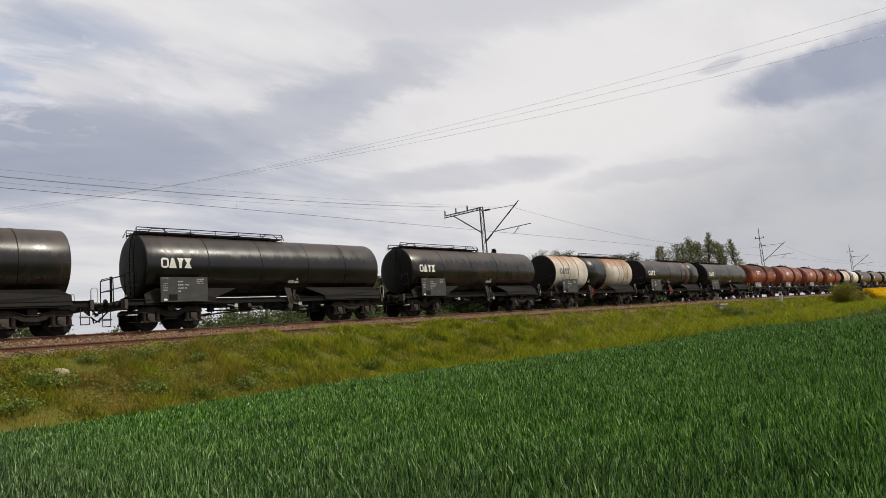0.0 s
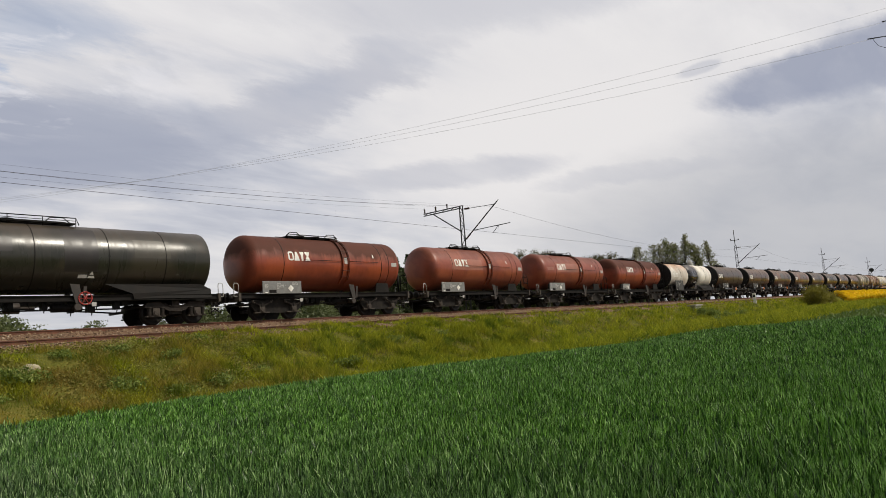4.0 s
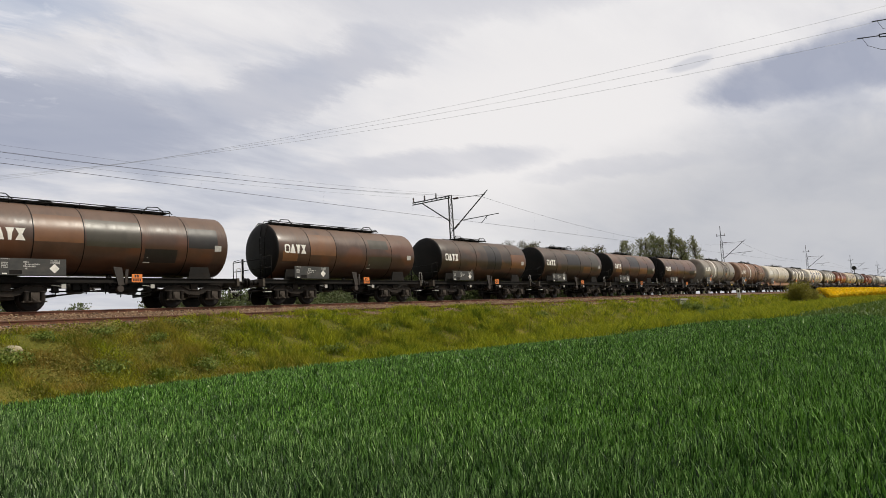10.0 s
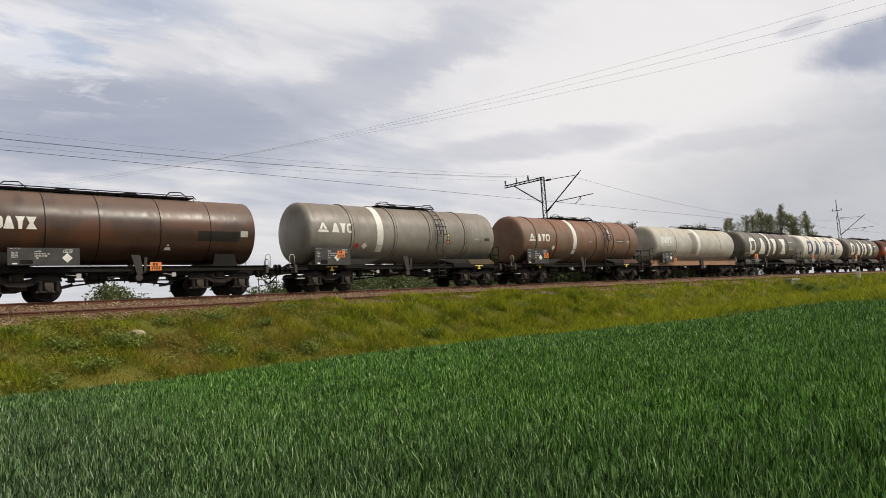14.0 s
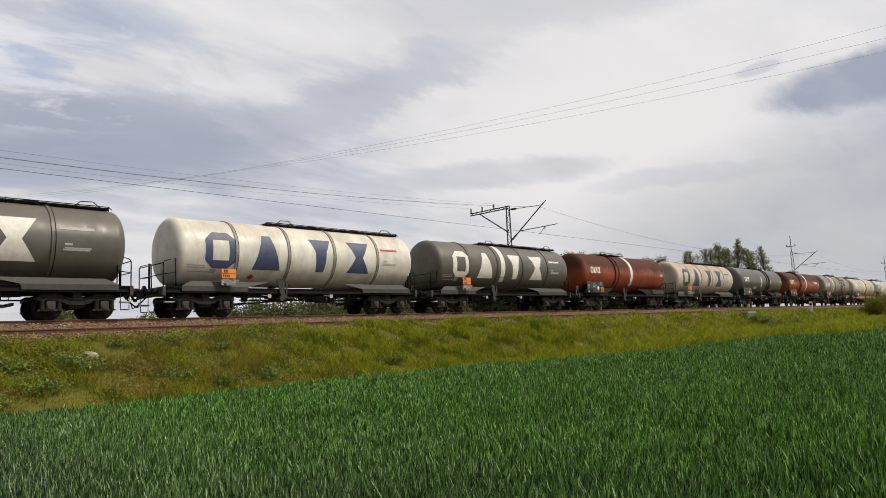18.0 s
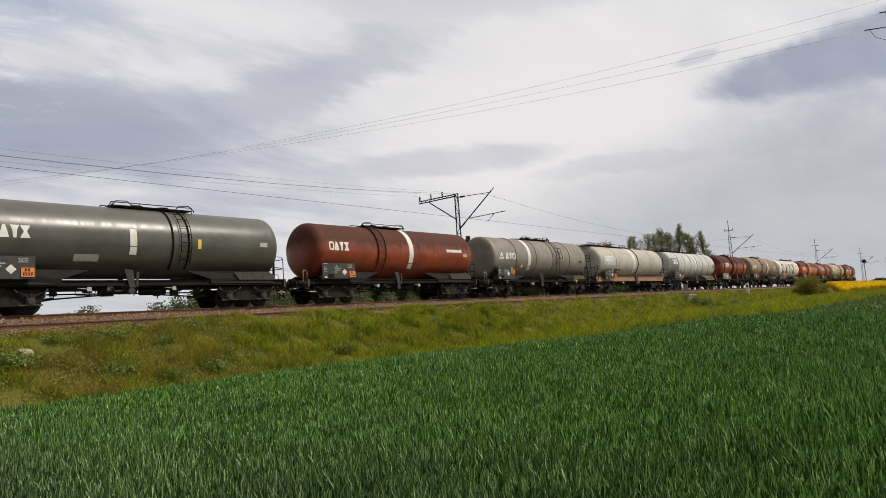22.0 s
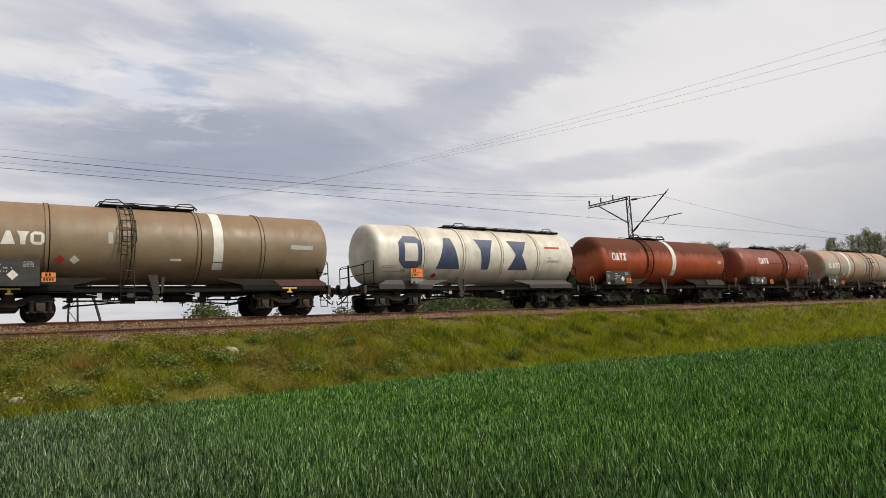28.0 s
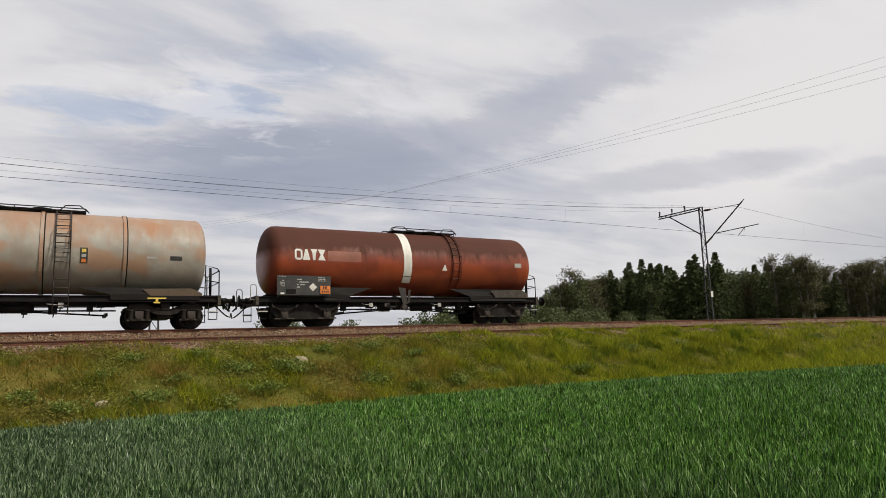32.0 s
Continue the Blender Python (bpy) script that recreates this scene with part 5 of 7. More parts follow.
REAR_RAIL = dict(walk=(-1.0, 6.05), hand_wheel=2, valve=-1.2, end_ladder=False)
LONG_WALK = dict(walk=(-4.6, 2.8), end_ladder=True, triangles=((1.45, -0.92),))
TRAIN = [
    spec(HEAVY, "sooty black tank wagon with plain side", paint=BLACK_BROWN, tank=(-5.85, 5.95)),
    spec(HEAVY, "glossy black tank wagon with white sign and roof rail", paint=BLACK, tank=(-5.85, 6.5)),
    spec(HEAVY, "black tank wagon with brown soot and white sign", paint=BLACK_BROWN, patches=((3.6, -0.7, 0.9, 1.5, PATCH_SOOT),)),
    spec({**HEAVY, **REAR_RAIL}, "dirty white tank wagon with a black middle and rust", paint=[(0, STAINED), (-1.29, BLACK), (1.65, STAINED_RUST)], logo_mat=FADED_SIGN, hoop=STAINED, hoops=(-4.7, -3.9, -2.7, 3.9, 4.8, 5.5), seams=(), triangles=((-0.95, -0.86),), marks=()),
    spec({**HEAVY, **REAR_RAIL}, "black and brown tank wagon with white sign", paint=[(0, BLACK_BROWN), (2.9, BROWN), (4.0, BLACK_BROWN)], seams=(-3.2, -0.6, 2.0), triangles=((-0.96, -0.86),), marks=((-0.66, -0.95, 0.32, 0.15, PAINT_WHITE),), patches=((-3.9, 0.1, 1.0, 0.9, PATCH_OLIVE), (-0.5, 0.1, 1.4, 1.2, PATCH_OLIVE),)),
    spec(HEAVY, "olive black tank wagon with rail along its roof", paint=OLIVE, hand_wheel=2, patches=((-5.6, -0.6, 2.3, 2.1, PATCH_OLIVE), (-2.9, 0.1, 1.6, 0.55, PATCH_SOOT), (0.4, -0.6, 1.2, 1.9, PATCH_SOOT), (3.0, 0.0, 1.5, 0.8, PATCH_OLIVE),)),
    spec(SHORT_RED, "short red oxide tank wagon with pale board"),
    spec(SHORT_RED, "short red tank wagon with rounded ends", paint=RED_MID, patches=((-3.2, -0.15, 3.2, 0.72, PATCH_PINK), )),
    spec(SHORT_RED, "short red tank wagon with a white diamond", paint=RED_MID, patches=((-2.95, -0.1, 3.5, 0.72, PATCH_PINK), (-4.35, 0.02, 0.95, 0.24, PATCH_PINK),)),
    spec(SHORT_RED, "short faded red tank wagon with centre ladder", paint=RED_DARK, board=(-4.4, -3.0, 1.2, 1.72)),
    spec(HEAVY, "rust-streaked white tank wagon with an oily black middle", paint=[(0, STAINED), (-1.17, BLACK), (1.80, WHITE)], hoop=STAINED),
    spec(OILY, "oily dark brown tank wagon with white sign", paint=BROWN_GREEN),
    spec(OILY, "oily brown tank wagon with orange plate", patches=((-4.6, -1.3, 7.0, 0.75, PATCH_OLIVE), (1.6, -0.6, 1.7, 0.5, PATCH_SOOT),)),
    spec({**OILY, **LONG_WALK}, "rusty brown tank wagon with black end", paint=BROWN, patches=((-2.8, -0.2, 1.7, 1.1, PATCH_RUST), (-1.0, -0.3, 2.1, 1.1, PATCH_OLIVE), (1.3, -0.9, 1.4, 0.6, PATCH_SOOT), (3.2, -0.2, 1.4, 0.9, PATCH_SOOT),)),
    # the low olive patch right of the middle paints a grey sheen
    spec({**OILY, **LONG_WALK}, "brown tank wagon with rust-orange patches", patches=((-2.8, -0.25, 1.75, 1.15, PATCH_RUST), (1.3, -0.9, 1.8, 0.7, PATCH_OLIVE), (1.4, 0.25, 1.5, 0.55, PATCH_OLIVE), (-4.5, -0.6, 0.9, 0.5, PATCH_RUST),)),
    spec(OILY, "grey-brown oily tank wagon with walkway hoops", paint=BROWN_GREEN, patches=((0.2, -0.7, 1.7, 1.8, PATCH_SOOT), (3.1, -0.55, 1.8, 1.0, PATCH_RUST),)),
    spec(OILY, "dark oily tank wagon with olive patches", paint=BROWN_GREEN, patches=((-1.1, -0.1, 2.2, 1.0, PATCH_SOOT), (1.7, -0.75, 1.2, 0.55, PATCH_RUST), (3.0, -0.2, 1.6, 1.2, PATCH_OLIVE),)),
    spec(OILY, "brown and rust tank wagon with white triangle", patches=((-1.05, 0.05, 2.15, 1.15, PATCH_SOOT), (1.16, -0.62, 1.95, 0.60, PATCH_RUST), (3.2, -0.6, 1.5, 0.55, PATCH_OLIVE), (-4.2, -0.5, 1.3, 0.42, PATCH_RUST), (-2.0, -0.85, 0.8, 0.5, PATCH_SOOT),)),
    spec({**OILY, **LONG_WALK}, "plain sooty brown tank wagon with small orange plate", paint=BROWN, patches=((2.6, -0.5, 1.8, 0.42, PATCH_SOOT),)),
    spec(HOOPED, "grey hooped tank wagon with a white stripe", paint=GREY_HOOPED_PAINT, base=9.75, over=2.6, tank=(-5.95, 6.1), logo=(-5.7, -0.1, 2.05, 0.46), board=(-5.95, -4.0, 1.2, 2.0)),
    spec(HOOPED, "rust-brown hooped tank wagon with a white stripe", paint=BROWN_HOOPED_PAINT, hoop=BROWN_HOOPED_PAINT, hoop_width=0.16, hoops=(-5.2, -3.15, -0.97, 1.28, 3.34, 5.5), stripe=(-1.44, 0.40), ladder=(2.28,), walk=(-2.4, 2.2), cover=FRAME_RED, diamonds=((-3.0, -0.62, PAINT_RED), (-3.5, -0.62, PAINT_WHITE)),
         marks=((0.35, -0.2, 0.35, 0.06, PAINT_DIM), (3.6, -0.2, 1.1, 0.26, FRAME_TAN), (3.66, -0.1, 0.9, 0.05, PAINT_DIM), (5.0, -0.12, 0.3, 0.1, PAINT_DIM), (2.75, 0.3, 0.16, 0.5, PAINT_DIM))),
    spec(LONG, "long pale grey tank wagon on an orange frame", walk=(-0.8, 6.7), end_ladder=False, logo_mat=PAINT_WHITE, logo_ground=(-6.08, -0.25, 2.04, 0.80), ground_mat=LIGHT, marks=((-1.05, -0.9, 0.9, 1.9, GREY_HOOPED_PAINT), (6.1, -0.05, 0.4, 0.4, PAINT_DIM)), diamonds=()),
    spec(GIANT, "dark grey hooped tank wagon with huge white signs", paint=DARKGREY, big=PAINT_DIM, big_mat=PAINT_WHITE, stripe=(-0.87, 0.40)),
    spec(GIANT, "white hooped tank wagon with huge blue signs", paint=WHITE, big=PAINT_RED, big_mat=PAINT_BLUE, hoop=WHITE_HOOP),
    spec(GIANT, "dark grey hooped tank wagon with white lettered bars", paint=DARKGREY, big=PAINT_WHITE, big_mat=PAINT_WHITE, stripe=(-0.87, 0.40)),
    spec(STRIPED, "red-brown tank wagon with an orange-lit white stripe", walk=(-2.3, 1.0), stripe=(0.42, 0.36), ladder=(-1.78,), pipes=(-1.96, -1.4), triangles=()),
    spec(GIANT, "cream hooped tank wagon with huge faded grey signs", paint=CREAM, big=FADED_SIGN, big_mat=FADED_SIGN, hoop=CREAM),
    spec(STRIPED, "plain grey glossy tank wagon with a short white stripe", paint=CLEANGREY, pipe_mat=IRON, stripe=(-0.56, 0.28), stripe_span=(-0.62, 0.42), walk=(-0.85, 2.6), pipes=(1.24, 1.95), ladder=(1.80,), logo=(-5.44, -0.12, 1.34, 0.46), triangles=(), marks=((-2.6, -0.95, 0.9, 0.30, PAINT_DIM), (5.5, -0.1, 0.4, 0.2, PAINT_DIM), (2.36, -0.3, 0.16, 0.42, PAINT_YELLOW))),
    spec(STRIPED, "red-brown tank wagon with ladder and white stripe", walk=(-2.3, 1.0), stripe=(0.42, 0.36), ladder=(-1.9,), pipes=(-2.1, -1.5), logo=(-5.65, -0.1, 1.38, 0.46), triangles=(), marks=((3.85, 0.06, 1.5, 0.18, PAINT_WHITE), (5.5, -0.2, 0.4, 0.2, PAINT_DIM))),
    spec(HOOPED, "clean grey hooped tank wagon with a white stripe", paint=GREY_HOOPED_PAINT),
    spec(LONG, "long pale grey tank wagon with rail on an orange frame", logo_ground=(-5.95, -0.35, 2.05, 0.86), ground_mat=LIGHT, pipes=(1.05,), pipe_mat=IRON),
    spec(LONG, "light grey tank wagon with six hoops", paint=LIGHT, base=11.5, hoops=(-4.71, -2.9, -0.97, 0.95, 2.86, 4.75), hoop_width=0.10, hoop_shade_line=True, seams=(), pipes=(), stripe=(0.35, 0.38), frame=FRAME, deep=0.2, sole_top=1.2, saddle=FRAME_TAN, walk=(-6.8, 1.9), logo=(-6.3, -0.02, 1.4, 0.5), logo_ground=(-6.6, -1.0, 2.0, 1.65), ground_mat=BOARD_GREY, board=(-6.4, -4.6, 1.22, 2.1), marks=((6.2, -0.4, 0.6, 0.5, BOARD_GREY),)),
    spec(SHORT_RED, "dark red hooped tank wagon with centre ladder", paint=RED_DARK, tank=(-4.85, 5.1), r=1.45, base=8.07, over=2.65, hoops=(-4.12, -1.21, 1.07, 4.01), hoop=IRON, seams=(), pipes=(-0.9, -0.42), ladder=(-0.66,), grab=((-1.0, 1.0, -0.2), (2.0, 3.9, -0.2)), walk=(-0.9, 1.2), logo=(-3.59, -0.1, 1.32, 0.46), board=(-5.21, -3.0, 1.15, 1.86), board_mat=BOARD_GREY, plate=(-3.0, 1.18), plated=False, ends=("cage", "low"), marks=((4.8, -0.1, 0.4, 0.3, PAINT_DIM), (-1.5, -0.2, 0.14, 0.45, PAINT_WHITE))),
    spec(HOOPED, "tan hooped tank wagon with ladder and white stripe", paint=TAN_HOOPED_PAINT, base=9.75, over=2.6, tank=(-6.2, 6.5), hoops=(-3.85, -1.25, 1.26, 3.8), stripe=(1.80, 0.38), ladder=(-1.3,), walk=(-2.1, 1.3), cover=FRAME_RED, plate=(-4.0, 1.34), board=(-6.1, -4.05, 1.2, 2.1), marks=((5.0, -0.1, 1.0, 0.18, PAINT_DIM), (-1.95, -0.1, 0.16, 0.42, PAINT_DIM), (0.2, -0.7, 0.4, 0.10, PAINT_WHITE))),
    spec(GIANT, "white hooped tank wagon with faded blue signs", paint=WHITE, big=PAINT_RED, big_mat=PAINT_BLUE, hoop=WHITE, letters=(-5.15, -2.95, -0.62, 1.66), hoops=(-3.8, -1.3, 1.2, 3.8)),
    spec(STRIPED, "bright red tank wagon with a white stripe", paint=RED, walk=(-2.3, 1.0), stripe=(0.42, 0.40), ladder=(-1.9,), pipes=(-2.1, -1.5), triangles=()),
    spec(SHORT_RED, "short red tank wagon with ladder and orange plate", paint=RED_MID, logo=(-2.55, 0.06, 1.34, 0.46), board=(-4.33, -2.1, 1.27, 1.80), board_mat=BOARD, pipes=(0.8, 1.36), ladder=(1.08,), seams=(-3.1, 3.5, 4.05), walk=(-2.0, 1.4), plate=(-1.68, 1.28), marks=((4.3, -0.05, 0.34, 0.14, PAINT_DIM), (1.5, -0.3, 0.14, 0.42, PAINT_DIM))),
    spec(HOOPED, "beige hooped tank wagon with orange rust and a white stripe", paint=BEIGE_HOOPED_PAINT, plate=(-4.1, 1.24), walk=(-1.8, 2.6), board=(-6.32, -4.6, 1.15, 2.05)),
    spec(STRIPED, "last red-brown tank wagon with a white stripe", walk=(-0.6, 2.7), patches=((-4.05, -0.14, 1.5, 0.44, PATCH_PINK), )),
]
WAGONS = [wagon(k, s) for k, s in enumerate(TRAIN)]

# ---- land ----
def in_wheat(x, y):
    return (y < np.interp(x, EDGE_X, EDGE_Y)) & (x < 19 + 2.3 * np.clip(y, -2, 4.6) + 0.5 * np.clip(y - 4.6, 0, 6) + 0.4 * np.sin(y * 1.3))


def build_ground():
    xs = np.concatenate([np.linspace(-2500, -60, 12), np.arange(-50, 0, 2.0), np.arange(0, 70, 1.0), np.arange(70, 160, 4.0), np.linspace(170, 600, 24), np.linspace(700, 4000, 12)])
    ys = np.concatenate([np.linspace(-2500, -60, 10), np.arange(-50, 4, 3.0), np.arange(4, 17, 1.0), np.arange(17, 22.2, 0.35), np.array([22.6, 24, 26, 28, 30, 30.8]), np.arange(32, 60, 2.0), np.linspace(64, 300, 20), np.linspace(400, 4000, 12)])
    X, Y = np.meshgrid(xs, ys, indexing="ij")
    Z = ground_z(X, Y)
    n, m = X.shape
    verts = np.stack([X, Y, Z], -1).reshape(-1, 3)
    i, j = np.meshgrid(np.arange(n - 1), np.arange(m - 1), indexing="ij")
    a = (i * m + j).ravel()
    faces = np.stack([a, a + m, a + m + 1, a + 1], -1)
    ob = raw("ground", verts.tolist(), faces.tolist(), SHADED_SOIL, smooth=True)
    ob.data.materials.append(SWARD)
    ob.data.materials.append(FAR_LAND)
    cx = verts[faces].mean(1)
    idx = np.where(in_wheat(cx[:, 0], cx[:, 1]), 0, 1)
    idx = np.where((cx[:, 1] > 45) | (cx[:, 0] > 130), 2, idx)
    ob.data.polygons.foreach_set("material_index", idx.astype(np.int32))
    return tagged(ob, "level farmland with a grassy railway bank", "ground", "", "structure")


build_ground()


def sheet(name, verts, faces, mat, label, category="plants", kind="stuff"):
    """One mesh from arrays of vertices and triangles or quads."""
    me = bpy.data.meshes.new(name)
    me.vertices.add(len(verts))
    me.vertices.foreach_set("co", np.asarray(verts, np.float32).ravel())
    k = faces.shape[1]
    me.loops.add(faces.size)
    me.loops.foreach_set("vertex_index", np.asarray(faces, np.int32).ravel())
    me.polygons.add(len(faces))
    me.polygons.foreach_set("loop_start", np.arange(0, faces.size, k, dtype=np.int32))
    me.polygons.foreach_set("loop_total", np.full(len(faces), k, np.int32))
    me.update(calc_edges=True)
    me.materials.append(mat)
    ob = link(name, me)
    return tagged(ob, label, category, "", kind)


def blades(rng, x, y, z, height, width, lean, curl):
    """Grass blades as bent, tapering strips: five vertices and three triangles each."""
    n = len(x)
    turn = rng.uniform(0, 2 * np.pi, n)
    face = rng.uniform(0, 2 * np.pi, n)
    dx, dy = np.cos(turn), np.sin(turn)
    wx, wy = np.cos(face) * width / 2, np.sin(face) * width / 2
    out = np.zeros((n, 5, 3))
    for row, (frac, wide, bend) in enumerate(((0.0, 0.8, 0.0), (0.58, 1.0, 0.38))):
        for side, s in enumerate((-1, 1)):
            out[:, row * 2 + side, 0] = x + s * wx * wide + dx * lean * height * bend
            out[:, row * 2 + side, 1] = y + s * wy * wide + dy * lean * height * bend
            out[:, row * 2 + side, 2] = z + height * frac
    out[:, 4, 0] = x + dx * lean * height
    out[:, 4, 1] = y + dy * lean * height
    out[:, 4, 2] = z + height * (1.0 - curl)
    base = (np.arange(n) * 5)[:, None]
    tri = np.concatenate([base + np.array([[0, 1, 3]]), base + np.array([[0, 3, 2]]), base + np.array([[2, 3, 4]])])
    return out.reshape(-1, 3), tri


def leaf_tips(rng, x, y, z, height, width, lean):
    """Upright young leaves as narrow kites: four vertices and two triangles each."""
    n = len(x)
    turn, face = rng.uniform(0, 2 * np.pi, n), rng.uniform(0, 2 * np.pi, n)
    dx, dy = np.cos(turn) * lean * height, np.sin(turn) * lean * height
    wx, wy = np.cos(face) * width / 2, np.sin(face) * width / 2
    out = np.zeros((n, 4, 3))
    for k, (frac, side, bend) in enumerate(((0.0, 0, 0.0), (0.52, -1, 0.3), (0.52, 1, 0.3), (1.0, 0, 1.0))):
        out[:, k, 0] = x + side * wx + dx * bend
        out[:, k, 1] = y + side * wy + dy * bend
        out[:, k, 2] = z + height * frac
    base = (np.arange(n) * 4)[:, None]
    return out.reshape(-1, 3), np.concatenate([base + np.array([[0, 2, 1]]), base + np.array([[1, 2, 3]])])


def scatter(rng, n, r0, r1, a0, a1, power):
    """Places round the viewer's stand, thinning out with distance."""
    u = rng.uniform(0, 1, n)
    k = 2 - power
    r = (r0 ** k + u * (r1 ** k - r0 ** k)) ** (1 / k)
    a = np.radians(rng.uniform(a0, a1, n))
    return r * np.cos(a), r * np.sin(a), r


rng = np.random.default_rng(3)
x, y, r = scatter(rng, 150000, 2.8, 46.0, -16, 108, 1.30)
keep = in_wheat(x + rng.normal(0, 0.12, len(x)), y + rng.normal(0, 0.12, len(x)))
tuft = np.sin(15 * x + 3 * np.sin(4.3 * y)) * np.sin(17 * y + 2.5 * np.sin(3.7 * x)) + 0.5 * np.sin(3.1 * x + 1.7 * y) * np.sin(2.9 * y - 1.1 * x)
keep &= (tuft > -0.5 + rng.uniform(-0.25, 0.25, len(x))) | (r > 22)
x, y, r = x[keep], y[keep], r[keep]
# the field goes on behind and beside the viewer, who stands in a tramline
bx, by = rng.uniform(-30, 24, 26000), rng.uniform(-16, 18, 26000)
br, ba = np.hypot(bx, by), np.degrees(np.arctan2(by, bx))
keep = in_wheat(bx, by) & (br > 0.45) & ((br < 2.9) | (ba < -15) | (ba > 107))
nr = np.sqrt(rng.uniform(0.2, 8.4, 9000))
na = rng.uniform(0, 2 * np.pi, 9000)
x, y = np.concatenate([x, bx[keep], nr * np.cos(na)]), np.concatenate([y, by[keep], nr * np.sin(na)])
r = np.hypot(x, y)
row = np.round(y / 0.125) * 0.125
y = np.where(r < 25, row + rng.normal(0, 0.035, len(y)), y)
gap = np.sin(x * 0.9 + 1.3 * np.sin(y * 0.6)) * np.sin(y * 0.8 + x * 0.2) + 0.6 * np.sin(x * 3.1 + y) * np.sin(y * 3.7 - x)
TILLERS = 7
px, py, pr, pg = (np.repeat(a, TILLERS) for a in (x, y, r, gap))
spread = 0.045 * np.clip(pr / 10, 1, 3)
px, py = px + rng.normal(0, 1, len(px)) * spread, py + rng.normal(0, 1, len(px)) * spread
hgt = rng.uniform(0.085, 0.185, len(px)) * (1 + 0.25 * pg)
wid = rng.uniform(0.009, 0.016, len(px)) * np.clip(pr / 11, 1, 2.8)
wid = np.where((np.degrees(np.arctan2(py, px)) < -15.5) | (np.degrees(np.arctan2(py, px)) > 107.5), wid * 1.6, wid)
v, f = leaf_tips(rng, px, py, ground_z(px, py) + 0.085, hgt, wid, 0.04 + 0.52 * rng.uniform(0, 1, len(px)) ** 1.7)
wheat = sheet("wheat_crop", v, f, WHEAT, "dense young blue-green wheat covering the field", "crop")


def wheat_floor():
    """A closed low sheet whose dark green paints the shade between the leaves."""
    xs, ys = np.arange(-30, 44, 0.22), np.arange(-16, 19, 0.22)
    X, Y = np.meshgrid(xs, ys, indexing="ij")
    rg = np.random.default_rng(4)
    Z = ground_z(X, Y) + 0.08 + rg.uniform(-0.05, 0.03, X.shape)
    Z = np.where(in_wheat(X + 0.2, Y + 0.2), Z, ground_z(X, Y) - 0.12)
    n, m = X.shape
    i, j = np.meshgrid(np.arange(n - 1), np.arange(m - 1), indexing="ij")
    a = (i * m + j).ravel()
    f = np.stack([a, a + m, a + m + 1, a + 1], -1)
    return sheet("wheat_stems", np.stack([X, Y, Z], -1).reshape(-1, 3), f, SHADED_SOIL, "dark green sheet painting the shade under the wheat leaves", "crop")


wheat_floor()

NEAR, FAR = 190000, 150000
x = np.concatenate([rng.uniform(-14, 30, NEAR), 30 + rng.uniform(0, 1, FAR) ** 1.3 * 88])
y = np.concatenate([rng.uniform(12.0, 23.8, NEAR // 3), rng.uniform(17.4, 23.8, NEAR - NEAR // 3), rng.uniform(7.5, 23.8, FAR)])
keep = ~in_wheat(x, y + 0.15) & (y < 22.15 + 1.3 * ease(9, 20, x) + 0.15 * np.sin(x * 0.7) + rng.normal(0, 0.14, len(x)))
clump = np.sin(x * 1.7 + 2 * np.sin(y * 1.1)) * np.sin(y * 2.3 + x * 0.6) + 0.6 * np.sin(x * 4.1 + y * 3)
keep &= rng.uniform(-2.4, 1.2, len(x)) < clump + 0.5
x, y, clump = x[keep], y[keep], clump[keep]
r = np.hypot(x, y)
hgt = rng.uniform(0.12, 0.40, len(x)) * (1.0 + 0.85 * np.clip(clump, -1, 1.2)) * np.where(y > 20.9, 0.5, 1.0) * (0.70 + 0.30 * ease(6, 15, x))
wid = rng.uniform(0.008, 0.018, len(x)) * np.clip(r / 14, 1, 4)
base_z = np.where(y > 22.0, np.interp(y, [21.80, 22.25, 25.1], [1.70, 1.99, 2.03]), ground_z(x, y))
v, f = leaf_tips(rng, x, y, base_z - 0.02, hgt, wid, rng.uniform(0.2, 1.0, len(x)))
sheet("bank_grass", v, f, GRASS, "rough yellow-green grass on the railway bank", "grass")

# low leafy herbs in the turf, thickest at the dry end of the bank
n = 9500
x = np.concatenate([rng.uniform(-9, 15, int(n * 0.75)), rng.uniform(15, 48, n - int(n * 0.75))])
y = rng.uniform(9.0, 22.0, n)
y = np.where(x < 15, rng.uniform(16.8, 22.0, n), y)
keep = ~in_wheat(x, y - 0.25) & (np.sin(x * 1.1 + 1.7 * np.sin(y * 0.9)) * np.sin(y * 1.6 - x * 0.5) + rng.uniform(-0.9, 0.7, n) > 0)
x, y = x[keep], y[keep]
size = rng.uniform(0.5, 1.3, len(x))
m = 26
cx, cy, cs = np.repeat(x, m), np.repeat(y, m), np.repeat(size, m)
a, q = rng.uniform(0, 2 * np.pi, len(cx)), rng.uniform(0, 1, len(cx)) ** 0.6
ox, oy = cx + np.cos(a) * q * 0.20 * cs, cy + np.sin(a) * q * 0.20 * cs
oz = ground_z(ox, oy) + (0.05 + 0.20 * (1 - q * q) * rng.uniform(0.4, 1.1, len(cx))) * cs
c = np.stack([ox, oy, oz], -1)
u = rng.normal(0, 1, c.shape)
u[:, 2] *= 0.5
u /= np.linalg.norm(u, axis=1)[:, None]
w = np.cross(u, rng.normal(0, 1, c.shape))
w /= np.linalg.norm(w, axis=1)[:, None]
ls = (rng.uniform(0.020, 0.044, len(cx)) * cs)[:, None]
v = np.stack([c - u * ls, c + w * ls * 0.5, c + u * ls, c - w * ls * 0.5], 1).reshape(-1, 3)
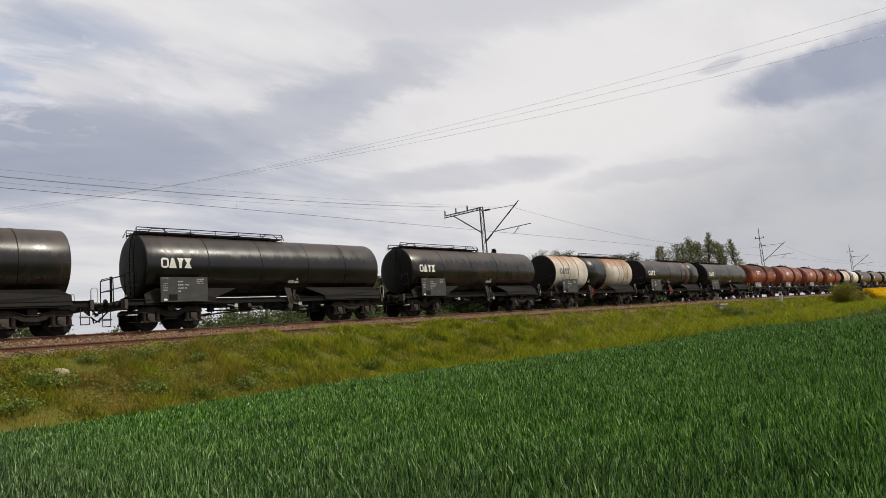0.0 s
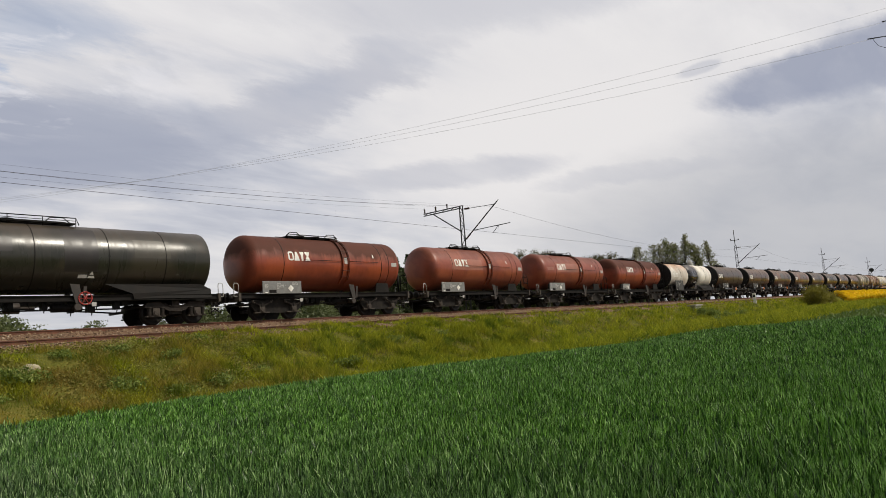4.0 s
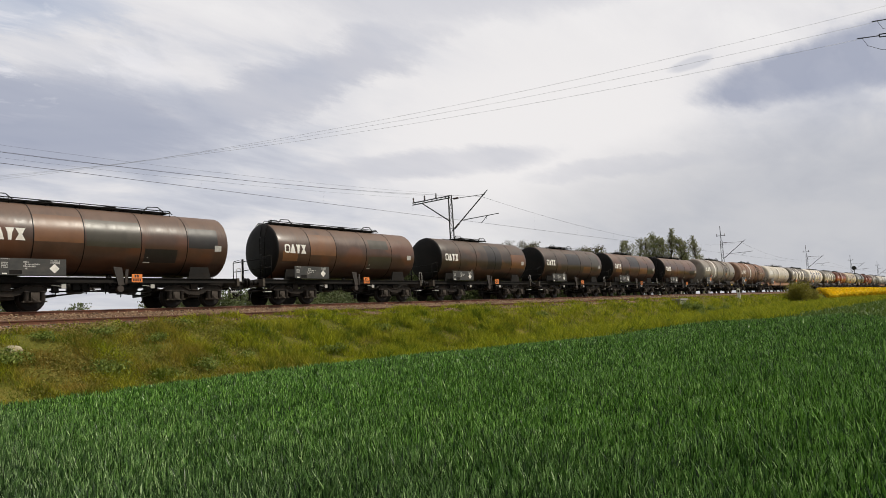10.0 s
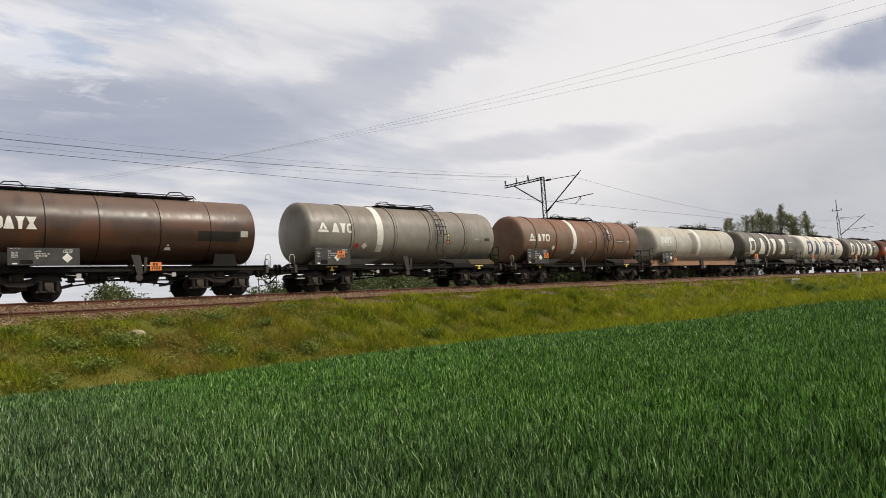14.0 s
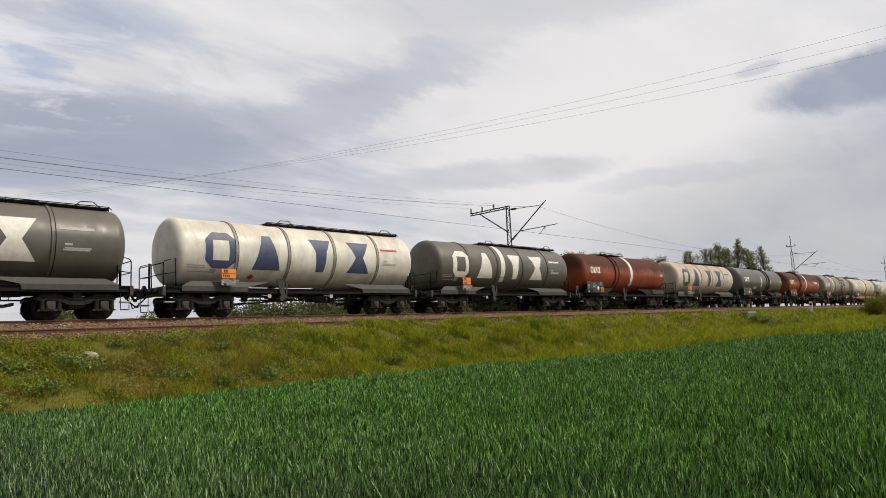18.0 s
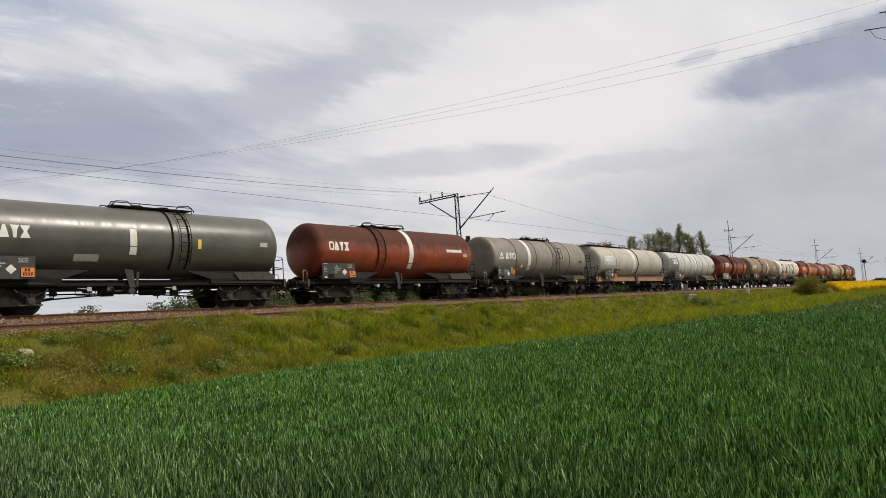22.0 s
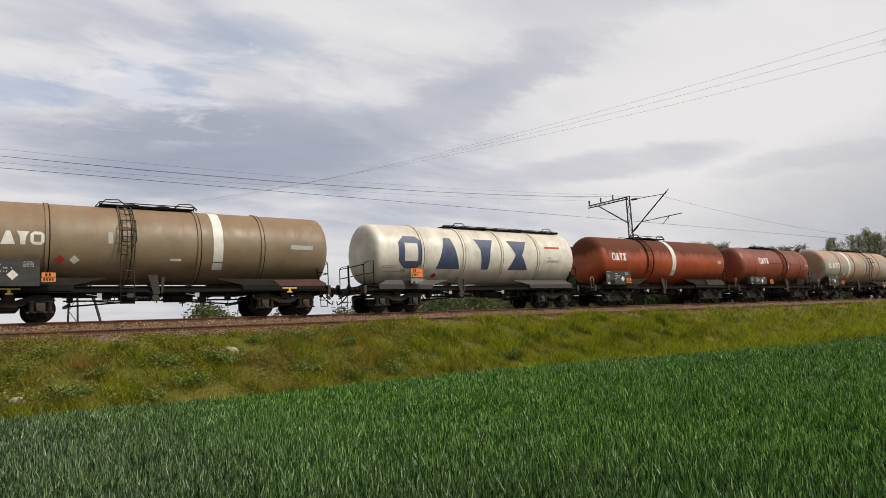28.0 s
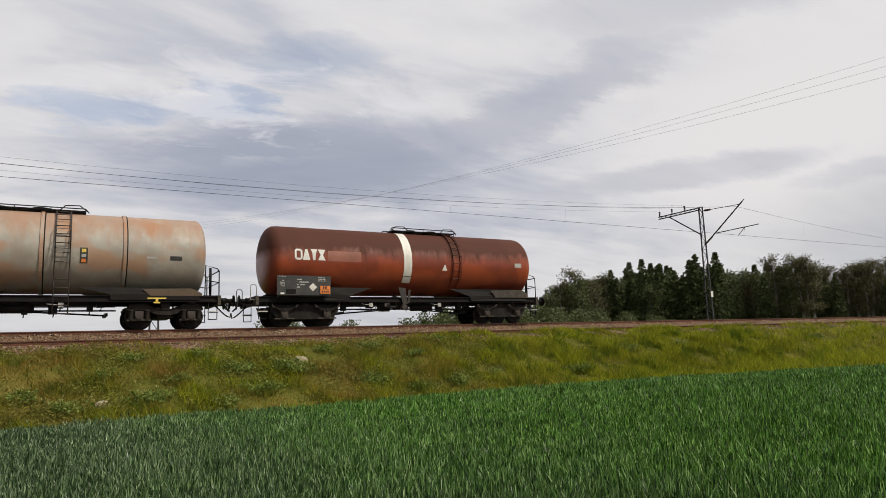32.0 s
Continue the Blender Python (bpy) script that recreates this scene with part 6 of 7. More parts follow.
sheet("bank_herbs", v, np.arange(len(v)).reshape(-1, 4), HERB, "low olive and brown leafy herbs in the bank turf", "plants")

# rough grass round the pole and up to the yellow field
x = rng.uniform(0, 1, 60000) ** 1.4 * 110 + 25
y = rng.uniform(-22, 14, len(x))
keep = ~in_wheat(x, y)
x, y = x[keep], y[keep]
v, f = blades(rng, x, y, ground_z(x, y), rng.uniform(0.12, 0.32, len(x)), rng.uniform(0.03, 0.07, len(x)), rng.uniform(0.2, 0.8, len(x)), rng.uniform(0, 0.3, len(x)))
nx, ny = rng.uniform(13, 33, 44000), rng.uniform(-9, 7, 44000)
keep = ~in_wheat(nx, ny)
nx, ny = nx[keep], ny[keep]
v2, f2 = blades(rng, nx, ny, ground_z(nx, ny) - 0.01, rng.uniform(0.06, 0.20, len(nx)), rng.uniform(0.012, 0.026, len(nx)), rng.uniform(0.2, 0.8, len(nx)), rng.uniform(0, 0.3, len(nx)))
v, f = np.concatenate([v, v2]), np.concatenate([f, f2 + len(v)])
sheet("verge_grass", v, f, VERGE, "short green grass between the wheat and the yellow field", "grass")


def leaves(rng, centre, spread, n, size, flat=0.0):
    """A cloud of small leaf quads round a centre."""
    c = np.asarray(centre) + np.clip(rng.normal(0, 1, (n, 3)), -1.7, 1.7) * np.asarray(spread)
    a = rng.normal(0, 1, (n, 3))
    a /= np.linalg.norm(a, axis=1)[:, None]
    b = np.cross(a, rng.normal(0, 1, (n, 3)))
    b /= np.linalg.norm(b, axis=1)[:, None]
    s = rng.uniform(0.6, 1.3, (n, 1)) * size
    a, b = a * s, b * s * 0.55
    v = np.stack([c - a, c + b, c + a, c - b], 1)
    return v.reshape(-1, 3)


def quads(n):
    return np.arange(n * 4).reshape(-1, 4)


def leaf_part(name, verts, mat, parent):
    me = bpy.data.meshes.new(name)
    me.from_pydata(verts.tolist(), [], quads(len(verts) // 4).tolist())
    me.materials.append(mat)
    return link(name, me, parent)


def weed(seed, flowers):
    rg = np.random.default_rng(seed)
    w = thing("bank_weed", "low leafy weed clump on the grassy bank", "weed", "weeds on the bank")
    bm = bmesh.new()
    tips = []
    for i in range(16):
        a, l, h = rg.uniform(0, 6.28), rg.uniform(0.1, 0.62), rg.uniform(0.14, 0.42)
        tip = (l * math.cos(a), l * math.sin(a), h)
        rod(bm, (0.15 * math.cos(a), 0.15 * math.sin(a), -0.06), tip, 0.008, 5, 0.003)
        tips.append(tip)
    tagged(part("stemwork", bm, WEED, w), kind="stuff")
    v = np.concatenate([leaves(rg, (t[0] * 0.8, t[1] * 0.8, t[2] * 0.6), (0.12, 0.12, 0.07), 34, 0.045) for t in tips])
    leaf_part("foliage", v, WEED, w)
    if flowers:
        v = np.concatenate([leaves(rg, t, (0.03, 0.03, 0.03), 7, 0.026) for t in tips])
        leaf_part("blossom", v, FLOWER, w)
    return w


def at_ground(x, y, turn=0.0, size=1.0):
    return pose(x, y, float(ground_z(x, y)) - 0.01, 0, 0, turn) @ Matrix.Scale(size, 4)


def place(ob, x, y, turn=0.0, size=1.0):
    c = copy_thing(ob, at_ground(x, y, turn))
    c.scale = (size,) * 3
    return c


weeds = [weed(11, True), weed(12, True), weed(13, False)]
spots = [(6.1, 20.0), (6.3, 19.9), (8.5, 19.3), (3.0, 19.6), (2.2, 18.9), (4.6, 20.3), (-0.6, 19.4), (1.2, 20.1), (10.8, 20.6), (14.6, 20.4), (9.3, 21.1), (20.5, 20.3), (-2.0, 18.8), (24, 20.6), (12.0, 21.4), (34, 20.4), (6.15, 20.15), (5.2, 19.0), (3.7, 20.9), (0.2, 18.8), (7.6, 20.9), (4.0, 18.5), (-3.4, 19.6), (9.9, 18.6), (13.1, 19.2), (1.9, 21.0), (16.8, 19.0), (11.4, 18.9)]
rnd = random.Random(8)
for i, (px, py) in enumerate(spots):
    if i < 3:
        weeds[i].matrix_basis = at_ground(px, py, rnd.uniform(0, 360)) @ Matrix.Scale(1.0, 4)
    else:
        place(weeds[i % 3], px, py, rnd.uniform(0, 360), rnd.uniform(0.7, 1.1))


def boulder(name, x, y, size, seed):
    bm = bmesh.new()
    bmesh.ops.create_icosphere(bm, subdivisions=3, radius=1.0)
    for v in bm.verts:
        k = 1 + 0.22 * noise.noise(v.co * 1.3 + Vector((seed, 0, 0))) + 0.06 * noise.noise(v.co * 4)
        v.co = Vector((v.co.x * size, v.co.y * size * 0.8, v.co.z * size * 0.62)) * k
    for f in bm.faces:
        f.smooth = True
    ob = part(name, bm, STONE)
    ob.matrix_basis = at_ground(x, y) @ Matrix.Translation((0, 0, size * 0.30))
    return tagged(ob, "pale weathered field stone lying in the bank grass", "stone")


boulder("field_stone", 6.63, 20.42, 0.23, 2)
boulder("field_stone", 1.10, 19.05, 0.17, 5)

# ---- the two tracks ----
def railway(name, label, cy, top, x0, x1):
    t = thing(name, label, "railway track", "", "structure")
    for s in (-1, 1):
        y = cy + s * (GAUGE / 2 + 0.035)
        bm = bmesh.new()
        prof = [(-0.062, -0.16), (-0.062, -0.148), (-0.010, -0.13), (-0.010, -0.045), (-0.036, -0.035), (-0.036, -0.004), (0.036, -0.004), (0.036, -0.035), (0.010, -0.045), (0.010, -0.13), (0.062, -0.148), (0.062, -0.16)]
        a = [bm.verts.new((x0, y + py, top + pz)) for py, pz in prof]
        b = [bm.verts.new((x1, y + py, top + pz)) for py, pz in prof]
        for i in range(len(prof)):
            bm.faces.new((a[i], b[i], b[(i + 1) % 12], a[(i + 1) % 12]))
        bmesh.ops.recalc_face_normals(bm, faces=bm.faces)
        rail = part("rail", bm, RAIL_STEEL, t, "rust-brown rail")
        bm = bmesh.new()
        box(bm, x0, x1, y - 0.033, y + 0.033, top - 0.004, top)
        part("running_surface", bm, RAIL_TOP, rail, "worn bright railhead")
    return t


tracks = [railway("railway_track", "main line track with rusty rails on ballast", TRACK_Y, RAIL_Z, -700, 1500),
          railway("railway_track", "lower side track with brown rails half in grass", NEAR_Y, NEAR_Z, -700, 1500)]


def ballast_bed():
    prof = [(21.80, 1.70), (22.25, 1.99), (25.1, 2.03), (25.55, 2.10), (26.15, 2.44), (29.3, 2.44), (30.1, 2.05), (31.3, 1.90)]
    xs = np.concatenate([np.array([-700, -400, -200, -100]), np.arange(-60, 80, 0.9), np.arange(80, 400, 8), np.array([600, 1500])])
    verts = [(float(x), py, pz + (0.02 * math.sin(x * 3.1 + i * 2) if 0 < i < 7 else 0)) for x in xs for i, (py, pz) in enumerate(prof)]
    n = len(prof)
    faces = [(i * n + j, (i + 1) * n + j, (i + 1) * n + j + 1, i * n + j + 1) for i in range(len(xs) - 1) for j in range(n - 1)]
    ob = raw("ballast_bed", verts, faces, BALLAST)
    return tagged(ob, "brown-grey crushed stone ballast under both tracks", "ballast", "", "structure")


ballast_bed()


def ballast_stones():
    rg = np.random.default_rng(21)
    n = 30000
    x = rg.uniform(0, 1, n) ** 1.35 * 95 - 8
    y = rg.uniform(22.0, 26.4, n)
    z = np.interp(y, [21.80, 22.25, 25.1, 25.55, 26.15, 29.3], [1.70, 1.99, 2.03, 2.10, 2.44, 2.44]) + rg.uniform(-0.005, 0.03, n)
    s = rg.uniform(0.018, 0.044, n)
    d = np.array([[1, 0, 0], [-1, 0, 0], [0, 1, 0], [0, -1, 0], [0, 0, 1], [0, 0, -1]], float)
    jit = 1 + rg.uniform(-0.35, 0.35, (n, 6, 1))
    v = np.stack([x, y, z], -1)[:, None, :] + d[None] * s[:, None, None] * jit + rg.normal(0, 0.25, (n, 6, 3)) * s[:, None, None]
    tri = np.array([[0, 2, 4], [2, 1, 4], [1, 3, 4], [3, 0, 4], [2, 0, 5], [1, 2, 5], [3, 1, 5], [0, 3, 5]])
    f = (np.arange(n) * 6)[:, None, None] + tri[None]
    sheet("ballast_stones", v.reshape(-1, 3), f.reshape(-1, 3), BALLAST_STONES, "loose crushed ballast stones between the rails", "ballast")


ballast_stones()

# ---- masts and wires of the railway ----
def insulator(bm, a, b, r, n=5):
    a, b = Vector(a), Vector(b)
    rod(bm, a, b, r * 0.4, 6)
    for i in range(n):
        p = a.lerp(b, (i + 0.7) / (n + 0.4))
        d = (b - a).normalized() * 0.022
        rod(bm, p - d, p + d, r, 10)


def catenary_mast(back_arm):
    """Lattice mast behind the line; the cantilever reaches over the track (towards -y)."""
    label = "dark lattice catenary mast with a back arm and cantilever" if back_arm else "slim catenary mast with cantilever over the track"
    m = thing("catenary_mast", label, "catenary mast", "masts along the railway")
    H = 8.05
    for s in (-1, 1):
        bm = bmesh.new()
        extrude = [(-0.05, -0.8), (0.05, -0.8), (0.05, H), (-0.05, H)]
        a = [bm.verts.new((px, s * (0.22 - 0.10 * max(0, pz) / H), pz)) for px, pz in extrude]
        b = [bm.verts.new((px, s * (0.22 - 0.10 * max(0, pz) / H) + s * 0.045, pz)) for px, pz in extrude]
        bm.faces.new(a), bm.faces.new(b[::-1])
        for i in range(4):
            bm.faces.new((a[i], b[i], b[(i + 1) % 4], a[(i + 1) % 4]))
        bmesh.ops.recalc_face_normals(bm, faces=bm.faces)
        part("mast_leg", bm, STEEL_DARK, m)
    bm = bmesh.new()
    n = 16
    for i in range(n):
        z0, z1 = H * i / n, H * (i + 1) / n
        w0, w1 = 0.22 - 0.10 * z0 / H, 0.22 - 0.10 * z1 / H
        s = 1 if i % 2 else -1
        rod(bm, (0, -s * w0, z0), (0, s * w1, z1), 0.022, 5)
        rod(bm, (0, -w1, z1), (0, w1, z1), 0.018, 5)
    tagged(part("lacing", bm, STEEL_DARK, m), kind="stuff")
    bm = bmesh.new()
    box(bm, -0.3, 0.3, -0.45, 0.45, -1.1, -0.55)
    part("footing", bm, CONCRETE, m, "concrete footing")
    bm = bmesh.new()
    box(bm, -0.02, 0.02, -0.28, -0.24, 1.75, 2.1)
    box(bm, -0.11, 0.11, -0.30, -0.275, 1.72, 2.12)
    part("sign_plate", bm, PAINT_WHITE, m, "small white plate")
    bm = bmesh.new()
    rod(bm, (0, -0.1, 5.35), (0, -3.25, 7.75), 0.045, 8)
    rod(bm, (0, -3.25, 7.75), (0, -3.45, 7.90), 0.03, 6)
    part("cantilever_tube", bm, STEEL_DARK, m)
    bm = bmesh.new()
    rod(bm, (0, -0.1, 7.75), (0, -3.2, 7.62), 0.022, 6)
    part("tie_rod", bm, STEEL_DARK, m)
    bm = bmesh.new()
    rod(bm, (0, -1.05, 6.02), (0, -4.30, 6.08), 0.03, 6)
    pipe(bm, [(0, -3.3, 6.08), (0.02, -2.9, 5.72), (0.03, -2.7, 5.58)], 0.02)
    rod(bm, (0, -3.3, 6.08), (0, -3.2, 5.82), 0.015, 5)
    part("registration_arm", bm, STEEL_DARK, m)
    bm = bmesh.new()
    insulator(bm, (0, -0.25, 5.46), (0, -0.75, 5.84), 0.075)
    insulator(bm, (0, -0.3, 7.74), (0, -0.8, 7.72), 0.075)
    part("insulator", bm, CERAMIC, m)
    if back_arm:
        bm = bmesh.new()
        for dz in (0, 0.16):
            box(bm, -0.05, 0.05, 0.0, 3.75, 7.86 + dz - 0.03, 7.86 + dz + 0.03)
        for i in range(8):
            rod(bm, (0, 0.2 + i * 0.44, 7.86 + (0.16 if i % 2 else 0)), (0, 0.64 + i * 0.44, 7.86 + (0 if i % 2 else 0.16)), 0.018, 5)
        rod(bm, (0, 0.12, 6.1), (0, 2.75, 7.83), 0.045, 6)
        part("back_arm", bm, STEEL_DARK, m)
        for y in (1.35, 2.5, 3.65):
            bm = bmesh.new()
            insulator(bm, (0, y, 8.05), (0, y, 8.42), 0.07, 4)
            part("insulator", bm, CERAMIC, m)
    else:
        bm = bmesh.new()
        rod(bm, (0, 0, 8.0), (0, 0, 10.4), 0.05, 6)
        box(bm, -0.04, 0.04, -0.65, 0.65, 8.82, 8.90)
        part("top_spike", bm, STEEL_DARK, m)
        for y in (-0.55, 0.55):
            bm = bmesh.new()
            insulator(bm, (0, y, 8.9), (0, y, 9.15), 0.06, 3)
            part("insulator", bm, CERAMIC, m)
    return m


MAST_Y, MAST_Z = 30.45, 2.55
MAST_X = [38.8, 104.6, 166, 228, 290, 352, 414, 476, 538, -27.5]
mast_a = catenary_mast(True)
mast_a.matrix_basis = Matrix.Translation((MAST_X[0], MAST_Y, MAST_Z))
mast_b = catenary_mast(False)
mast_b.matrix_basis = Matrix.Translation((MAST_X[1], MAST_Y, MAST_Z))
for mx in MAST_X[2:9]:
    copy_thing(mast_b, Matrix.Translation((mx, MAST_Y, MAST_Z)))
copy_thing(mast_a, Matrix.Translation((MAST_X[9], MAST_Y, MAST_Z)))


def wire(name, label, a, b, sag, r, n=14, group=""):
    bm = bmesh.new()
    a, b = Vector(a), Vector(b)
    pts = [a.lerp(b, i / n) - Vector((0, 0, 4 * sag * (i / n) * (1 - i / n))) for i in range(n + 1)]
    pipe(bm, pts, r, 5)
    return tagged(part(name, bm, WIRE_PALE if name == "overhead_wire" else WIRE), label, "wire", group)


ORDER = sorted(MAST_X)
for xa, xb in zip(ORDER, ORDER[1:]):
    cw = wire("contact_wire", "thin contact wire over the railway track", (xa, 27.75, RAIL_Z + 5.56), (xb, 27.75, RAIL_Z + 5.56), 0.02, 0.009)
    ca = wire("carrier_wire", "sagging carrier wire above the contact wire", (xa, 27.6, RAIL_Z + 7.45), (xb, 27.6, RAIL_Z + 7.45), 1.55, 0.008)
    if xa < 150:
        for i in range(1, 9):
            q = i / 9
            bm = bmesh.new()
            px = xa + (xb - xa) * q
            rod(bm, (px, 27.75, RAIL_Z + 5.55), (px, 27.6, RAIL_Z + 7.45 - 6.2 * q * (1 - q)), 0.0015, 4)
            part("dropper", bm, WIRE, ca)
for xa, xb in ((-27.5, 38.8),):
    for y in (1.35, 2.5, 3.65):
        wire("feeder_wire", "slack feeder wire on the mast's back arm", (xa, MAST_Y + y, MAST_Z + 8.42), (xb, MAST_Y + y, MAST_Z + 8.42), 1.1, 0.004)

# ---- the medium-voltage line over the field ----
def a_pole():
    p = thing("utility_pole", "dark concrete A-frame pole with strain insulators", "utility pole")
    base1, base2, top = Vector((27.6, 2.7, 0)), Vector((28.7, -0.85, 0)), Vector((28.1, 0.93, 10.72))
    for k, b in enumerate((base1, base2)):
        b.z = float(ground_z(b.x, b.y)) - 0.4
        bm = bmesh.new()
        rod(bm, b, top + Vector((0, 0.10 if k == 0 else -0.10, 0)), 0.155, 14, 0.115)
        part("pole_leg", bm, POLE_DARK, p)
    for z, half_y in ((9.98, 0.26), (10.32, 0.20)):
        bm = bmesh.new()
        box(bm, 27.97, 28.23, 0.93 - half_y, 0.93 + half_y, z - 0.05, z + 0.05)
        part("cross_tie", bm, STEEL_DARK, p)
    bm = bmesh.new()
    rod(bm, (28.1, 0.95, 10.5), (28.1, 0.97, 11.30), 0.05, 8)
    part("head_spike", bm, STEEL_DARK, p)
    low, high = Vector((27.85, 1.28, 10.48)), Vector((28.35, 0.31, 11.64))
    bm = bmesh.new()
    for dz in (0, 0.16):
        rod(bm, low + Vector((0, 0, dz)), high + Vector((0, 0, dz)), 0.035, 6)
    for i in range(9):
        q, r = low.lerp(high, i / 9), low.lerp(high, (i + 1) / 9)
        rod(bm, q + Vector((0, 0, 0.16 * (i % 2))), r + Vector((0, 0, 0.16 * ((i + 1) % 2))), 0.02, 5)
    pipe(bm, [high, (28.32, 0.31, 10.30), (28.2, 0.48, 9.98), (28.1, 0.75, 9.96)], 0.032)
    pipe(bm, [low, (27.87, 1.24, 10.20), (27.97, 1.10, 10.0), (28.1, 0.95, 9.98)], 0.032)
    part("cross_arm", bm, STEEL_DARK, p)
    return p, low, high


pole, arm_low, arm_high = a_pole()


def t_pole():
    """The next pole of the line, beyond the railway."""
    m = thing("utility_pole", "lattice line pole with a T arm and strut", "utility pole")
    bx, by = 5.9, 50.0
    z0 = float(ground_z(bx, by))
    for s in (-1, 1):
        bm = bmesh.new()
        rod(bm, (bx + s * 0.36, by, z0 - 0.2), (bx + s * 0.14, by, 10.15), 0.07, 8, 0.05)
        part("pole_leg", bm, POLE_DARK, m)
    bm = bmesh.new()
    for i in range(12):
        za, zb = z0 + 0.82 * i, z0 + 0.82 * (i + 1)
        wa, wb = 0.36 - 0.22 * i / 12, 0.36 - 0.22 * (i + 1) / 12
        s = 1 if i % 2 else -1
        rod(bm, (bx - s * wa, by, za), (bx + s * wb, by, zb), 0.025, 5)
    tagged(part("lacing", bm, POLE_DARK, m), kind="stuff")
    bm = bmesh.new()
    rod(bm, (bx + 0.15, by - 0.2, 8.9), (bx + 2.3, by - 1.6, z0 - 0.1), 0.09, 8)
    part("strut", bm, POLE_DARK, m)
    bm = bmesh.new()
    box(bm, bx - 1.45, bx + 1.45, by - 0.06, by + 0.06, 9.95, 10.08)
    for s in (-1, 1):
        rod(bm, (bx + s * 1.3, by, 10.0), (bx + s * 0.2, by, 9.2), 0.03, 5)
    part("cross_arm", bm, STEEL_DARK, m)
    tops = []
    for q in (-1.35, 0.0, 1.35):
        bm = bmesh.new()
        insulator(bm, (bx + q, by, 10.08), (bx + q, by, 10.40), 0.07, 3)
        part("insulator", bm, CERAMIC, m)
        tops.append(Vector((bx + q, by, 10.42)))
    return tops


ends = t_pole()
for i, q in enumerate((0.0, 0.5, 1.0)):
    a = arm_low.lerp(arm_high, q) + Vector((0, 0, 0.08))
    for far, k in ((ends[i], 0), (Vector((52 + i * 0.5, -55, 11.9 + 0.35 * i)), 1)):
        d = (far - a).normalized()
        s0, s1 = a + d * 0.22, a + d * 0.80
        bm = bmesh.new()
        rod(bm, a, s0, 0.018, 6)
        up = Vector((0, 0, 0.05))
        for s in (-1, 1):
            rod(bm, s0 + up * s, s1 + up * s, 0.020, 6)
        for q in (0.0, 0.5, 1.0):
            rod(bm, s0.lerp(s1, q) - up, s0.lerp(s1, q) + up, 0.024, 6)
        rod(bm, s1, a + d * 1.5, 0.018, 6)
        part("strain_insulator", bm, STEEL_DARK, pole)
        wire("overhead_wire", "thin overhead power wire", a + d * 1.05, far, 1.15 if k == 0 else 0.8, 0.0042, 24, "wires of the power line")
    bm = bmesh.new()
    d0, d1 = (ends[i] - a).normalized(), (Vector((52, -55, 11.6)) - a).normalized()
    pts = [a + d0 * 1.35, a + d0 * 1.2 + Vector((0, 0, -0.30)), a + d0 * 0.8 + Vector((0, 0, -0.50)), a + d0 * 0.3 + Vector((0.05, 0, -0.56)), a + Vector((0.1, -0.1, -0.50)),
           a + d1 * 0.5 + Vector((0.05, 0, -0.46)), a + d1 * 0.9 + Vector((0, 0, -0.42)), a + d1 * 1.2 + Vector((0, 0, -0.25)), a + d1 * 1.3]
    pipe(bm, pts, 0.008, 5)
    part("jumper_wire", bm, WIRE, pole)

# ---- line-side things ----
post = thing("marker_post", "short white line-side marker post", "marker post")
bm = bmesh.new()
box(bm, -0.09, 0.09, -0.16, 0.16, -0.35, 1.1)
box(bm, -0.07, 0.07, -0.13, 0.13, 1.1, 1.16)
part("post", bm, PAINT_WHITE, post)
bm = bmesh.new()
box(bm, -0.095, -0.091, -0.10, 0.10, 0.72, 0.96)
part("dark_panel", bm, PAINT_BLACK, post)
post.matrix_basis = pose(78.0, 21.4, float(ground_z(78.0, 21.4)), 0, 0, 8)

slab = thing("culvert_head", "grey concrete culvert head on the bank", "culvert")
bm = bmesh.new()
box(bm, -0.75, 0.75, -0.2, 0.25, -0.9, 0.0)
part("head_wall", bm, CONCRETE, slab)
bm = bmesh.new()
box(bm, -0.88, 0.88, -0.32, 0.4, 0.0, 0.11)
part("coping", bm, CONCRETE, slab)
slab.matrix_basis = pose(58.6, 20.95, 1.88, 0, 0, 0)

signal = thing("railway_signal", "round-headed light signal on a slim post", "railway signal")
bm = bmesh.new()
rod(bm, (0, 0, -0.8), (0, 0, 6.6), 0.09, 8)
part("post", bm, STEEL_DARK, signal)
bm = bmesh.new()
rod(bm, (-0.08, 0, 7.0), (0.1, 0, 7.0), 0.62, 20)
part("target", bm, PAINT_BLACK, signal)
bm = bmesh.new()
box(bm, 0.0, 0.4, -0.22, 0.22, 6.5, 7.5)
part("lamp_case", bm, IRON, signal)
signal.matrix_basis = Matrix.Translation((236, 30.8, 2.3))

hut = thing("grey_dome", "pale grey domed hood in front of the trees", "hood")
bm = bmesh.new()
turned(bm, [(0, 0.65), (1.3, 0.65), (1.8, 0.60), (2.1, 0.45), (2.35, 0.26), (2.42, 0.03)], 16, "z")
part("hood", bm, CONCRETE, hut)
bm = bmesh.new()
turned(bm, [(-7.8, 0.58), (0, 0.58)], 12, "z")
part("shaft", bm, CONCRETE, hut)
hut.matrix_basis = Matrix.Translation((112.9, 40.6, 7.45))

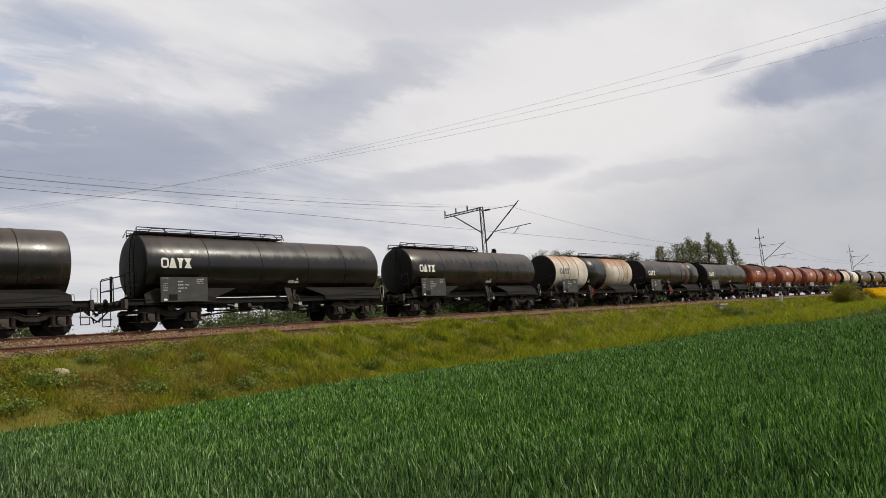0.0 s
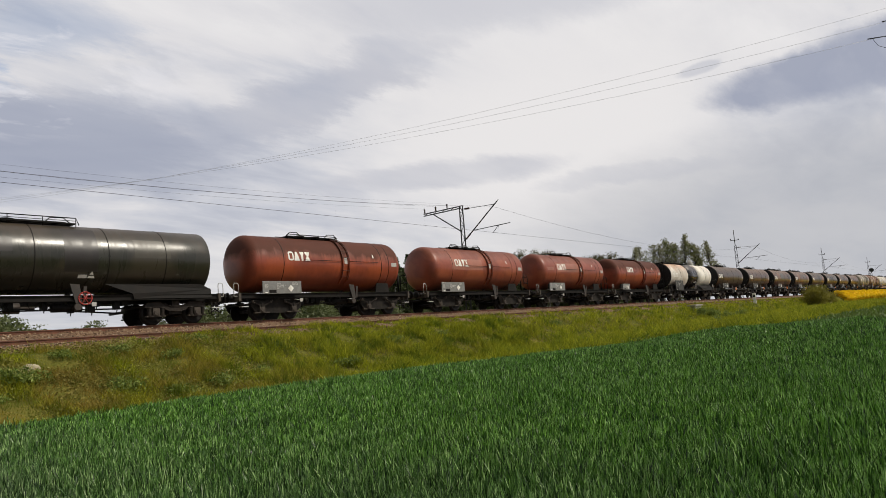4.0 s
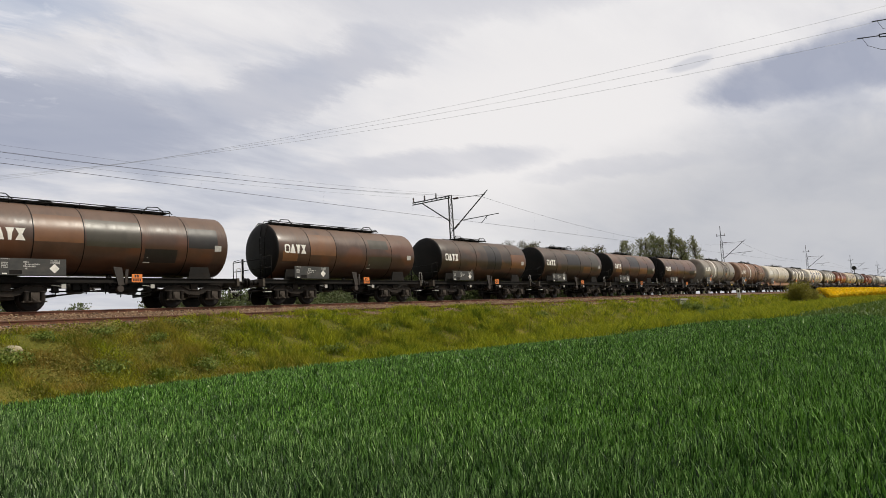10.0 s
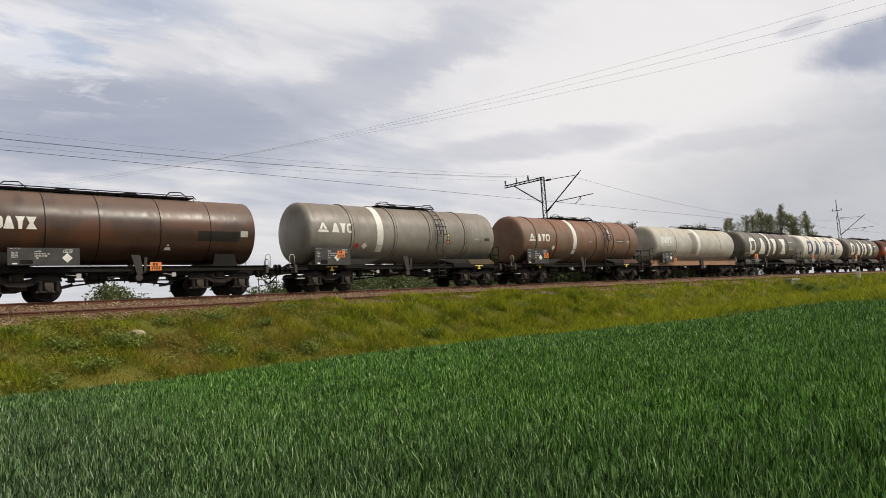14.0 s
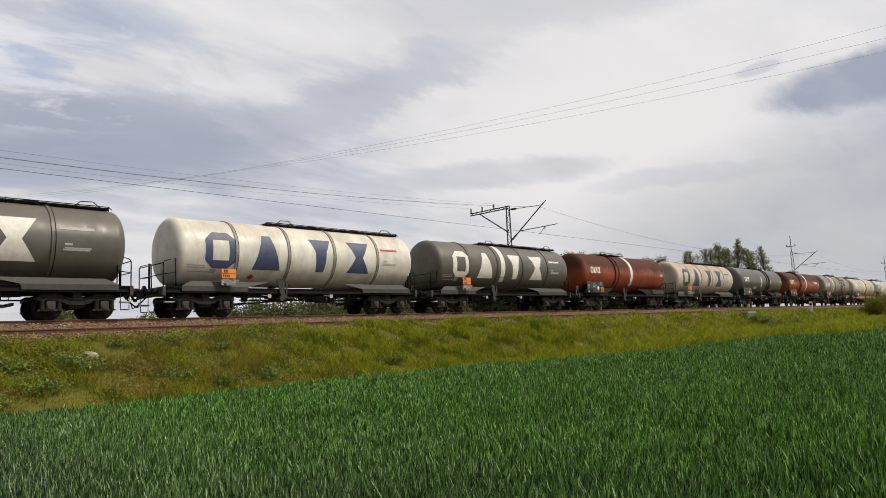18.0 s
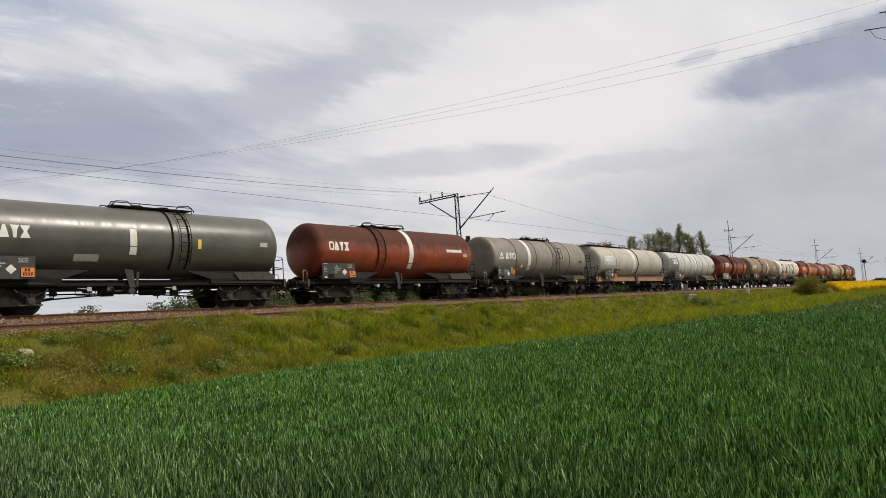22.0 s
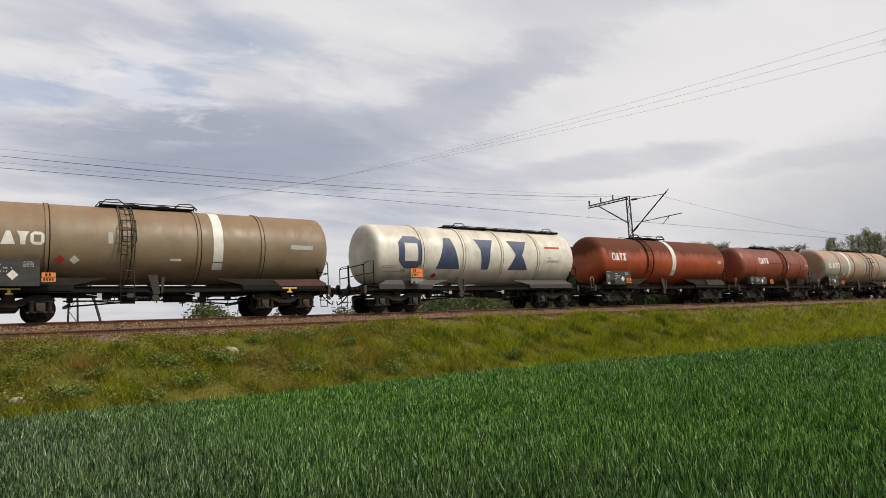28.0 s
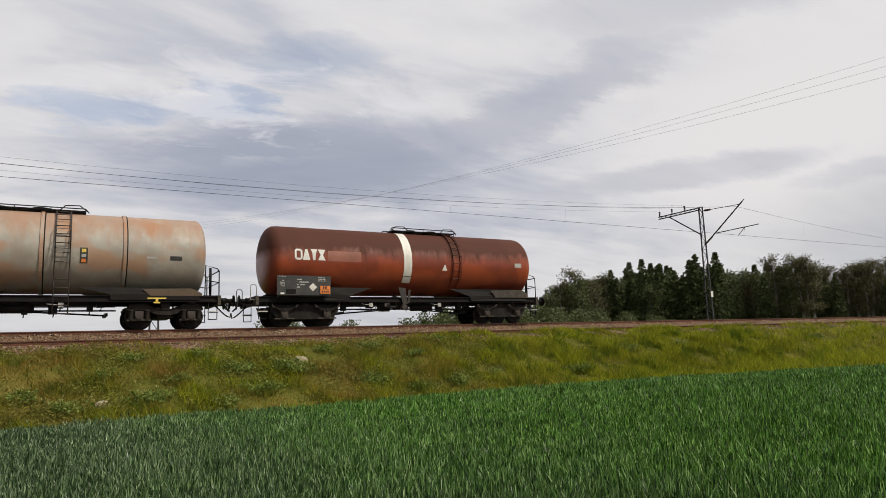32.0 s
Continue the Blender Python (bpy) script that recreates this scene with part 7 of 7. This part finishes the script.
# ---- trees and bushes ----
def tree(seed, height, crown_r, leaf_mat, bark, leaf_size, n_leaf, crown_from=0.3, narrow=1.0, name="tree", label="leafy spring tree behind the railway"):
    rg = np.random.default_rng(seed)
    t = thing(name, label, "tree", "trees behind the railway")
    bm = bmesh.new()
    p = Vector((0, 0, -0.3))
    k = 7
    spine = []
    for i in range(k + 1):
        q = i / k
        spine.append(Vector((0.03 * height * math.sin(q * 3 + seed), 0.02 * height * math.sin(q * 4 + seed * 2), height * 0.93 * q)))
    pipe(bm, spine, [0.022 * height * (1 - i / k) + 0.02 for i in range(k + 1)], 8)
    part("trunk", bm, bark, t)
    clouds = []
    bm = bmesh.new()
    n_limb = 34
    for i in range(n_limb):
        q = crown_from + (0.97 - crown_from) * (i + rg.uniform(0, 0.8)) / n_limb
        base = spine[min(k, int(q * k))].lerp(spine[min(k, int(q * k) + 1)], q * k - int(q * k))
        a = rg.uniform(0, 6.28)
        reach = crown_r * (math.sin(math.pi * min(1, max(0.12, (q - crown_from * 0.7) / (1.05 - crown_from * 0.7)))) ** 0.6) * rg.uniform(0.55, 1.15)
        tip = base + Vector((math.cos(a) * reach, math.sin(a) * reach, reach * rg.uniform(0.3, 0.9) * narrow))
        rod(bm, base, tip, 0.006 * height, 5, 0.01)
        for d in (0.45, 0.7, 0.95):
            c = base.lerp(tip, d)
            clouds.append((c, reach * 0.20 + 0.10))
    for q in (0.80, 0.86, 0.92, 0.97, 1.0):
        clouds.append((spine[-1] * q + Vector((0, 0, 0.02 * height)), crown_r * 0.16))
    tagged(part("branchwork", bm, BARK, t), kind="stuff")
    v = np.concatenate([leaves(rg, c, (s, s, s * 0.8), n_leaf, leaf_size) for c, s in clouds])
    leaf_part("crown", v, leaf_mat, t)
    return t


def spruce(seed, height, label="dark spruce at the edge of a wood"):
    rg = np.random.default_rng(seed)
    t = thing("spruce", label, "tree", "trees of the wood")
    bm = bmesh.new()
    rod(bm, (0, 0, -0.3), (0, 0, height), 0.018 * height, 8, 0.02)
    part("trunk", bm, BARK, t)
    clouds, sizes = [], []
    for i in range(230):
        q = 0.05 + 0.94 * rg.uniform(0, 1) ** 0.9
        reach = (0.24 * height * (1 - q) ** 0.8 + 0.10) * rg.uniform(0.7, 1.15)
        a = rg.uniform(0, 6.28)
        for d in (0.4, 0.7, 1.0):
            rr = reach * d
            clouds.append(((rr * math.cos(a), rr * math.sin(a), height * q - rr * 0.30), reach * 0.12 + 0.05))
    v = np.concatenate([leaves(rg, c, (s, s, s * 0.7), 4, 0.25) for c, s in clouds])
    leaf_part("foliage", v, NEEDLE, t)
    return t


def bush(seed, r, h, mat, n, leaf, label, group=""):
    rg = np.random.default_rng(seed)
    b = thing("bush", label, "bush", group)
    bm = bmesh.new()
    clouds = []
    for i in range(22):
        a, l, z = rg.uniform(0, 6.28), r * rg.uniform(0.1, 0.95), h * rg.uniform(0.25, 0.98)
        tip = Vector((l * math.cos(a) * math.sqrt(max(0.1, 1.05 - (z / h) ** 2)), l * math.sin(a) * math.sqrt(max(0.1, 1.05 - (z / h) ** 2)), z))
        rod(bm, (0.1 * math.cos(a), 0.1 * math.sin(a), -0.1), tip, 0.02 + 0.008 * h, 5, 0.006)
        clouds += [(tip, r * 0.17), (tip * 0.7, r * 0.18)]
    tagged(part("branchwork", bm, BARK, b), kind="stuff")
    v = np.concatenate([leaves(rg, c, (s, s, s), n, leaf) for c, s in clouds])
    leaf_part("foliage", v, mat, b)
    return b


def spot(az, dist):
    return dist * math.cos(radians(az)), dist * math.sin(radians(az))


poplars = [tree(31, 17.0, 1.9, LEAF_PALE, BARK, 0.13, 34, 0.10, 2.4), tree(32, 18.0, 1.3, LEAF_PALE, BARK, 0.13, 40, 0.08, 3.4), tree(33, 16.5, 1.7, LEAF_PALE, BARK_PALE, 0.13, 26, 0.15, 2.2), tree(34, 17.0, 2.2, LEAF, BARK, 0.14, 50, 0.08, 2.2)]
# bearing, distance, which, size
for i, (az, dist, k, size) in enumerate([(24.0, 150, 0, 0.95), (20.07, 151, 1, 1.02), (22.6, 151, 2, 1.02), (21.4, 152, 3, 1.02), (23.4, 153, 2, 1.02), (22.1, 149, 0, 0.96), (20.8, 150, 3, 0.95), (19.5, 150, 3, 0.94), (19.0, 152, 0, 0.90), (18.2, 150, 1, 0.90), (17.75, 152, 2, 0.72), (25.5, 170, 2, 0.98), (24.8, 168, 0, 0.90), (26.2, 172, 2, 0.85)]):
    px, py = spot(az, dist)
    if i < 4:
        poplars[i].matrix_basis = at_ground(px, py, i * 70)
        poplars[i].scale = (size,) * 3
    else:
        place(poplars[k], px, py, i * 67, size)

spruces = [spruce(41, 14.0), spruce(42, 16.0)]
birches = [tree(45, 14.5, 2.3, TWIG, BARK_PALE, 0.15, 20, 0.3, 1.5, "birch", "bare-twigged birch at the wood's edge"), tree(46, 13.5, 2.4, LEAF_MID, BARK, 0.19, 24, 0.2, 1.2, "wood_tree", "broad leafy tree at the wood's edge")]
rnd = random.Random(77)
count = 0
for row, dist in enumerate((112, 119, 126, 134)):
    az = 52.0 - row * 0.4
    while az > 25.5:
        px, py = spot(az, dist + rnd.uniform(-3, 3))
        pick = rnd.random()
        if az > 46:
            ob = birches[1] if pick < 0.75 else birches[0]
            size = rnd.uniform(0.80, 1.0) * (0.66 + 0.34 * min(1, (52.5 - az) / 4))
        elif az > 36:
            ob = spruces[int(pick * 2)] if pick < 0.85 else birches[1]
            size = rnd.uniform(0.74, 0.96)
        else:
            ob = birches[0] if pick < 0.42 else (birches[1] if pick < 0.65 else spruces[int(pick * 20) % 2])
            size = rnd.uniform(0.72, 0.96) * (0.84 if pick >= 0.65 else 1.0)
        if az < 34:
            size *= 0.92 + 0.08 * (az - 25.5) / 8.5
        place(ob, px, py, rnd.uniform(0, 360), size)
        count += 1
        az -= rnd.uniform(0.40, 0.75)
for ob, az in ((spruces[0], 39.1), (spruces[1], 37.4), (birches[0], 31.0), (birches[1], 48.0)):
    px, py = spot(az, 109)
    ob.matrix_basis = at_ground(px, py)
    ob.scale = (0.9, 0.9, 0.9)

wood_bush = bush(55, 3.0, 4.5, LEAF_DARK, 38, 0.28, "dark undergrowth at the foot of the wood", "undergrowth of the wood")
px, py = spot(50.5, 108)
wood_bush.matrix_basis = at_ground(px, py)
for i in range(46):
    px, py = spot(50.0 - i * 0.58, 116 + 9 * (i % 2))
    place(wood_bush, px, py, i * 77, rnd.uniform(0.8, 1.5))
far_bush = bush(51, 2.4, 3.9, LEAF_MID, 150, 0.125, "green bush on the low land behind the line", "bushes behind the railway")
px, py = spot(68.0, 66)
far_bush.matrix_basis = at_ground(px, py)
for az, dist, size in ((65.0, 78, 0.9), (62.8, 76, 1.1), (61.3, 74, 1.2), (59.8, 77, 1.42), (58.6, 78, 1.3), (57.4, 75, 1.3), (56.2, 79, 1.35), (55.0, 80, 1.4), (53.8, 77, 1.4), (52.6, 82, 1.45), (51.4, 80, 1.4), (73.9, 58, 1.15), (72.9, 60, 1.05), (71.6, 58, 0.7), (50.0, 84, 1.3), (48.6, 80, 1.2), (47.2, 82, 1.2), (44.5, 84, 1.1), (54.2, 60, 0.8), (42.0, 90, 1.0)):
    px, py = spot(az, dist)
    place(far_bush, px, py, az * 37, size)

near_bush = bush(61, 1.9, 2.7, LEAF_DARK, 300, 0.075, "dark leafy bush beside the pole's strut")
near_bush.matrix_basis = at_ground(30.2, -1.35)
near_bush.scale = (0.86,) * 3
place(near_bush, 31.2, -2.9, 80, 1.15)
place(near_bush, 33.5, -0.2, 140, 0.7)
line_bush = bush(62, 2.5, 2.5, WILLOW, 300, 0.065, "yellow-green willow bush at the foot of the bank")
line_bush.matrix_basis = at_ground(97, 19.3)
place(line_bush, 101, 18.6, 60, 0.7)
small_bush = bush(63, 0.9, 0.9, WEED, 60, 0.05, "low dark green bush on the bank", "bushes on the bank")
small_bush.matrix_basis = at_ground(57.8, 19.2)
for px, py, size in ((58.8, 18.5, 1.0), (60.0, 17.7, 1.0), (50.5, 16.6, 0.6), (57.0, 19.9, 0.8)):
    place(small_bush, px, py, px * 50, size)

# ---- yellow field and the far distance ----
def rape_field():
    rg = np.random.default_rng(9)
    n = 42000
    u, w = rg.uniform(0, 1, n), rg.uniform(0, 1, n) ** 1.6
    fx, fy = 66 + 62 * u, -5 + 27.5 * u ** 1.1
    x, y = fx + w * 120, fy - w * 14 * (1 - u) + w * 6
    z = ground_z(x, y)
    top = rg.uniform(0.0, 1.0, n) ** 0.45 * 1.05
    v = np.zeros((n, 4, 3))
    a, s = rg.uniform(0, 6.28, n), rg.uniform(0.10, 0.22, n)
    for k, (dx, dz) in enumerate(((-1, -0.5), (1, -0.4), (1, 0.6), (-1, 0.5))):
        v[:, k, 0] = x + np.cos(a) * dx * s
        v[:, k, 1] = y + np.sin(a) * dx * s
        v[:, k, 2] = z + top + dz * s
    sheet("rapeseed_field", v.reshape(-1, 3), np.arange(n * 4).reshape(-1, 4), RAPE, "bright yellow flowering rapeseed field", "crop")
    xs = np.linspace(0, 1, 40)
    verts, faces = [], []
    for u in xs:
        fx, fy = 66.3 + 62 * u, -5 + 27.5 * u ** 1.1
        verts += [(fx, fy, float(ground_z(fx, fy)) - 0.1), (fx + 0.2, fy, float(ground_z(fx, fy)) + 0.95), (fx + 130, fy + 4, 1.9)]
    for i in range(39):
        for j in range(2):
            faces.append((i * 3 + j, i * 3 + 3 + j, i * 3 + 4 + j, i * 3 + 1 + j))
    tagged(raw("rapeseed_stand", verts, faces, RAPE), "closed yellow mass of rapeseed plants", "crop", "", "stuff")


rape_field()


def far_wood(az0, az1, dist, h, seed):
    rg = np.random.default_rng(seed)
    n = int(abs(az1 - az0) * 900)
    az = np.radians(rg.uniform(az0, az1, n))
    prof = h * (0.75 + 0.25 * np.sin(az * 160 + seed) * np.sin(az * 67))
    d = dist + rg.uniform(0, 30, n)
    z = rg.uniform(0, 1, n) ** 0.8 * prof
    c = np.stack([d * np.cos(az), d * np.sin(az), z], -1)
    v = leaves(rg, c, 0.1, n, dist * 0.0035)
    sheet("far_wood", v, quads(n), HAZED_LEAF, "distant tree line with haze in its colour", "trees")


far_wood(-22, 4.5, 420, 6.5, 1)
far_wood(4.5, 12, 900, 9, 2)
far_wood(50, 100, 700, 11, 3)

# ---- sleepers, last ----
def add_sleepers(track, cy, top, x0, n, step):
    for i in range(n):
        shared("sleeper", "sleeper", lambda bm: (box(bm, -0.125, 0.125, -1.28, 1.28, -0.10, 0.0), box(bm, -0.09, 0.09, -0.92, -0.62, 0.0, 0.015), box(bm, -0.09, 0.09, 0.62, 0.92, 0.0, 0.015)), SLEEPER, track, "", Matrix.Translation((x0 + i * step, cy, top - 0.165)))


add_sleepers(tracks[0], TRACK_Y, RAIL_Z, -12, 150, 0.62)
add_sleepers(tracks[1], NEAR_Y, NEAR_Z, -12, 150, 0.62)


# ---- what moves ----
def motions():
    """The wagons roll along the line and their wheels turn with them."""
    steps = [i / FPS for i in range(32 * FPS + 1)]
    turning = {}
    for wheel, ax in WHEELS:
        if ax not in turning:
            walk(wheel, [(t, Matrix.Translation((ax, 0, 0.46)) @ Matrix.Rotation(-train_way(t) / 0.46, 4, "Y")) for t in steps])
            turning[ax] = wheel.animation_data
        else:
            # all wheels roll alike, so they share the keys of the first
            wheel.rotation_mode = "QUATERNION"
            keys = wheel.animation_data_create()
            keys.action = turning[ax].action
            keys.action_slot = turning[ax].action_slot
    for w, mid in zip(WAGONS, MIDDLES):
        walk(w, [(t, pose(mid - train_way(t), TRACK_Y, RAIL_Z)) for t in (0, 4, 8, 12, 16, 20, 24, 28, 32)])


motions()
